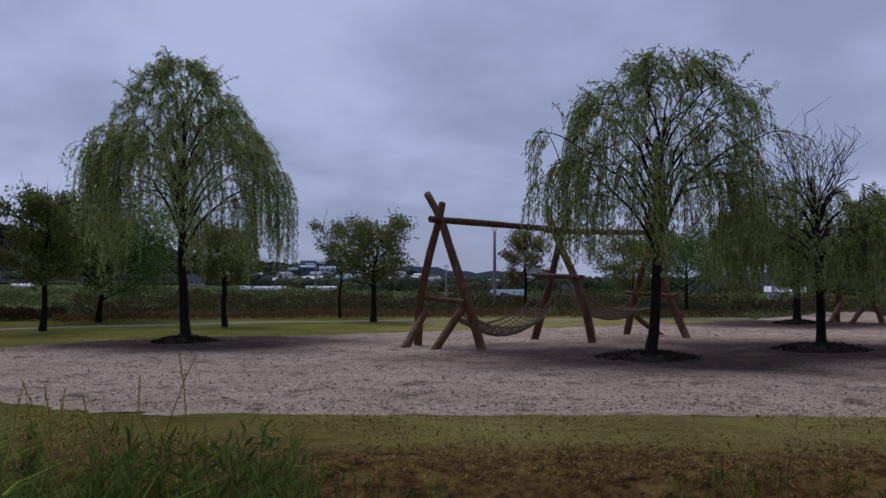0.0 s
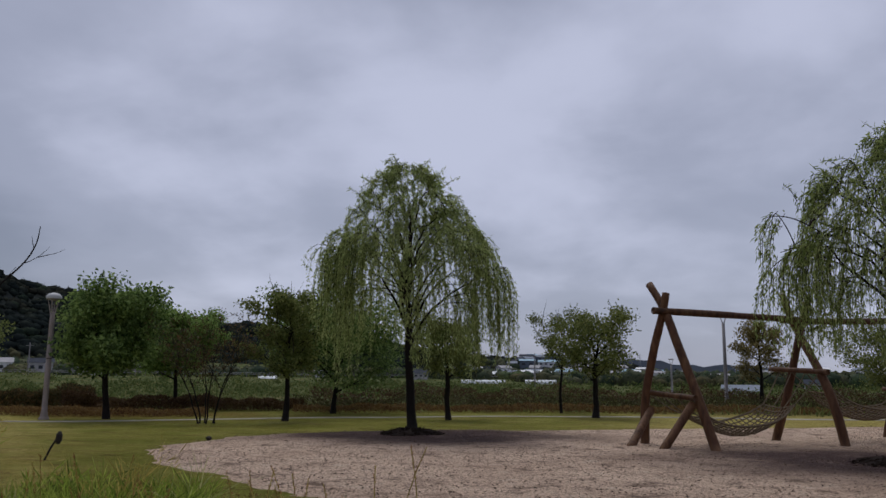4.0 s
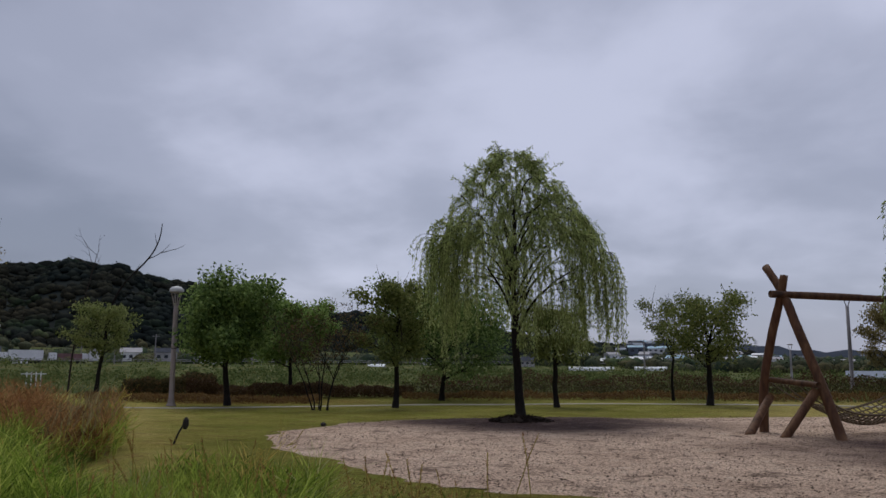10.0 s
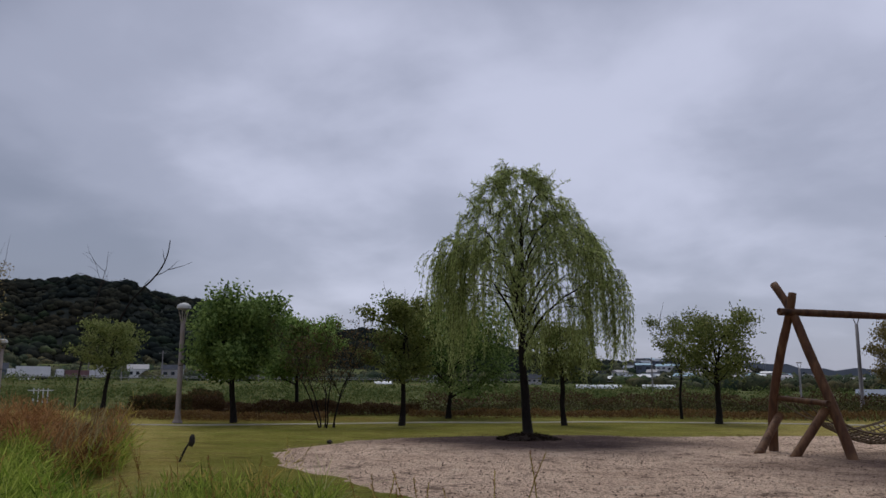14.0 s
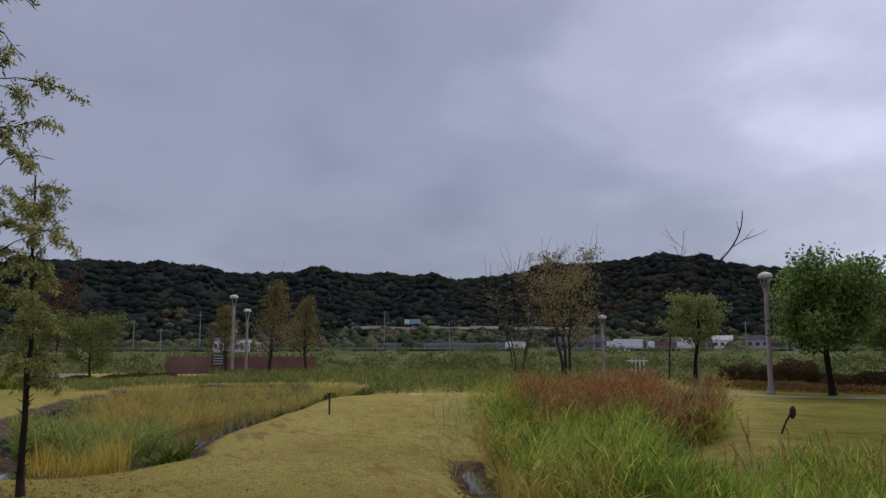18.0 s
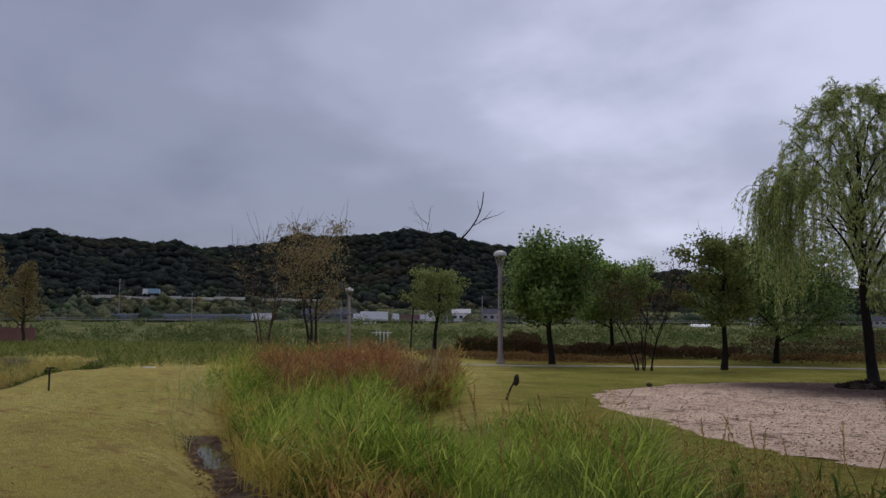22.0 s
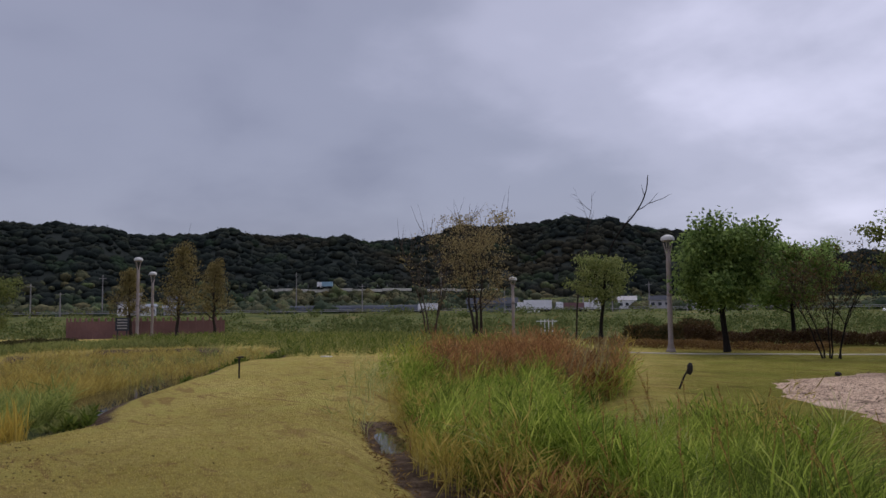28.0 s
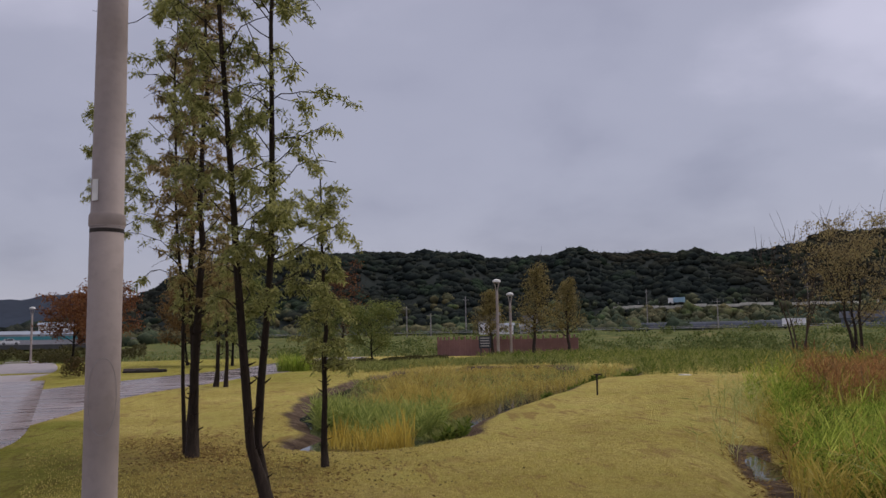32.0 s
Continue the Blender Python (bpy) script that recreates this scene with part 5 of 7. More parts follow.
def hammock_frame(at, rz, label):
    """Three crossed-log trestles, a ridge beam in two logs and two rope nets; x runs along the beam."""
    f = thing("hammock_frame", label, "play frame", "rope hammock frames in the sandpit", at=at, rz=rz)
    L = 3.5
    for q in range(3):
        x = q * L
        s = 1 if q != 1 else 0.97
        if q == 0:
            bent_log("post", ((0.14, -1.08, -0.05), (0.10, -0.62, 1.0), (0.0, -0.08, 2.2), (-0.06, 0.22, 2.9), (-0.14, 0.66, 3.52)), 0.105, 0.082, 100, f)
            bent_log("post", ((-0.12, 1.06, -0.05), (-0.18, 0.88, 1.0), (-0.16, 0.56, 2.0), (-0.12, 0.24, 2.8), (-0.08, 0.12, 3.28)), 0.10, 0.080, 110, f)
        else:
            log_part("post", (x + 0.05, -1.02 * s, -0.05), (x - 0.05, 0.42, 3.6 - 0.1 * q), 0.105, 0.082, 100 + q, f, 0.10)
            log_part("post", (x - 0.08, 1.02 * s, -0.05), (x + 0.12, -0.14, 3.32), 0.10, 0.082, 110 + q, f, 0.08)
        zb = (1.06, 1.62, 1.15)[q]
        log_part("crossbar", (x - 0.10, -0.78, zb - 0.03), (x - 0.12, 0.98, zb + 0.06), 0.062, 0.055, 120 + q, f, 0.02)
    for q, (ya, za, xb, yb) in enumerate(((-0.70, 0.92, -0.92, -0.72), (0.80, 0.75, -1.1, 0.15))):
        log_part("brace", (-0.1, ya, za), (xb, yb, -0.05), 0.085, 0.09, 130 + q, f, 0.04)
        log_part("brace", (2 * L + 0.1, ya, za * 0.7), (2 * L - xb * 0.45, yb, -0.05), 0.075, 0.08, 140 + q, f, 0.04)
    log_part("ridge_beam", (-0.42, 0.13, 2.88), (L + 0.35, 0.13, 2.80), 0.078, 0.072, 150, f, 0.012)
    log_part("ridge_beam", (L - 0.4, 0.22, 2.78), (2 * L + 0.3, 0.15, 2.86), 0.072, 0.075, 151, f, 0.012)
    for q in range(2):
        x0, x1 = (0.0, L) if q == 0 else (L, 2 * L)
        z0, z1 = (1.02, 1.58) if q == 0 else (1.58, 1.10)
        u = np.linspace(0, 1, 34)
        cs = np.linspace(-1, 1, 11)
        net = []
        lo = (0.10, 0.82)

        def net_point(uu, c):
            m = 0.5 - 0.5 * np.cos(np.clip(uu, 0, 1) * 2 * np.pi)
            wv = 0.38 + 0.34 * m
            sag = (0.30 if q == 0 else 0.42)
            t = uu
            z = z0 + (z1 - z0) * t ** 1.6 - (z0 + (z1 - z0) * t - sag) * np.sin(np.pi * np.clip(t, 0, 1) ** (0.82 if q == 0 else 1.0)) ** 0.8 + 0.26 * np.abs(c) ** 2 * m
            return np.stack([x0 + (x1 - x0) * (0.06 + 0.88 * uu) + 0 * c, wv * c + 0.05, z + 0 * c], -1)

        for k, c in enumerate(cs):
            net.append(tube(net_point(np.linspace(*lo, 40), c), np.full(40, 0.015 if abs(c) < 0.99 else 0.024), 4))
        for uu in np.linspace(*lo, 24):
            net.append(tube(net_point(np.full(11, uu), cs), np.full(11, 0.014), 4))
        h = part("hammock_net", merge(*net), M_ROPE, f, "sagging knotted rope net")
        for uu, xe, ze in ((lo[0], x0, z0), (lo[1], x1, z1)):
            for c in (-1, -0.35, 0.35, 1):
                e = net_point(np.array([uu]), np.array([c]))[0]
                g = np.array((xe - 0.1, 0.1 + 0.62 * c, ze + 0.02))
                t = np.linspace(0, 1, 6)[:, None]
                part("rope", tube(e + (g - e) * t - np.array((0, 0, 0.05)) * np.sin(t * np.pi), np.full(6, 0.014), 5), M_ROPE, h)
    return f


FR = math.degrees(math.atan2(22.3 - 18.3, 5.85 - 0.12))
hammock_frame((0.12, 18.3, hz(0.12, 18.3) + 0.02), FR, "brown log frame with rope net hammocks on sand")
hammock_frame((15.2, 29.6, hz(15.2, 29.6) + 0.02), FR - 25, "far brown log frame with rope net hammocks")

# mulch rings at the feet of the willows
rng = np.random.default_rng(200)
for k, ((wx, wy), rr) in enumerate(zip(WILLOWS, (0.75, 0.95, 0.95, 0.8))):
    root = thing("mulch_ring", "low ring of dark bark mulch round a willow trunk", "mulch", "mulch rings under willows", at=(wx, wy, hz(wx, wy) + 0.02))
    na = 40
    th_ = np.linspace(0, 2 * np.pi, na, endpoint=False)
    fr_ = np.array([0.0001, 0.3, 0.6, 0.85, 1.0])
    zz_ = np.array([0.13, 0.12, 0.10, 0.05, -0.02])
    edge_ = rr * (1 + 0.12 * np.sin(th_ * 3 + k) + 0.07 * np.sin(th_ * 7 + 2 * k))
    V = np.stack([fr_[:, None] * edge_ * np.cos(th_), fr_[:, None] * edge_ * np.sin(th_), zz_[:, None] + rng.normal(size=(5, na)) * 0.02], -1).reshape(-1, 3)
    i, j = np.meshgrid(np.arange(4), np.arange(na), indexing="ij")
    j2 = (j + 1) % na
    part("mulch_bed", (V, np.stack([i * na + j, (i + 1) * na + j, (i + 1) * na + j2, i * na + j2], -1).reshape(-1, 4)), M_MULCH, root, smooth=False)
    n = 900
    a_, r_ = rng.uniform(0, 6.28, n), rr * 1.12 * np.sqrt(rng.uniform(0, 1, n))
    C = np.stack([r_ * np.cos(a_), r_ * np.sin(a_), 0.13 - 0.13 * (r_ / rr) ** 2 + 0.02], -1)
    D = np.stack([rng.normal(size=n), rng.normal(size=n), rng.normal(size=n) * 0.3], -1)
    tagged(part("bark_chip", leaves(C, D, rng.uniform(0.05, 0.12, n), rng.uniform(0.02, 0.05, n), rng), M_MULCH, root), kind="stuff")

# litter on the sand
n = 46000
X, Y = rng.uniform(-11, 22, n), 8.6 + 24 * rng.uniform(0, 1, n) ** 1.5
ok = inside_sand(X, Y)
X, Y = X[ok], Y[ok]
n = len(X)
C = np.stack([X, Y, height(X, Y) + 0.045 + 0.018 * wave(X, Y, 1.9, 4.0)], -1)
D = np.stack([rng.normal(size=n), rng.normal(size=n), rng.normal(size=n) * 0.25], -1)
tagged(part("sand_litter", leaves(C, D, rng.uniform(0.012, 0.050, n) * (1 + (rng.uniform(0, 1, n) < 0.08)), rng.uniform(0.008, 0.022, n), rng), M_CHIP), "scattered dark chips and leaves on the sand", "litter", kind="stuff")

# ---- park lamps ----


def park_lamp(x, y, H, label, r=0.085, sticker=None):
    root = thing("park_lamp", label, "lamp", "park lamps", at=(x, y, hz(x, y)))
    part("base_plate", tube(((0, 0, 0), (0, 0, 0.05), (0, 0, 0.10), (0, 0, 0.28)), (r * 2.0, r * 1.95, r * 1.5, r * 1.12), 20), M_POLE, root, smooth=False)
    part("lower_pole", tube(((0, 0, 0.1), (0, 0, 1.0), (0, 0, 2.02)), (r * 1.03, r * 1.03, r * 1.03), 24), M_POLE, root, smooth=True)
    part("collar", tube(((0, 0, 1.985), (0, 0, 1.995), (0, 0, 2.045), (0, 0, 2.06)), (r * 1.06, r * 1.11, r * 1.10, r * 1.01), 24), M_POLE, root, smooth=True)
    part("gasket", tube(((0, 0, 1.955), (0, 0, 1.975)), (r * 1.04, r * 1.04), 24), M_DARKWOOD, root, "dark thin joint ring")
    part("upper_pole", tube(((0, 0, 2.05), (0, 0, 3.0), (0, 0, H - 0.72)), (r, r * 0.95, r * 0.9), 24), M_POLE, root, smooth=True)
    for q in range(4):
        a_ = q * math.pi / 2 + 0.4
        c, s = math.cos(a_), math.sin(a_)
        part("arm", tube(((c * r * 0.6, s * r * 0.6, H - 0.78), (c * 0.12, s * 0.12, H - 0.45), (c * 0.20, s * 0.20, H - 0.16)), (0.022, 0.02, 0.018), 6), M_POLE, root, smooth=True)
    head = part("dome", tube(((0, 0, H - 0.2), (0, 0, H - 0.17), (0, 0, H - 0.10), (0, 0, H - 0.04), (0, 0, H - 0.008), (0, 0, H)), (0.235, 0.25, 0.23, 0.165, 0.07, 0.01), 24), M_DOME, root, "white domed lamp cap", smooth=True)
    part("rim", tube(((0, 0, H - 0.25), (0, 0, H - 0.23), (0, 0, H - 0.19)), (0.165, 0.215, 0.24), 24), M_POLEDARK, head, smooth=True)
    if sticker:
        sx_, sy_ = math.cos(sticker), math.sin(sticker)
        part("sticker", box(sx_ * (r + 0.002), sy_ * (r + 0.002), 2.17, 0.004, 0.035, 0.11, rz=math.degrees(sticker)), M_LABEL, root, "small white sticker")
    # inspection hatch outline on the lower pole
    hat = np.stack([np.cos(np.linspace(0, 6.283, 25)) * 0.075, np.sin(np.linspace(0, 6.283, 25)) * 0.19], -1)
    ang = math.atan2(-y, -x)
    aa = ang + hat[:, 0] / (r * 1.03)
    part("hatch", tube(np.stack([np.cos(aa) * r * 1.03, np.sin(aa) * r * 1.03, 1.13 + hat[:, 1]], -1), np.full(25, 0.0016), 4), M_POLEDARK, root)
    return root


LAMP = "tall taupe steel park lamp with a white domed cap"
park_lamp(-19.68, 22.45, 4.15, LAMP)
park_lamp(-36.5, 28.6, 3.5, LAMP)
park_lamp(-47.2, 10.4, 4.7, LAMP)
park_lamp(-52.3, 12.4, 4.2, LAMP)
park_lamp(-72.5, -24.1, 4.8, LAMP)
NEAR_AZ, NEAR_D = 103.35, 4.62
park_lamp(-NEAR_D * math.sin(radians(NEAR_AZ)), NEAR_D * math.cos(radians(NEAR_AZ)), 4.4, "taupe steel lamp pole with collar standing at the promenade", 0.081,
          sticker=math.atan2(-NEAR_D * math.cos(radians(NEAR_AZ)), NEAR_D * math.sin(radians(NEAR_AZ))) - 0.8)


def fork_lamp(x, y, H, label):
    root = thing("street_lamp", label, "lamp", "slim lamps behind the sandpit", at=(x, y, hz(x, y)))
    part("pole", tube(((0, 0, 0), (0, 0, H * 0.5), (0, 0, H - 0.5)), (0.10, 0.085, 0.075), 14), M_POLEDARK, root, smooth=True)
    for s in (-1, 1):
        part("fork", tube(((0, 0, H - 0.6), (s * 0.10, 0, H - 0.3), (s * 0.17, 0, H)), (0.03, 0.025, 0.02), 6), M_POLEDARK, root, smooth=True)
    part("cap", tube(((0, 0, H - 0.04), (0, 0, H), (0, 0, H + 0.03)), (0.24, 0.25, 0.2), 16), M_POLEDARK, root)


fork_lamp(2.75, 43.0, 4.75, "slim grey street lamp with forked head")
fork_lamp(0.3, 75.0, 3.6, "slim grey street lamp with forked head")
fork_lamp(22.5, 55.0, 4.6, "slim grey street lamp with forked head")

# ---- stakes and small signs ----
s1 = thing("plant_sign", "small dark T-shaped plant sign on the lawn mound", "sign", at=(-16.16, 5.6, hz(-16.16, 5.6)))
part("post", box(0, 0, 0.20, 0.03, 0.03, 0.44, 0.005), M_DARKWOOD, s1)
part("board", box(0.0, 0.02, 0.42, 0.07, 0.15, 0.03, 0.004, 20), M_DARKWOOD, s1)
s2 = thing("plant_sign", "leaning dark stake with a small rounded board", "sign", at=(-10.15, 11.7, hz(-10.15, 11.7)))
part("post", tube(((0, 0, -0.05), (0.08, 0.06, 0.2), (0.17, 0.13, 0.40)), (0.018, 0.018, 0.016), 6), M_DARKWOOD, s2)
part("board", tube(((0.16, 0.12, 0.26), (0.17, 0.13, 0.33), (0.175, 0.13, 0.42), (0.18, 0.135, 0.47)), (0.03, 0.055, 0.05, 0.02), 8), M_DARKWOOD, s2)
s3 = thing("stone", "small dark stone at the sandpit edge", "stone", at=(-10.0, 16.55, hz(-10.0, 16.55) + 0.05))
part("rock", clumps(np.zeros((1, 3)), np.array([0.07]), rng, 0.8, 0.15), M_DARKWOOD, s3)

# ---- planting ----


def leaf_bank(name, pts, H, depth, n, leaf, label, size=0.07, category="hedge", seed=1, kind="stuff"):
    """A clipped or wild bank of leaves along a line."""
    rng = np.random.default_rng(seed)
    P = spline(pts, 200)
    seg = np.linalg.norm(np.diff(P, axis=0), axis=1)
    cum = np.append(0, np.cumsum(seg))
    s = rng.uniform(0, cum[-1], n)
    bx, by = np.interp(s, cum, P[:, 0]), np.interp(s, cum, P[:, 1])
    T = np.gradient(P, axis=0)
    tx, ty = np.interp(s, cum, T[:, 0]), np.interp(s, cum, T[:, 1])
    ln = np.hypot(tx, ty)
    off = rng.uniform(-0.5, 0.5, n) * depth
    X, Y = bx - ty / ln * off, by + tx / ln * off
    top = H * (0.85 + 0.15 * np.sin(s * 0.9 + seed) + 0.10 * np.sin(s * 2.7) + 0.06 * np.sin(s * 7.1 + 1)) * np.sqrt(np.clip(1 - (2 * off / depth) ** 4, 0.05, 1))
    Z = height(X, Y) + top * rng.uniform(0, 1, n) ** 0.5
    D = np.stack([rng.normal(size=n) * 0.7, rng.normal(size=n) * 0.7, 0.55 + rng.normal(size=n) * 0.4], -1)
    return tagged(part(name, leaves(np.stack([X, Y, Z], -1), D, rng.uniform(0.6, 1.5, n) * size, rng.uniform(0.35, 0.7, n) * size, rng), leaf), label, category, kind=kind)


HB = ((-16, 33.0), (-10, 36.5), (-4, 38.5), (4, 40), (13, 41.5), (24, 44))
leaf_bank("hedge", HB, 0.62, 1.6, 19500, M_HEDGE2, "low dark green clipped hedge behind the footpath", 0.085, seed=2)
leaf_bank("hedge", [(x - 0.5, y + 3.2) for x, y in HB], 1.05, 3.6, 24000, M_HEDGE, "reddish brown hedge bank behind the sandpit", 0.10, seed=3)
leaf_bank("hedge", ((-23.6, 29.6), (-22.6, 29.4), (-21.5, 29.2), (-17, 31.8), (-15.5, 33)), 0.62, 1.5, 12750, M_HEDGE, "dark brown hedge behind the green trees", 0.10, seed=4)
leaf_bank("shrub", ((-26.4, 27.2), (-24.6, 28.2), (-23.0, 28.9)), 0.95, 1.4, 7000, M_SHRUB, "dark green rounded shrub by the lamp", 0.11, "shrub", 5)
leaf_bank("hedge", ((-40, 3.2), (-43, 5.2), (-46, 6.8)), 0.35, 1.0, 9000, M_HEDGE2, "low clipped hedge beside the path", 0.08, seed=6)
leaf_bank("hedge", ((-36.5, -1.2), (-38.5, 0.4), (-41, 2.4)), 0.4, 1.2, 9000, M_HEDGE2, "low olive hedge beside the path", 0.08, seed=7)


leaf_bank("dry_grass", ((-26.0, 24.8), (-22.6, 24.6), (-19.4, 25.2), (-16.5, 27.0)), 0.30, 1.6, 9000, M_BROWN, "low dry brown grass behind the footpath", 0.09, "grass", 16)
leaf_bank("dry_grass", ((-15, 31.2), (-8, 34.4), (2, 37.0), (14, 39.0)), 0.34, 1.8, 16000, M_BROWN, "brown dry grass in front of the hedge", 0.10, "grass", 17)


def stature(x, y):
    """How far plants reach their full height: low on the open bank, tall at the ditch head and near the promenade."""
    low = np.interp(np.degrees(np.arctan2(-x, y)), (20, 30, 36, 46, 54), (1.0, 0.9, 0.72, 0.66, 1.0))
    back = 1 - 0.22 * smooth(9.0, 10.5, np.hypot(x, y)) * smooth(50, 54, np.degrees(np.arctan2(-x, y)))
    return np.where(np.hypot((x + 12.9) * 0.85, y - 10.4) < 2.7, 1.0, low * back)


def blade_field(name, test, area, n, H, W, leaf, label, seed, lean=0.5, category="reeds", wind=None, clump=0.25):
    rng = np.random.default_rng(seed)
    X, Y = rng.uniform(area[0], area[1], n * 3), rng.uniform(area[2], area[3], n * 3)
    ok = test(X, Y)
    X, Y = X[ok][:n], Y[ok][:n]
    m = len(X)
    tuft = 0.85 + clump * wave(X, Y, 1.7, seed) + 0.12 * wave(X, Y, 4.9, seed + 1)
    hh = H * tuft * rng.uniform(0.45, 1.12, m) * stature(X, Y)
    az_ = rng.uniform(0, 6.28, m) if wind is None else wind + rng.normal(size=m) * 0.9
    V, F = blades(X, Y, height(X, Y) - 0.02, hh, W * rng.uniform(0.6, 1.3, m), rng.uniform(0.1, 1.0, m) * lean, az_, rng)
    ob = tagged(part(name, (V, F), leaf), label, category, kind="stuff")
    return ob


def reed_stand(name, test, area, n, H, leaf, label, seed, per=7, size=0.24, width=0.013, category="reeds", wind=0.3, clump=0.35):
    """Leafy reeds: thin stems with narrow leaves turned to all sides."""
    rng = np.random.default_rng(seed)
    X, Y = rng.uniform(area[0], area[1], n * 4), rng.uniform(area[2], area[3], n * 4)
    ok = test(X, Y)
    X, Y = X[ok][:n], Y[ok][:n]
    m = len(X)
    hh = H * (0.85 + clump * wave(X, Y, 1.9, seed) + 0.14 * wave(X, Y, 5.3, seed + 1)) * rng.uniform(0.6, 1.1, m) * stature(X, Y)
    lean = rng.normal(size=(m, 2)) * 0.16 + np.array((wind * 0.5, wind * 0.15))
    f = rng.uniform(0.12, 1.0, (m, per))
    base = height(X, Y)
    C = np.stack([X[:, None] + lean[:, :1] * hh[:, None] * f ** 1.6, Y[:, None] + lean[:, 1:] * hh[:, None] * f ** 1.6, base[:, None] + hh[:, None] * f], -1).reshape(-1, 3)
    a_ = rng.uniform(0, 6.28, m * per)
    D = np.stack([np.cos(a_) + wind, np.sin(a_) + 0.3 * wind, rng.normal(size=m * per) * 0.7 + 1.0], -1)
    lv = leaves(C, D, size * rng.uniform(0.5, 1.35, m * per), width * rng.uniform(0.6, 1.4, m * per), rng)
    st = blades(X, Y, base - 0.02, hh, np.full(m, 0.010), np.hypot(lean[:, 0], lean[:, 1]) * 1.2, np.arctan2(lean[:, 1], lean[:, 0]), rng)
    ob = thing(name, label, category, kind="stuff")
    part("leaf", lv, leaf, ob)
    part("stem", st, leaf, ob)
    return ob


dit = lambda x, y: chain(x, y, DITCH)
# russet reeds at the head of the ditch, mixed green, straw and brown blades along it, tall wild grass near the camera
def bank(x, y):
    """Degrees by which a place lies to the right of the muddy bank, seen from the promenade."""
    return np.interp(np.hypot(x, y), (4, 5.5, 6.9, 7.6, 9, 11, 13, 18), (40, 48.5, 55.0, 57.2, 58.9, 60.0, 60.7, 61.0)) - np.degrees(np.arctan2(-x, y))


def head(x, y):
    return np.hypot((x + 12.9) * 0.85, y - 10.4)


WIND = radians(15)
def bearing(x, y):
    return np.degrees(np.arctan2(-x, y))


def straw(x, y):
    """Where the reeds have withered: a patch beside the muddy bank."""
    return (np.hypot(x, y) < 8.9 + 0.6 * wave(x, y, 1.9, 2.0)) & (bank(x, y) < 5.0 + 3.5 * wave(x, y, 1.4, 1.0))


russet = lambda x, y: (head(x, y) < 2.35 + 0.3 * wave(x, y, 2.0)) & (bearing(x, y) < 57.6 + 1.0 * wave(x, y, 1.2)) & (x < -0.99 * y)
reed_stand("reeds", russet, (-17, -9, 6, 14), 3000, 1.04, M_REEDRED, "russet brown dry reeds at the ditch head", 301, 10, 0.22, 0.013)
blade_field("reeds", russet, (-17, -9, 6, 14), 1700, 1.06, 0.024, M_TAN, "tan dry reed stems at the ditch head", 331, 0.5, wind=WIND)
blade_field("reeds", lambda x, y: russet(x, y) & (bearing(x, y) < 51), (-17, -9, 6, 14), 420, 1.0, 0.024, M_REEDYEL, "pale broken reeds leaning over the russet ones", 338, 2.0, wind=WIND)
reed_stand("reeds", lambda x, y: (head(x, y) < 2.7) & (bank(x, y) > -0.3) & (x < -0.97 * y), (-17, -9, 6, 14), 420, 0.85, M_REEDYEL, "straw coloured reeds among russet ones", 302, 7, 0.26)
reed_stand("reeds", lambda x, y: (head(x, y) < 2.9) & ((head(x, y) > 1.2) | (bearing(x, y) > 57.5)) & (bank(x, y) > -0.5) & (x < -0.97 * y), (-17, -9, 6, 14), 620, 0.68, M_REED, "green reeds at the edge of russet ones", 311, 8, 0.28)
strip = lambda x, y: (dit(x, y) < 0.6) & (head(x, y) > 1.9) & (x < -4.5 + 0.6 * wave(x, y, 1.6)) & ((x < -1.05 * y) | (np.hypot(x, y) < 9.8 + 0.9 * wave(x, y, 2.6)))
green = lambda x, y: strip(x, y) & ~straw(x, y) & ((bearing(x, y) > 49.5) | (np.hypot(x, y) < 9.6))
reed_stand("reeds", lambda x, y: green(x, y) & (bank(x, y) > 1.0) & (wave(x, y, 1.1, 2.0) > -0.30), (-13.5, -2.6, 3.5, 11), 2500, 0.78, M_REED, "green leafy reeds along the ditch", 303, 11, 0.24, 0.013)
reed_stand("reeds", lambda x, y: green(x, y) & (bank(x, y) > 2.0) & (wave(x, y, 1.9, 5.0) > -0.2), (-13.5, -2.6, 3.5, 11), 600, 0.78, M_WILD, "dark green reeds standing thick in the ditch", 316, 11, 0.25, 0.010)
# low layer in a darker blade colour stands in for shaded gaps
reed_stand("reeds", lambda x, y: strip(x, y) & (bank(x, y) > 1.0), (-13.5, -2.6, 3.5, 11), 1100, 0.45, M_WILD, "dark low blades put in as shade between the reeds", 342, 9, 0.22, 0.018)
# the pale blade colour imitates bright highlights among the green reeds
reed_stand("reeds", lambda x, y: green(x, y) & (wave(x, y, 1.3, 4.0) > 0.0), (-13.5, -2.6, 3.5, 11), 380, 0.82, M_PALEREED, "pale green reeds with highlights put into their colour", 312, 9, 0.22, 0.010)
reed_stand("reeds", lambda x, y: strip(x, y) & (bank(x, y) > 0.3) & (wave(x, y, 1.5, 6.0) > -0.05), (-13.5, -2.6, 3.5, 11), 1000, 0.74, M_REEDOLIVE, "olive and straw reeds mixed with green ones", 345, 10, 0.2, 0.010)
reed_stand("reeds", lambda x, y: straw(x, y) & strip(x, y) & (bank(x, y) > -0.6) & (wave(x, y, 2.3, 1.0) > -0.35), (-13, -3.5, 3.5, 10), 1500, 0.60, M_REEDYEL, "straw coloured withered reeds at the ditch edge", 304, 10, 0.25, 0.011)
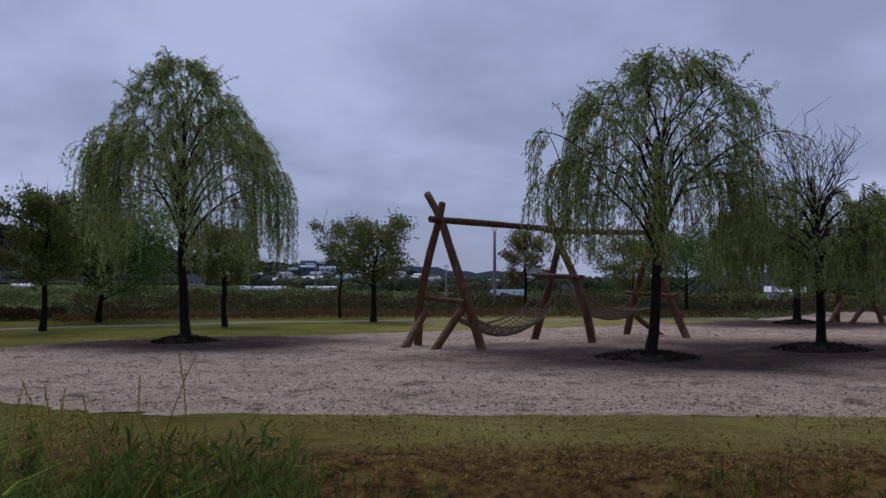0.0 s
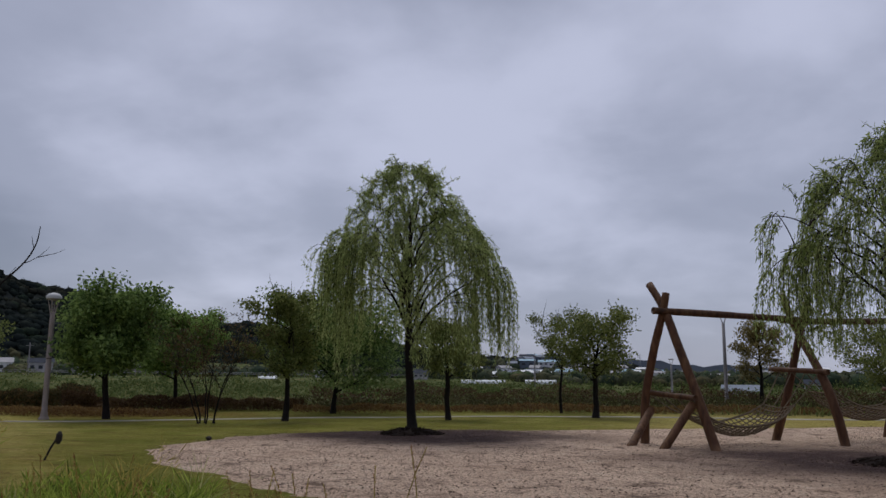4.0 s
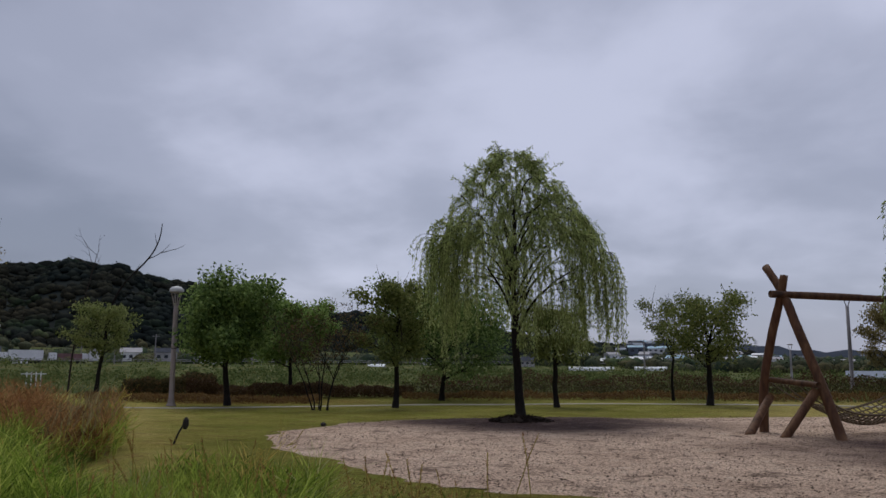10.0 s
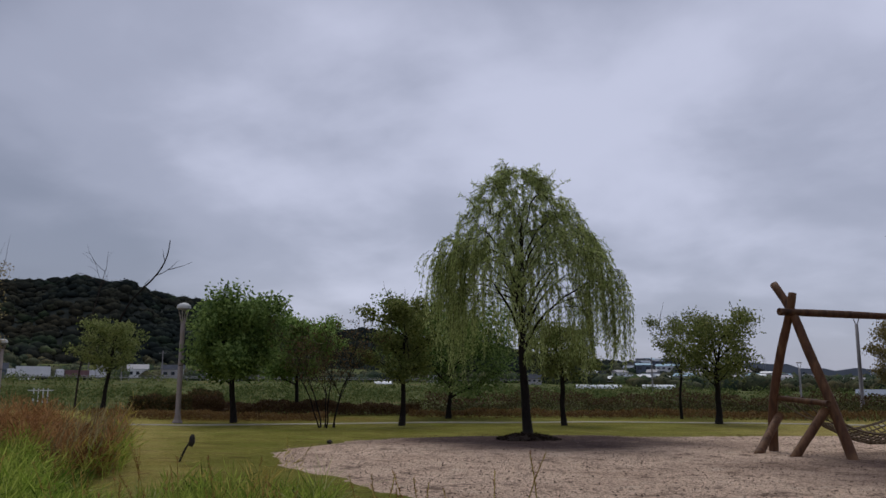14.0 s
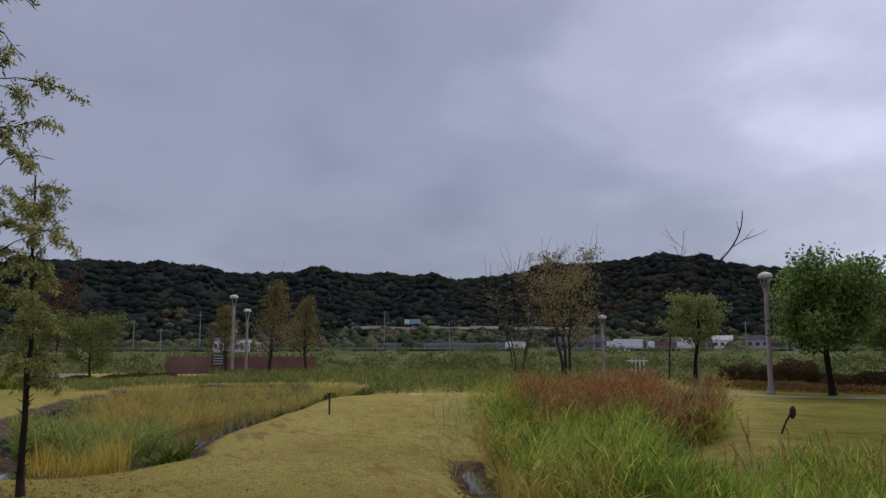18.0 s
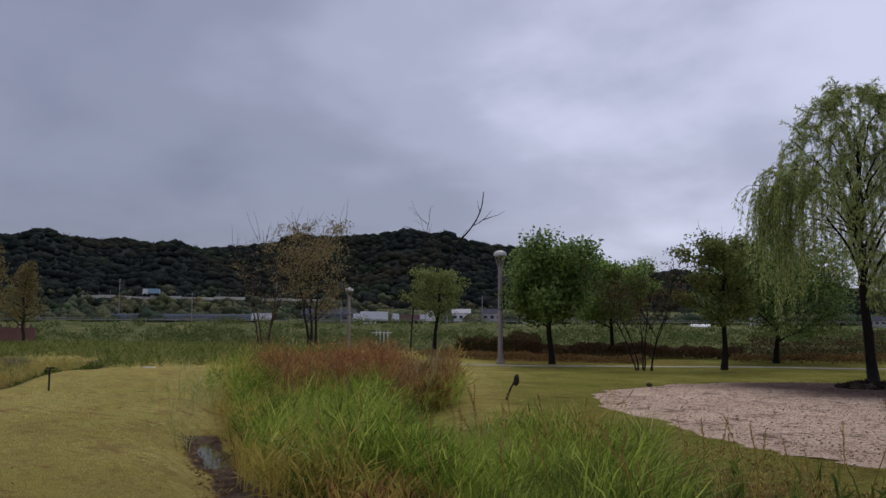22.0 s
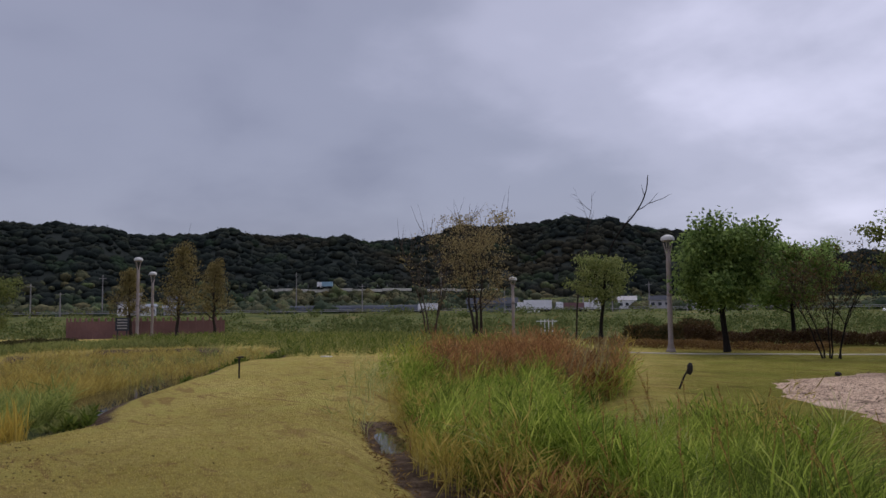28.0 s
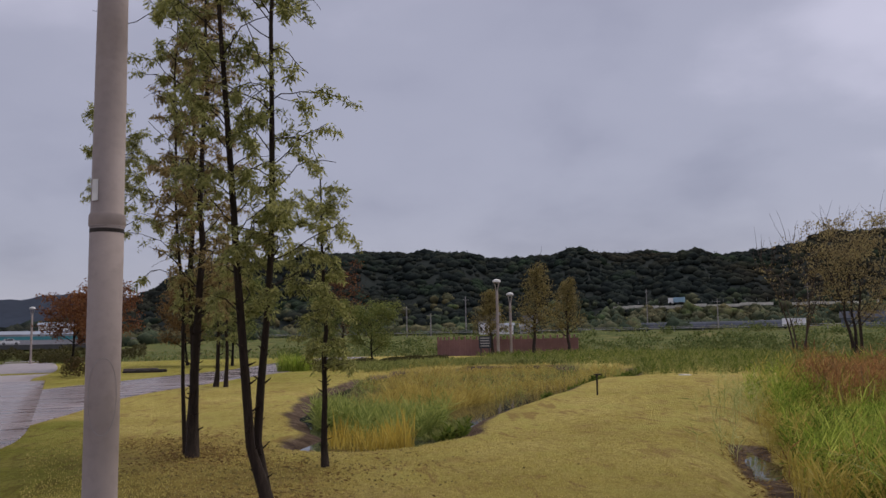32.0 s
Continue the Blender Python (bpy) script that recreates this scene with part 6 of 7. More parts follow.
reed_stand("reeds", lambda x, y: straw(x, y) & strip(x, y) & (bank(x, y) > -0.6) & (wave(x, y, 1.3, 3.0) > -0.25), (-13, -3.5, 3.5, 10), 2200, 0.58, M_REEDRED, "brown withered reeds at the ditch edge", 313, 10, 0.22, 0.012)
reed_stand("reeds", lambda x, y: straw(x, y) & strip(x, y) & (bank(x, y) > 0.5), (-13, -3.5, 3.5, 10), 420, 0.6, M_REED, "thin green reeds among withered ones", 339, 9, 0.25, 0.010)
blade_field("reeds", lambda x, y: strip(x, y) & (bank(x, y) > 0.0), (-13.5, -2.6, 3.5, 11), 2000, 0.80, 0.012, M_REEDYEL, "straw and dead stems among green reeds", 317, 1.8, wind=WIND)
blade_field("reeds", lambda x, y: green(x, y) & (bank(x, y) > 1.0), (-13.5, -2.6, 3.5, 11), 2600, 0.98, 0.022, M_REED, "bending green reed blades in the ditch", 332, 1.4, wind=WIND)
near_bank = lambda x, y: ~straw(x, y) & (dit(x, y) < 0.75) & (bank(x, y) > 2.0) & (x > -7.2) & (x < -4.3 + 0.4 * wave(x, y, 1.4)) & (np.hypot(x, y) < 8.2) & (y > 4.0)
reed_stand("wild_grass", near_bank, (-7.2, -2.8, 4.0, 8.0), 1500, 0.76, M_REED, "tall green wild grass along the ditch bank", 318, 10, 0.24, 0.012, "grass")
blade_field("wild_grass", near_bank, (-7.2, -2.8, 4.0, 8.0), 1100, 0.95, 0.018, M_PALEREED, "pale grass blades over the ditch bank", 319, 1.4, "grass", clump=0.3)
blade_field("wild_grass", lambda x, y: ~straw(x, y) & (dit(x, y) < 0.9) & (bank(x, y) > 0.5) & (x > -6.5) & (bearing(x, y) > 31 + 3.0 * wave(x, y, 1.8) - 15 * np.abs(np.sin(x * 91.7 + y * 57.3)) ** 5), (-6.5, -0.8, 3.0, 6.0), 3600, 0.92, 0.010,
            M_WILD, "tall green wild grass near the ditch", 305, 1.0, "grass", clump=0.25)
blade_field("wild_grass", lambda x, y: ~straw(x, y) & (dit(x, y) < 0.9) & (bank(x, y) > 0.5) & (bearing(x, y) > 30.5 + 4.0 * wave(x, y, 1.8)), (-6.5, -2.0, 3.0, 6.0), 9000, 1.03, 0.014,
            M_REED, "bright green wild grass bending in the wind", 341, 1.3, "grass", wind=WIND, clump=0.3)
blade_field("wild_grass", lambda x, y: (dit(x, y) < 0.9) & (wave(x, y, 3.1, 2.0) > 0.1), (-2.8, 8, 3.4, 6.4), 2600, 0.2, 0.012, M_WILD, "small green grass tufts on the bank", 314, 1.0, "grass")
reed_stand("wild_grass", lambda x, y: (dit(x, y) < 0.9) & (x < -0.9 + 0.4 * wave(x, y, 1.7)) & (wave(x, y, 2.7, 4.0) > -0.1), (-3.4, -0.5, 4.0, 5.8), 150, 0.78, M_WILD, "leafy green weeds on the ditch bank", 337, 16, 0.14, 0.020, "grass")
blade_field("wild_grass", lambda x, y: ~straw(x, y) & (dit(x, y) < 0.8) & (bank(x, y) > 2.0) & (bearing(x, y) > 31 + 3.0 * wave(x, y, 1.8)) & (wave(x, y, 2.3, 2.0) > -0.2), (-6.5, -2.4, 3.4, 6.4), 1700, 1.05, 0.018,
            M_REED, "yellow green grass blades leaning over the ditch", 349, 1.2, "grass", wind=WIND, clump=0.3)
# debris along the muddy edge
rng = np.random.default_rng(336)
n = 9000
X, Y = rng.uniform(-11.5, -4.5, n), rng.uniform(3.0, 7.0, n)
cp = chain(X, Y, PUDDLE)
ok = (cp < 0.36) & (cp > 0.03)
X, Y = X[ok], Y[ok]
n = len(X)
tagged(part("mud_litter", leaves(np.stack([X, Y, height(X, Y) + 0.003], -1), np.stack([rng.normal(size=n), rng.normal(size=n), 0.1 + rng.normal(size=n) * 0.3], -1),
       rng.uniform(0.02, 0.10, n), rng.uniform(0.006, 0.02, n), rng), M_THATCH), "brown dead stems and leaves on wet mud", "litter", kind="stuff")
# reeds in the pond
pnd = lambda x, y: chain(x, y, POND) + 1.45 * (1 - smooth(17, 25, -x)) * smooth(-0.4, 0.8, (y - 0.35) + (x + 12) * 0.376)
reed_stand("reeds", lambda x, y: (pnd(x, y) < -0.6 + 0.5 * wave(x, y, 1.2, 3.0)) & (wave(x, y, 0.55, 1.0) > -0.25) & (x < -13.2) & (y > 0.5), (-36, -13, -1, 13), 1300, 0.70, M_PONDGREEN, "green reeds standing in the pond", 306, 8, 0.24, 0.014)
reed_stand("reeds", lambda x, y: (pnd(x, y) < -0.6 + 0.5 * wave(x, y, 1.4, 1.0)) & (wave(x, y, 0.55, 1.0) < 0.42) & (x < -14.2) & (y > 0.5), (-36, -14, -1, 13), 4200, 0.76, M_REEDOLIVE, "olive and straw coloured reeds in the pond", 307, 8, 0.24, 0.016)
blade_field("reeds", lambda x, y: (pnd(x, y) < -0.5) & (x < -15), (-36, -14, -1, 13), 4600, 0.84, 0.018, M_TAN, "thin straw stems in the pond", 333, 0.6)
reed_stand("reeds", lambda x, y: (np.abs(chain(x, y, POND) + 0.3 - 0.3 * wave(x, y, 1.5, 2.0)) < 0.3) & (wave(x, y, 1.3, 4.0) > 0.0) & (x < -11.6) & (y > 1.1), (-30, -11.5, 0, 12), 2300, 0.26, M_WILD, "low dark plants on the pond's muddy rim", 334, 7, 0.15, 0.045)
blade_field("reeds", lambda x, y: (np.hypot((x + 11.85) * 0.75, y - 0.74) < 0.56 + 0.16 * wave(x, y, 3.7, 2.0)), (-14, -10.5, -1, 3), 3000, 0.82, 0.018, M_GOLD, "golden yellow reeds at the pond's near end", 308, 0.45)
reed_stand("reeds", lambda x, y: np.hypot(x + 12.9, (y - 1.75) * 1.2) < 0.75 + 0.3 * wave(x, y, 2.7, 1.0), (-14.2, -11.6, 0.6, 3.0), 700, 0.24, M_MEADOW, "low leafy plants in the shallow end of the pond", 343, 7, 0.14, 0.04)
reed_stand("reeds", lambda x, y: np.hypot((x + 14.2) * 0.62, y - 1.0) < 1.0 + 0.25 * wave(x, y, 2.1, 1.0), (-18, -12, -1, 4), 2300, 0.92, M_PONDGREEN, "soft green reeds in the middle of the pond", 344, 8, 0.3, 0.014)
reed_stand("wild_grass", lambda x, y: (np.hypot(x + 36, y - 13) < 12) & (pnd(x, y) > 0.1) & (x < -22) & (y > 9), (-48, -22, 9, 24), 3000, 0.48, M_MEADOW, "rough green grass beyond the pond", 309, 7, 0.26, 0.018, "grass")
reed_stand("wild_grass", lambda x, y: (np.hypot(x + 36, y - 13) < 12) & (pnd(x, y) > 0.1) & (x < -22) & (y > 9), (-48, -22, 9, 24), 1300, 0.5, M_WILD, "dark weeds and grass beyond the pond", 335, 7, 0.26, 0.03, "grass")
reed_stand("wild_grass", lambda x, y: (pnd(x, y) > 0.3) & (np.hypot((x + 37) * 0.7, y - 6) + 1.2 * wave(x, y, 0.9, 2.0) < 4.6) & ~on_paving(x, y), (-46, -29, 0.5, 12), 2200, 0.26, M_MEADOW, "low rough grass between the pond and the path", 346, 6, 0.2, 0.03, "grass")
reed_stand("reeds", lambda x, y: (np.hypot((x + 17.4) * 0.5, y - 2.5) < 1.35 + 0.3 * wave(x, y, 1.7, 1.0)) & (pnd(x, y) < -0.2), (-21, -14, 0, 5), 1500, 0.90, M_REEDOLIVE, "tan and golden dry reeds in the pond", 347, 8, 0.28, 0.016)
blade_field("reeds", lambda x, y: (np.hypot((x + 18.4) * 0.4, y - 2.8) < 1.6 + 0.3 * wave(x, y, 1.7, 3.0)) & (pnd(x, y) < -0.2), (-23, -14, 0, 6), 2400, 0.95, 0.018, M_REEDYEL, "straw yellow reed stems in the pond", 348, 0.5)
blade_field("grass_tuft", lambda x, y: np.hypot(x + 35.9, y + 1.1) < 0.75, (-37, -35, -2, 0), 1000, 1.25, 0.02, M_REED, "tall green grass tuft by the path", 310, 0.7, "grass")

# seed stalks standing above the near grass
rng = np.random.default_rng(320)
wood, LC, LD = [], [], []
for q in range(60):
    x, y = rng.uniform(-6.0, -1.3), rng.uniform(4.2, 6.2)
    hgt = rng.uniform(0.7, 1.15)
    b = bough((x, y, hz(x, y)), (rng.normal() * 0.15 - 0.1, rng.normal() * 0.12, 1), hgt, rng, -0.25, 7, 0.05)
    wood.append(tube(b, np.linspace(0.005, 0.003, 7), 4))
    m = 30
    u = rng.uniform(4.3, 6, m)
    LC.append(np.stack([np.interp(u, np.arange(7), b[:, c]) for c in range(3)], -1))
    LD.append(np.stack([rng.normal(size=m) * 0.35, rng.normal(size=m) * 0.35, 0.8 + rng.normal(size=m) * 0.2], -1))
stalks = thing("seed_grass", "brown seed stalks rising over wild grass", "grass", kind="stuff")
part("stalk", merge(*wood), M_REEDYEL, stalks)
LC, LD = np.concatenate(LC), np.concatenate(LD)
part("seed_head", leaves(LC, LD, 0.03, 0.006, rng), M_REEDRED, stalks)

# short turf over the near lawn
def turf_ok(x, y):
    d = np.hypot(x, y)
    return (~inside_sand(x, y)) & (~on_paving(x, y)) & (chain(x, y, POND) > 0.25) & (dit(x, y) > 0.3) & (d > 4.0)


rng = np.random.default_rng(330)
n = 110000
rr_ = 4.5 + 11 * rng.uniform(0, 1, n) ** 1.35
aa_ = np.radians(rng.uniform(52, 116, n))
X, Y = -rr_ * np.sin(aa_), rr_ * np.cos(aa_)
ok = turf_ok(X, Y) & (rng.uniform(0, 1, n) < (1 - smooth(7.5, 15.0, np.hypot(X, Y))) * (0.55 + 0.45 * wave(X, Y, 2.1, 1.0)))
X, Y = X[ok], Y[ok]
n = len(X)
C = np.stack([X, Y, height(X, Y) - 0.004], -1)
D = np.stack([rng.normal(size=n) * 0.6, rng.normal(size=n) * 0.6, np.full(n, 1.0)], -1)
tagged(part("lawn_grass", leaves(C, D, rng.uniform(0.014, 0.034, n), rng.uniform(0.006, 0.010, n) * (1 + np.hypot(X, Y) * 0.05), rng), M_TURF), "short yellow green turf blades", "grass", kind="stuff")
# fallen leaves on the lawn under the young trees
n = 1100
X, Y = -9.2 + rng.normal(size=n) * 2.0, -0.5 + rng.normal(size=n) * 1.1
ok = turf_ok(X, Y)
X, Y = X[ok], Y[ok]
n = len(X)
tagged(part("fallen_leaves", leaves(np.stack([X, Y, height(X, Y) + 0.02], -1), np.stack([rng.normal(size=n), rng.normal(size=n), rng.normal(size=n) * 0.3], -1),
       rng.uniform(0.02, 0.05, n), rng.uniform(0.012, 0.022, n), rng), M_OCHRE), "brown fallen leaves on the lawn", "leaves", kind="stuff")

# brown needle litter round the feet of the young trees
n = 5200
foot = np.array(((-10.41, -1.54), (-10.72, -1.66), (-11.48, -1.70), (-7.21, -0.45), (-9.26, 0.08)))[rng.integers(5, size=n)]
X, Y = foot[:, 0] + rng.normal(size=n) * 0.62, foot[:, 1] + rng.normal(size=n) * 0.5
ok = turf_ok(X, Y) & (rng.uniform(0, 1, n) < 0.6 + 0.6 * wave(X, Y, 2.9, 1.0))
X, Y = X[ok], Y[ok]
n = len(X)
tagged(part("needle_litter", leaves(np.stack([X, Y, height(X, Y) + 0.012], -1), np.stack([rng.normal(size=n), rng.normal(size=n), rng.normal(size=n) * 0.25], -1),
       rng.uniform(0.03, 0.07, n), rng.uniform(0.006, 0.016, n), rng), M_BROWN), "brown fallen needles round the young trees", "litter", kind="stuff")

# matted dead grass on the ditch bank
rng = np.random.default_rng(335)
n = 64000
X, Y = rng.uniform(-7, 10, n), rng.uniform(4.2, 7.6, n)
cl = dit(X, Y)
ok = (cl < 1.5) & (cl > -1.0) & (bank(X, Y) > 3) & (rng.uniform(0, 1, n) < 0.35 + 0.5 * wave(X, Y, 3.3, 2.0))
X, Y = X[ok], Y[ok]
n = len(X)
tagged(part("dead_grass", leaves(np.stack([X, Y, height(X, Y) - 0.005], -1), np.stack([rng.normal(size=n), rng.normal(size=n), 0.25 + rng.normal(size=n) * 0.4], -1),
       rng.uniform(0.02, 0.09, n), rng.uniform(0.008, 0.020, n), rng), M_THATCH), "matted brown dead grass on the ditch bank", "grass", kind="stuff")

# flecks of dead blades and short turf over the strip of lawn before the sandpit
n = 30000
X, Y = rng.uniform(-5.5, 8.5, n), rng.uniform(6.0, 9.4, n)
ok = turf_ok(X, Y) & (rng.uniform(0, 1, n) < 0.40 + 0.5 * wave(X, Y, 2.3, 1.0) + 0.4 * (1 - smooth(6.2, 7.6, Y)))
X, Y = X[ok], Y[ok]
n = len(X)
half_ = n // 2
C = np.stack([X, Y, height(X, Y) - 0.003], -1)
D = np.stack([rng.normal(size=n) * 0.9, rng.normal(size=n) * 0.9, np.full(n, 0.7)], -1)
L_ = rng.uniform(0.02, 0.05, n)
tagged(part("dead_grass", leaves(C[:half_], D[:half_], L_[:half_], L_[:half_] * 0.4, rng), M_THATCH), "brown dead blades scattered over the lawn strip", "grass", kind="stuff")
tagged(part("lawn_grass", leaves(C[half_:], D[half_:], L_[half_:] * 0.8, L_[half_:] * 0.3, rng), M_TURF), "short olive turf blades before the sandpit", "grass", kind="stuff")

# weeds and bushes of the river meadow
rng = np.random.default_rng(340)
nb, per = 850, 80
ba = np.radians(rng.uniform(-30, 125, nb))
bd = 58 + 150 * rng.uniform(0, 1, nb) ** 1.3
bx, by = -bd * np.sin(ba), bd * np.cos(ba)
keep = (by > -4) & ~((bx < -38) & (by < 22) & (bd < 58))
bx, by, bd = bx[keep], by[keep], bd[keep]
nb = len(bx)
br = rng.uniform(0.5, 1.5, nb) * (0.7 + bd / 160)
o = rng.normal(size=(nb, per, 3)) * 0.5
P = np.stack([bx, by, height(bx, by) + br * 0.30], -1)[:, None] + o * np.stack([br, br, br * 0.50], -1)[:, None]
P = P.reshape(-1, 3)
D = rng.normal(size=P.shape) + np.array((0, 0, 0.5))
sz_ = np.repeat(0.07 + bd * 0.0018, per)
tagged(part("meadow_weeds", leaves(P, D, sz_ * rng.uniform(0.8, 1.6, len(P)), sz_ * rng.uniform(0.5, 0.9, len(P)), rng),
       leaf_mat("meadow_weed_leaf", (0.034, 0.062, 0.018), (0.090, 0.130, 0.038), (0.20, 0.21, 0.075), 0.05, 0.2, 0.9)), "rough green and brown weeds of the river meadow", "weeds", kind="stuff")

# tufts of rough grass over the meadow
n = 17000
ta = np.radians(rng.uniform(-30, 122, n))
td = 36 + 110 * rng.uniform(0, 1, n) ** 1.6
X, Y = -td * np.sin(ta), td * np.cos(ta)
ok = (~on_paving(X, Y)) & (~inside_sand(X, Y)) & (td > np.interp(np.degrees(ta), (-30, 30, 48, 70, 122), (36, 36, 42, 58, 72)))
X, Y, td = X[ok], Y[ok], td[ok]
n = len(X)
V, F = blades(X, Y, height(X, Y) - 0.02, rng.uniform(0.15, 0.5, n) * (0.8 + 0.5 * wave(X, Y, 0.4, 2.0)), 0.03 + td * 0.0014, rng.uniform(0.1, 0.9, n), rng.uniform(0, 6.28, n), rng)
tagged(part("meadow_grass", (V, F), leaf_mat("meadow_grass_blade", (0.060, 0.095, 0.028), (0.135, 0.175, 0.052), (0.27, 0.25, 0.10), 0.08, 0.25, 0.9)), "rough green and straw meadow grass", "grass", kind="stuff")

# dark trees at the foot of the hill
n = 1500
ca = np.where(rng.uniform(0, 1, n) < 0.45, rng.uniform(-28, 26, n), rng.uniform(20, 125, n))
cd_ = rng.uniform(258, 350, n)
cr_ = rng.uniform(2.2, 4.6, n)
s_ = -np.sin(np.radians(ca)), np.cos(np.radians(ca))
C = np.stack([cd_ * s_[0], cd_ * s_[1], height(cd_ * s_[0], cd_ * s_[1]) * 0.6 + cr_ * 0.45 - 0.5], -1)
tagged(part("valley_crowns", clumps(C, cr_ * 0.8, rng, 0.85, 0.2), M_SLOPE, smooth=True), "rounded crowns of trees at the foot of the hill", "woodland", kind="stuff")
tagged(part("valley_woodland", woodland(C, cr_, rng, 15), M_VALLEY), "dark trees along the foot of the hill", "woodland", kind="stuff")

# ---- road, traffic and buildings beyond the meadow ----


def polar(az, d):
    return -d * math.sin(radians(az)), d * math.cos(radians(az))


u = np.linspace(-420, 420, 120)
V = []
for s_off in (212, 236):
    px, py = ROAD_N[0] * s_off + ROAD_N[1] * u, ROAD_N[1] * s_off - ROAD_N[0] * u
    V.append(np.stack([px, py, height(px, py) + 0.05], -1))
V = np.stack(V, 1).reshape(-1, 3)
i = np.arange(119) * 2
tagged(part("road", (V, np.stack([i, i + 1, i + 3, i + 2], -1)), M_ASPH), "grey asphalt road on a low bank", "road", kind="structure")
rail = thing("guard_rail", "galvanised guard rail along the far road", "guard rail", kind="structure")
px, py = ROAD_N[0] * 210 + ROAD_N[1] * u, ROAD_N[1] * 210 - ROAD_N[0] * u
pz = height(px, py)
part("beam", tube(np.stack([px, py, pz + 0.75], -1), np.full(120, 0.10), 4), M_RAIL, rail)
part("beam", tube(np.stack([px, py, pz + 1.15], -1), np.full(120, 0.05), 4), M_RAIL, rail)
for a_ in range(0, 120, 1):
    part("post", box(px[a_], py[a_], pz[a_] + 0.45, 0.12, 0.12, 1.1), M_RAIL, rail)


def truck(az, s, length, hgt, box_mat, label, cab_mat=M_WHITE, cab_left=True):
    d = s / math.cos(radians(az - 55))
    x, y = polar(az, d)
    root = thing("truck", label, "truck", "trucks on the far road", at=(x, y, hz(x, y) + 0.05), rz=math.degrees(math.atan2(-ROAD_N[0], ROAD_N[1])))
    sgn = -1 if cab_left else 1
    part("cargo_box", box(-sgn * 0.9, 0, 0.9 + hgt / 2, length - 2.4, 2.4, hgt, 0.05), box_mat, root)
    part("cab", box(sgn * (length / 2 - 1.0), 0, 1.6, 1.9, 2.3, 2.2, 0.2), cab_mat, root)
    part("windscreen", box(sgn * (length / 2 - 0.08), 0, 2.0, 0.1, 1.9, 0.8), M_WINDOW, root)
    part("chassis", box(0, 0, 0.7, length, 1.0, 0.3), M_DARKROOF, root)
    for wx_ in (-length * 0.33, -length * 0.2, length * 0.36):
        for wy_ in (-1.05, 1.05):
            w_ = part("wheel", tube(((-sgn * wx_ * -1, wy_ - 0.15, 0.5), (-sgn * wx_ * -1, wy_ + 0.15, 0.5)), (0.5, 0.5), 14), M_TYRE, root)
    return root


truck(50.4, 224, 10.0, 2.4, M_WHITE, "white box truck on the far road")
truck(47.9, 224, 8.0, 1.6, M_REDFENCE, "truck with red brown load on the far road")
truck(46.4, 228, 5.5, 3.0, M_WHITE, "white container truck on the far road")
truck(57.9, 226, 6.0, 1.8, M_WHITE, "small white box truck on the far road")


hillside = truck(65.2, 324, 6.5, 1.9, M_BLUEROOF, "pale blue truck on the hillside road")
hillside.location.z = 11.95


def building(name, az, d, w, dep, h, wall, roof, label, pitch=0.25, base=None, turn=0.0, windows=3, category="building"):
    x, y = polar(az, d)
    z = (hz(x, y) if base is None else base)
    root = thing(name, label, category, "buildings across the valley", at=(x, y, z), rz=az + turn)
    part("wall", box(0, 0, h / 2 - 0.5, w, dep, h + 1.0), wall, root)
    bm = bmesh.new()
    hw, hd, rh = w / 2 + 0.4, dep / 2 + 0.4, dep * pitch
    vs = [bm.verts.new(c) for c in ((-hw, -hd, h), (hw, -hd, h), (hw, hd, h), (-hw, hd, h), (-hw, 0, h + rh), (hw, 0, h + rh))]
    for f in ((0, 1, 5, 4), (2, 3, 4, 5), (0, 4, 3), (1, 2, 5), (0, 3, 2, 1)):
        bm.faces.new([vs[q] for q in f])
    part("roof", bm, roof, root)
    for q in range(windows):
        part("window", box(-w / 2 + w * (q + 0.5) / windows, -dep / 2 - 0.03, h * 0.55, min(1.6, w / windows * 0.5), 0.1, h * 0.35), M_WINDOW, root)
    return root


def greenhouse(az, d, w, r, label, base=None, mat_=None, turn=0.0):
    x, y = polar(az, d)
    z = hz(x, y) if base is None else base
    root = thing("greenhouse", label, "greenhouse", "long greenhouses", at=(x, y, z), rz=az + turn)
    a_ = np.linspace(0, np.pi, 11)
    xs = np.linspace(-w / 2, w / 2, max(3, int(w / 3)))
    V = np.stack([np.repeat(xs, 11), np.tile(np.cos(a_) * r, len(xs)), np.tile(np.sin(a_) * r * 0.85, len(xs)) + 0.0], -1)
    i, j = np.meshgrid(np.arange(len(xs) - 1), np.arange(10), indexing="ij")
    part("cover", (V, np.stack([i * 11 + j, i * 11 + j + 1, (i + 1) * 11 + j + 1, (i + 1) * 11 + j], -1).reshape(-1, 4)), mat_ or M_VINYL, root, smooth=True)
    for k, xx in enumerate(xs[:: 2]):
        part("hoop", tube(np.stack([np.full(11, xx), np.cos(a_) * (r + 0.03), np.sin(a_) * (r + 0.03) * 0.85], -1), np.full(11, 0.05), 4), mat_ or M_RAIL, root)
    for s in (0, len(xs) - 1):
        me = bmesh.new()
        me.faces.new([me.verts.new(V[s * 11 + q]) for q in range(11)])
        part("end_wall", me, mat_ or M_VINYL, root)


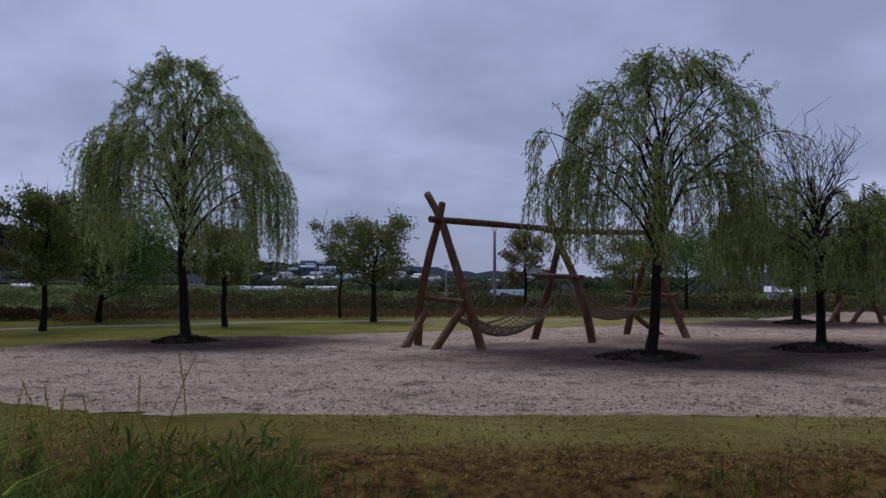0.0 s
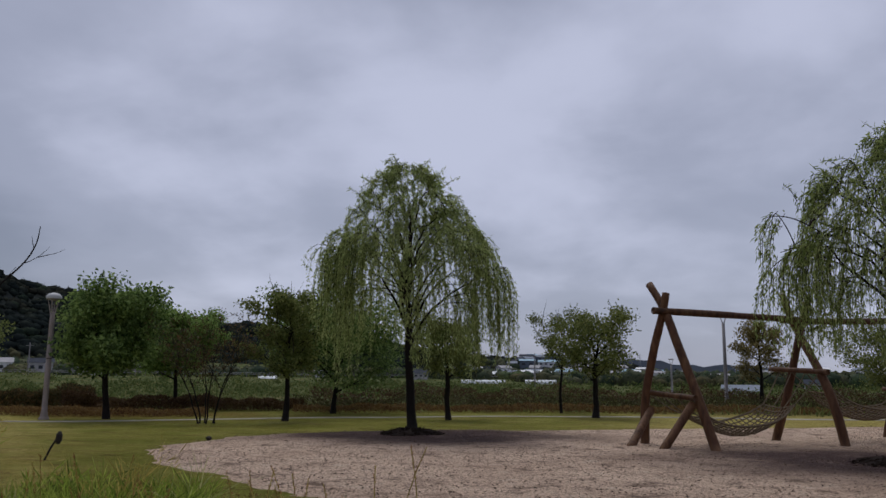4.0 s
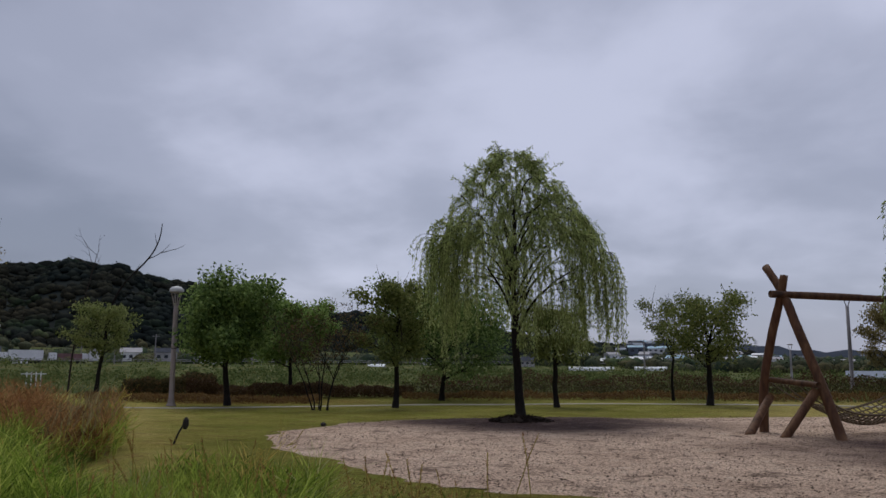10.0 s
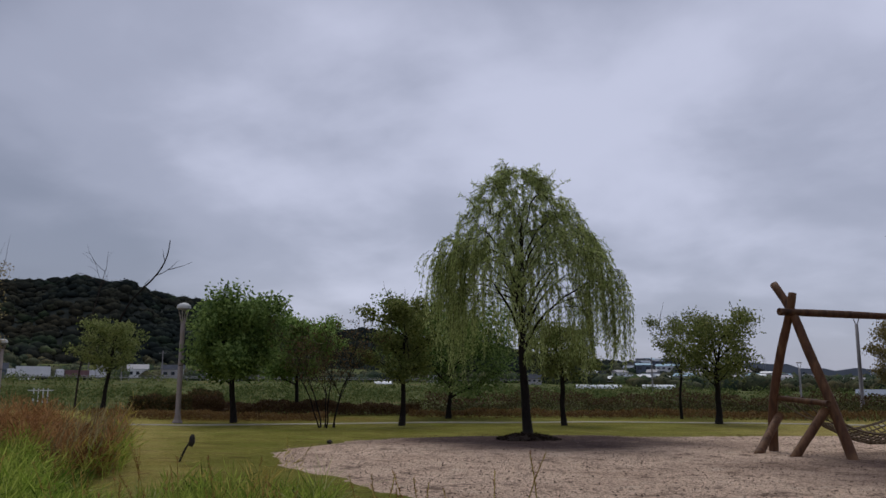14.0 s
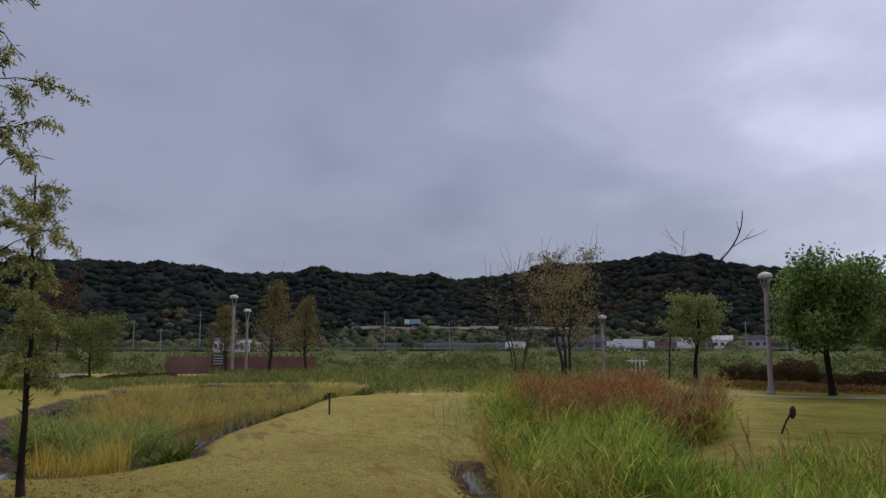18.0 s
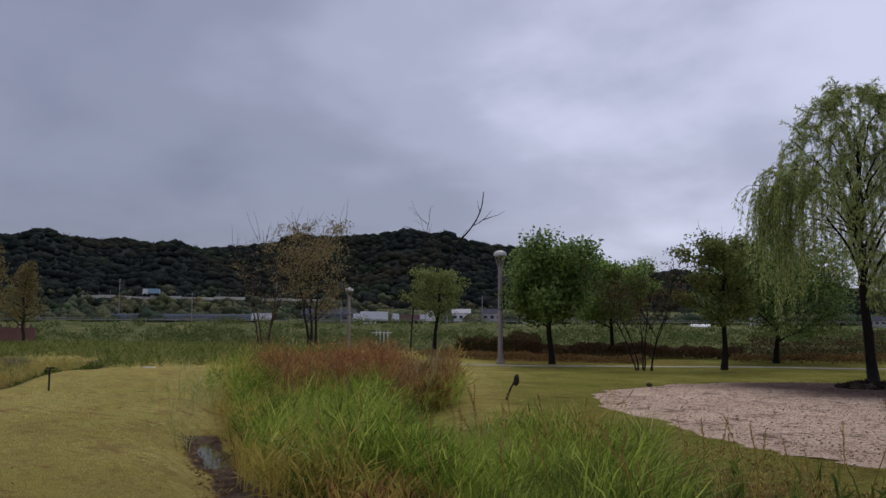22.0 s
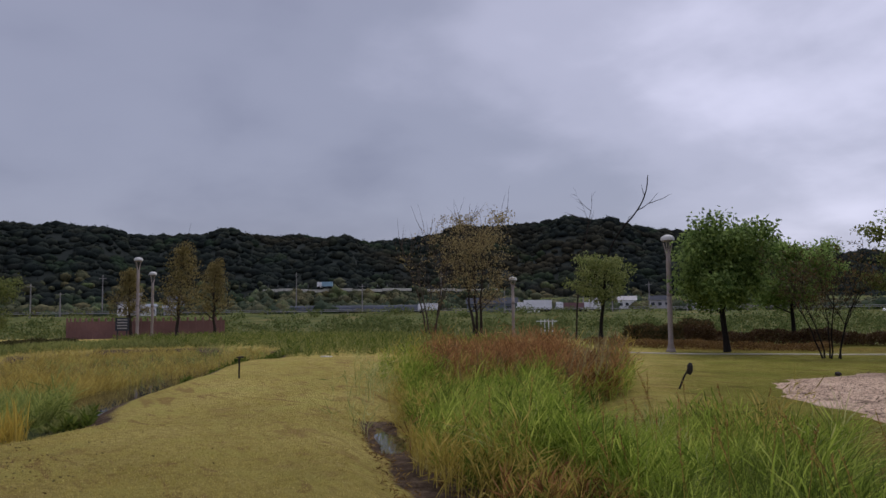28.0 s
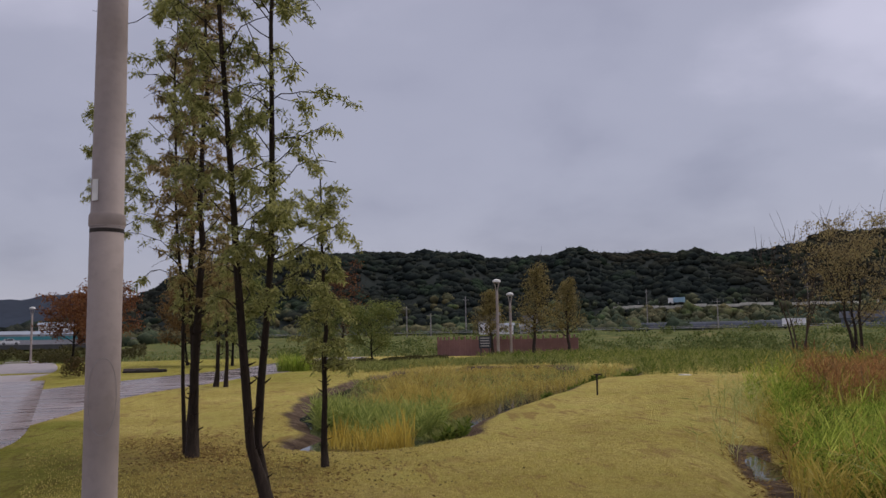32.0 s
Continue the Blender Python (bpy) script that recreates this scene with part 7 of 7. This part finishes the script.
for az_, d_, w_, r_ in ((12.6, 205, 11, 1.1), (8.6, 212, 8, 1.2), (27.6, 225, 5, 1.8)):
    greenhouse(az_, d_, w_, r_, "long white plastic film greenhouse tunnel", 0.3)
for az_, d_, w_ in ((65.2, 262, 22), (61.6, 262, 18), (59.2, 255, 8)):
    greenhouse(az_, d_, w_, 2.5, "dark blue grey covered greenhouse tunnel across the road", 2.2, M_DARKSHEET)
for spec in (("shed", -4.6, 108, 3.8, 3.0, 0.7, M_GREYWALL, M_ROOFGREY), 
             ("house", 17.0, 255, 6, 5, 2.4, M_GREYWALL, M_DARKROOF), ("house", 41.8, 285, 7, 6, 3.0, M_GREYWALL, M_DARKROOF), ("house", 39.0, 275, 8, 6, 2.6, M_WHITE, M_DARKROOF),
             ("house", 44.0, 282, 6, 6, 3.0, M_WHITE, M_GREYWALL), ("shed", 53.4, 262, 16, 8, 2.6, M_SLATE, M_DARKROOF), ("house", 36.4, 290, 7, 6, 3.0, M_GREYWALL, M_DARKROOF),
             ("house", 78.3, 275, 5, 6, 4.4, M_WHITE, M_DARKROOF), ("house", 75.2, 280, 5, 6, 4.6, M_GREYWALL, M_DARKROOF), ("house", 24.0, 250, 4, 5, 2.2, M_WHITE, M_DARKROOF),
             ("house", -9.0, 240, 6, 5, 2.0, M_WHITE, M_DARKROOF), ("house", -13.5, 250, 7, 5, 2.2, M_GREYWALL, M_DARKROOF), ("house", -17.6, 235, 7, 5, 1.8, M_WHITE, M_DARKROOF), ("shed", -23.0, 120, 4.5, 3, 1.2, M_WHITE, M_WHITE)):
    if abs(spec[1]) < 24 and spec[2] > 200:
        spec = (*spec[:3], spec[3] * 0.75, spec[4], spec[5] * 0.62, M_GREYWALL, spec[7] if spec[1] < 0 else M_DARKROOF)
    building(spec[0], *spec[1:8], {"house": "small pale house across the valley", "shed": "low shed across the valley"}[spec[0]])
for az_, w_, h_, wl_ in ((78.4, 4.2, 3.6, M_WHITE), (77.7, 2.4, 6.2, M_GREYWALL), (77.0, 4.6, 3.0, M_WHITE), (75.6, 3.4, 2.6, M_GREYWALL), (50.6, 5.5, 2.6, M_WHITE), (38.2, 6.0, 2.8, M_WHITE)):
    building("house", az_, 246, w_, 4, h_, wl_, M_ROOFGREY, "small pale house before the wooded slope", 0.2, 1.2)
# low knoll with a small town on it
def knoll_z(az, d):
    return 1.0 + 7.5 * np.exp(-((az - 9.5) / 4.5) ** 2) * smooth(300, 440, d) * (1 - 0.6 * smooth(460, 560, d)) + 3.0 * smooth(300, 440, d)


az = np.linspace(-16, 24, 60)
dd = np.linspace(290, 560, 22)
A, Dm = np.meshgrid(az, dd, indexing="ij")
V = np.stack([-Dm * np.sin(np.radians(A)), Dm * np.cos(np.radians(A)), knoll_z(A, Dm) - 2.0 * (1 - smooth(290, 310, Dm))], -1).reshape(-1, 3)
i, j = np.meshgrid(np.arange(59), np.arange(21), indexing="ij")
F = np.stack([i * 22 + j, i * 22 + j + 1, (i + 1) * 22 + j + 1, (i + 1) * 22 + j], -1).reshape(-1, 4)
tagged(part("hill", (V, F), M_HILL, smooth=True), "low dark knoll under the small town", "hill", kind="structure")
rng = np.random.default_rng(350)
n = 420
ca, cd_ = rng.uniform(-16, 24, n), 300 + 220 * rng.uniform(0, 1, n) ** 1.2
cr_ = rng.uniform(1.4, 3.2, n)
C = np.stack([-cd_ * np.sin(np.radians(ca)), cd_ * np.cos(np.radians(ca)), knoll_z(ca, cd_) + cr_ * 0.2], -1)
tagged(part("town_trees", clumps(C, cr_, rng, 0.85, 0.2), M_SLOPE, smooth=True), "dark trees between the houses of the small town", "woodland", kind="stuff")
for q in range(58):
    az_, d_ = (rng.normal() * 4.0 + 9.0 if q % 2 else rng.uniform(-14, 15)), rng.uniform(295, 450)
    wl_, rf_ = (M_WHITE, M_GREYWALL, M_WHITE, M_SLATE)[q % 4], (M_DARKROOF, M_ROOFGREY, M_GREYWALL, M_WHITE, M_BLUEROOF)[(q * 3) % 5]
    building("house", az_, d_, rng.uniform(3, 8), rng.uniform(4, 6), rng.uniform(1.8, 3.4), wl_, rf_, "small pale house on the far knoll", 0.2, float(knoll_z(az_, d_)), rng.uniform(-30, 30), 2)
hall = building("factory", 109.0, 250, 34, 14, 2.5, M_GREYWALL, M_ROOFGREY, "long pale factory hall with a teal band", 0.07, 1.2, windows=0)
part("band", box(0, -7.06, 1.5, 34, 0.1, 0.9), M_TEAL, hall, "teal wall band")
building("factory", 106.0, 285, 20, 12, 5.0, M_WHITE, M_ROOFGREY, "white factory hall with blue roof", 0.1, 1.6, windows=6)
# raised road on the hillside
for a0, a1, d_ in ((58.5, 69.5, 330), (52.0, 58.0, 340)):
    x0, y0 = polar((a0 + a1) / 2, d_)
    ln_ = d_ * math.radians(a1 - a0)
    w_ = thing("retaining_wall", "pale concrete retaining wall of a hillside road", "wall", kind="structure", at=(x0, y0, 0), rz=(a0 + a1) / 2)
    for q in range(int(ln_ // 6)):
        part("slab", box(-ln_ / 2 + q * 6 + 3, 0, 11.3 + 0.25 * math.sin(q * 1.7), 5.9, 1.2, 1.1, 0.1), M_CONC, w_)
    for q in range(int(ln_ // 4)):
        part("post", box(-ln_ / 2 + q * 4 + 2, -0.3, 13.1, 0.15, 0.15, 1.0), M_RAIL, w_)

# dark woods behind the factory
rng = np.random.default_rng(370)
n = 260
ca, up_ = rng.uniform(99, 126, n), rng.uniform(0, 1, n)
cd_, cr_ = 380 + 120 * up_, rng.uniform(3.0, 5.5, n)
C = np.stack([-cd_ * np.sin(np.radians(ca)), cd_ * np.cos(np.radians(ca)), 1.5 + 9.0 * up_ * (0.7 + 0.3 * np.sin(ca * 0.9)) + 2.0], -1)
tagged(part("factory_woods", clumps(C, cr_, rng, 0.85, 0.16), M_CROWN, smooth=True), "dark woods rising behind the factory", "woodland", kind="stuff")

# bushes on the slope below the hillside road
rng = np.random.default_rng(360)
n = 420
ca, up_ = rng.uniform(50, 76, n), rng.uniform(0, 1, n)
cd_ = 292 + 34 * up_
zc_ = 2.0 + 7.6 * up_ + rng.normal(size=n) * 0.7
more = 900
ca, cd_ = np.append(ca, rng.uniform(26, 104, more)), np.append(cd_, 338 + 92 * rng.uniform(0, 1, more) ** 1.5)
zc_ = np.append(zc_, hill_z(ca[n:], cd_[n:]) + 2.2)
n += more
cr_ = rng.uniform(1.6, 3.8, n)
C = np.stack([-cd_ * np.sin(np.radians(ca)), cd_ * np.cos(np.radians(ca)), zc_], -1)
tagged(part("slope_crowns", clumps(C, cr_ * 0.8, rng, 0.85, 0.2), M_SLOPE, smooth=True), "rounded bushes below the hillside road", "woodland", kind="stuff")
tagged(part("slope_bushes", woodland(C, cr_, rng, 15), M_VALLEY), "dark green bushes below the hillside road", "woodland", kind="stuff")

# bushes along the near side of the far road
n = 300
ca, so_ = rng.uniform(8, 104, n), rng.uniform(188, 208, n)
cd_ = so_ / np.cos(np.radians(ca - 55))
cr_ = rng.uniform(0.7, 1.9, n)
px, py = -cd_ * np.sin(np.radians(ca)), cd_ * np.cos(np.radians(ca))
tagged(part("roadside_bushes", woodland(np.stack([px, py, height(px, py) + cr_ * 0.25], -1), cr_, rng, 26), M_OLIVE), "dark green and olive bushes below the far road", "bushes", kind="stuff")

# utility poles along the valley
upole = None
for az_, d_, h_ in ((67.2, 300, 15), (62.6, 255, 10), (57.0, 300, 15), (45.0, 240, 8), (42.5, 238, 9), (40.0, 245, 8), (84.0, 230, 9), (82.3, 235, 7), (52.5, 230, 7), (9.0, 200, 8),
                    (79.8, 262, 13), (33.0, 230, 8), (36.2, 235, 9), (47.0, 226, 7)):
    x, y = polar(az_, d_)
    if upole is None:
        upole = thing("utility_pole", "slender grey concrete utility pole", "pole", "utility poles", at=(x, y, hz(x, y) * 0.6))
        part("shaft", tube(((0, 0, 0), (0, 0, 5), (0, 0, 10)), (0.20, 0.16, 0.12), 8), M_POLEDARK, upole)
        part("crossarm", box(0, 0, 9.2, 2.0, 0.14, 0.14), M_POLEDARK, upole)
        upole.scale = (1, 1, h_ / 10)
    else:
        c_ = copy_thing(upole, pose(x, y, hz(x, y) * 0.6, 0, 0, az_))
        c_.scale = (1, 1, h_ / 10)
# lattice pylons on the skyline
for az_, d_, z_, h_ in ((1.8, 1500, 18, 30), (117.0, 900, 40, 26)):
    x, y = polar(az_, d_)
    py_ = thing("pylon", "distant lattice power pylon on the skyline", "pylon", at=(x, y, z_), rz=az_)
    for sx_ in (-1, 1):
        for sy_ in (-1, 1):
            part("leg", tube(((sx_ * 3, sy_ * 3, -20), (sx_ * 1.2, sy_ * 1.2, h_ * 0.6), (sx_ * 0.4, sy_ * 0.4, h_)), (0.3, 0.25, 0.2), 4), M_RAIL, py_)
    for q in range(3):
        part("crossarm", box(0, 0, h_ * (0.65 + 0.13 * q), 9 - q, 0.5, 0.5), M_RAIL, py_)

# red-brown panel fence beyond the pond
fence = thing("panel_fence", "low red brown panel fence with posts", "fence", at=(0, 0, 0))
fx = spline(((-55.5, 8.0), (-53.5, 12.0), (-51.0, 16.6)), 25)
for q in range(24):
    a_, b_ = fx[q], fx[q + 1]
    m_ = (a_ + b_) / 2
    ln_ = float(np.linalg.norm(b_ - a_))
    ang = math.degrees(math.atan2(b_[1] - a_[1], b_[0] - a_[0]))
    part("panel", box(m_[0], m_[1], hz(*m_) + 0.55, ln_ * 0.94, 0.05, 1.1, rz=ang), M_REDFENCE, fence)
    part("post", box(a_[0], a_[1], hz(*a_) + 0.65, 0.1, 0.1, 1.35, rz=ang), M_REDFENCE, fence)
board = thing("notice_board", "dark notice board on two legs by the path", "sign", at=(*polar(78.5, 50), hz(*polar(78.5, 50))), rz=78)
part("panel", box(0, 0, 0.95, 0.75, 0.06, 0.75, 0.01), M_DARKROOF, board)
for s in (-0.25, 0.25):
    part("leg", box(s, 0, 0.3, 0.07, 0.07, 0.8), M_DARKROOF, board)
for q in range(4):
    part("text_bar", box(0, -0.035, 1.2 - q * 0.16, 0.55, 0.01, 0.06), M_GREYWALL, board)
gate = thing("white_railing", "short white metal railing in the meadow", "railing", at=(*polar(49.6, 60), hz(*polar(49.6, 60))), rz=50)
for q in range(4):
    part("upright", box(-0.4 + q * 0.28, 0, 0.45, 0.07, 0.07, 0.95), M_WHITE, gate)
part("bar", box(0, 0, 0.8, 1.5, 0.06, 0.06), M_WHITE, gate)

# timber edging, stones and bushes on the lawn islands
for x, y, ln_, rz_, lab in ((-46.3, -20.3, 5.0, 10, "stacked dark timber edging on the lawn island"), (-38.2, -7.9, 1.7, 96, "low dark stone kerb on the lawn island")):
    e_ = thing("timber_edging", lab, "edging", at=(x, y, hz(x, y)), rz=rz_)
    hf_ = 0.4 if "kerb" in lab else 1.0
    part("beam", box(0, 0, 0.12 * hf_, ln_, 0.3, 0.26 * hf_, 0.02), M_DARKWOOD, e_)
    part("beam", box(0.3, 0.5, 0.16 * hf_, ln_ * 0.8, 0.3, 0.34 * hf_, 0.02), M_DARKWOOD, e_)
    part("beam", box(-0.2, 1.1, 0.2 * hf_, ln_ * 0.9, 0.3, 0.42 * hf_, 0.02), M_STONE, e_)
leaf_bank("shrub", ((-34.2, -9.9), (-33.9, -9.6), (-33.6, -9.3)), 0.75, 0.7, 1500, M_SHRUB, "small dark bush at the lawn corner", 0.08, "shrub", 8)
leaf_bank("shrub", ((-88, -18), (-86, -27), (-80, -38)), 1.5, 3.0, 9000, M_HEDGE2, "olive shrubs in front of the factory", 0.20, "shrub", 14)
leaf_bank("shrub", ((-58, -17), (-62, -19), (-67, -20)), 0.9, 2.0, 5000, M_HEDGE2, "olive shrubs beyond the promenade", 0.12, "shrub", 9)
leaf_bank("shrub", ((-60, -27), (-66, -30), (-76, -34)), 0.9, 2.5, 6000, M_LIGHTGREEN, "light green shrubs beyond the promenade", 0.12, "shrub", 10)

leaf_bank("hedge", ((-22.4, 26.4), (-21.9, 26.7), (-21.4, 27.1)), 0.85, 0.8, 4200, M_HEDGE, "dark brown clipped hedge block beside the lamp", 0.07, seed=15)
scrap = thing("paper_scrap", "small white paper scrap lying on the mound", "litter", at=(-21.08, 9.82, hz(-21.08, 9.82) + 0.03), rz=35)
part("sheet", box(0, 0, 0.02, 0.30, 0.16, 0.02, 0.004), M_LABEL, scrap)


def parked_car(az, d, paint, label):
    """A small parked car: body, cabin with windows, four wheels with rims."""
    x, y = polar(az, d)
    root = thing("car", label, "car", "parked cars by the factory", at=(x, y, 1.05), rz=az)
    part("body", box(0, 0, 0.62, 4.2, 1.7, 0.62, 0.14), paint, root)
    part("cabin", box(-0.2, 0, 1.13, 2.3, 1.5, 0.52, 0.18), paint, root)
    for sy_ in (-1, 1):
        part("window", box(-0.2, sy_ * 0.75, 1.15, 1.7, 0.03, 0.32, 0.01), M_WINDOW, root)
        for sx_ in (-1.3, 1.3):
            wheel = part("wheel", tube(((sx_, sy_ * 0.72, 0.31), (sx_, sy_ * 0.88, 0.31)), (0.31, 0.31), 14), M_TYRE, root)
            part("rim", tube(((sx_, sy_ * 0.87, 0.31), (sx_, sy_ * 0.90, 0.31)), (0.18, 0.18), 10), M_RAIL, wheel)
    return root


for az_, d_, pm_, lb_ in ((109.6, 214, M_WHITE, "white"), (111.2, 212, M_GREYWALL, "grey"), (112.6, 215, M_WHITE, "white"), (113.9, 211, M_WHITE, "white"), (115.3, 213, M_SLATE, "dark blue"), (116.6, 212, M_WHITE, "white")):
    parked_car(az_, d_, pm_, lb_ + " car parked in front of the factory")
yard = thing("yard", "raised grey asphalt yard in front of the factory", "yard", kind="structure", at=(*polar(112.0, 224), 0.0), rz=112.0)
part("slab", box(0, 0, 0.5, 64, 34, 1.08), M_ASPH, yard)
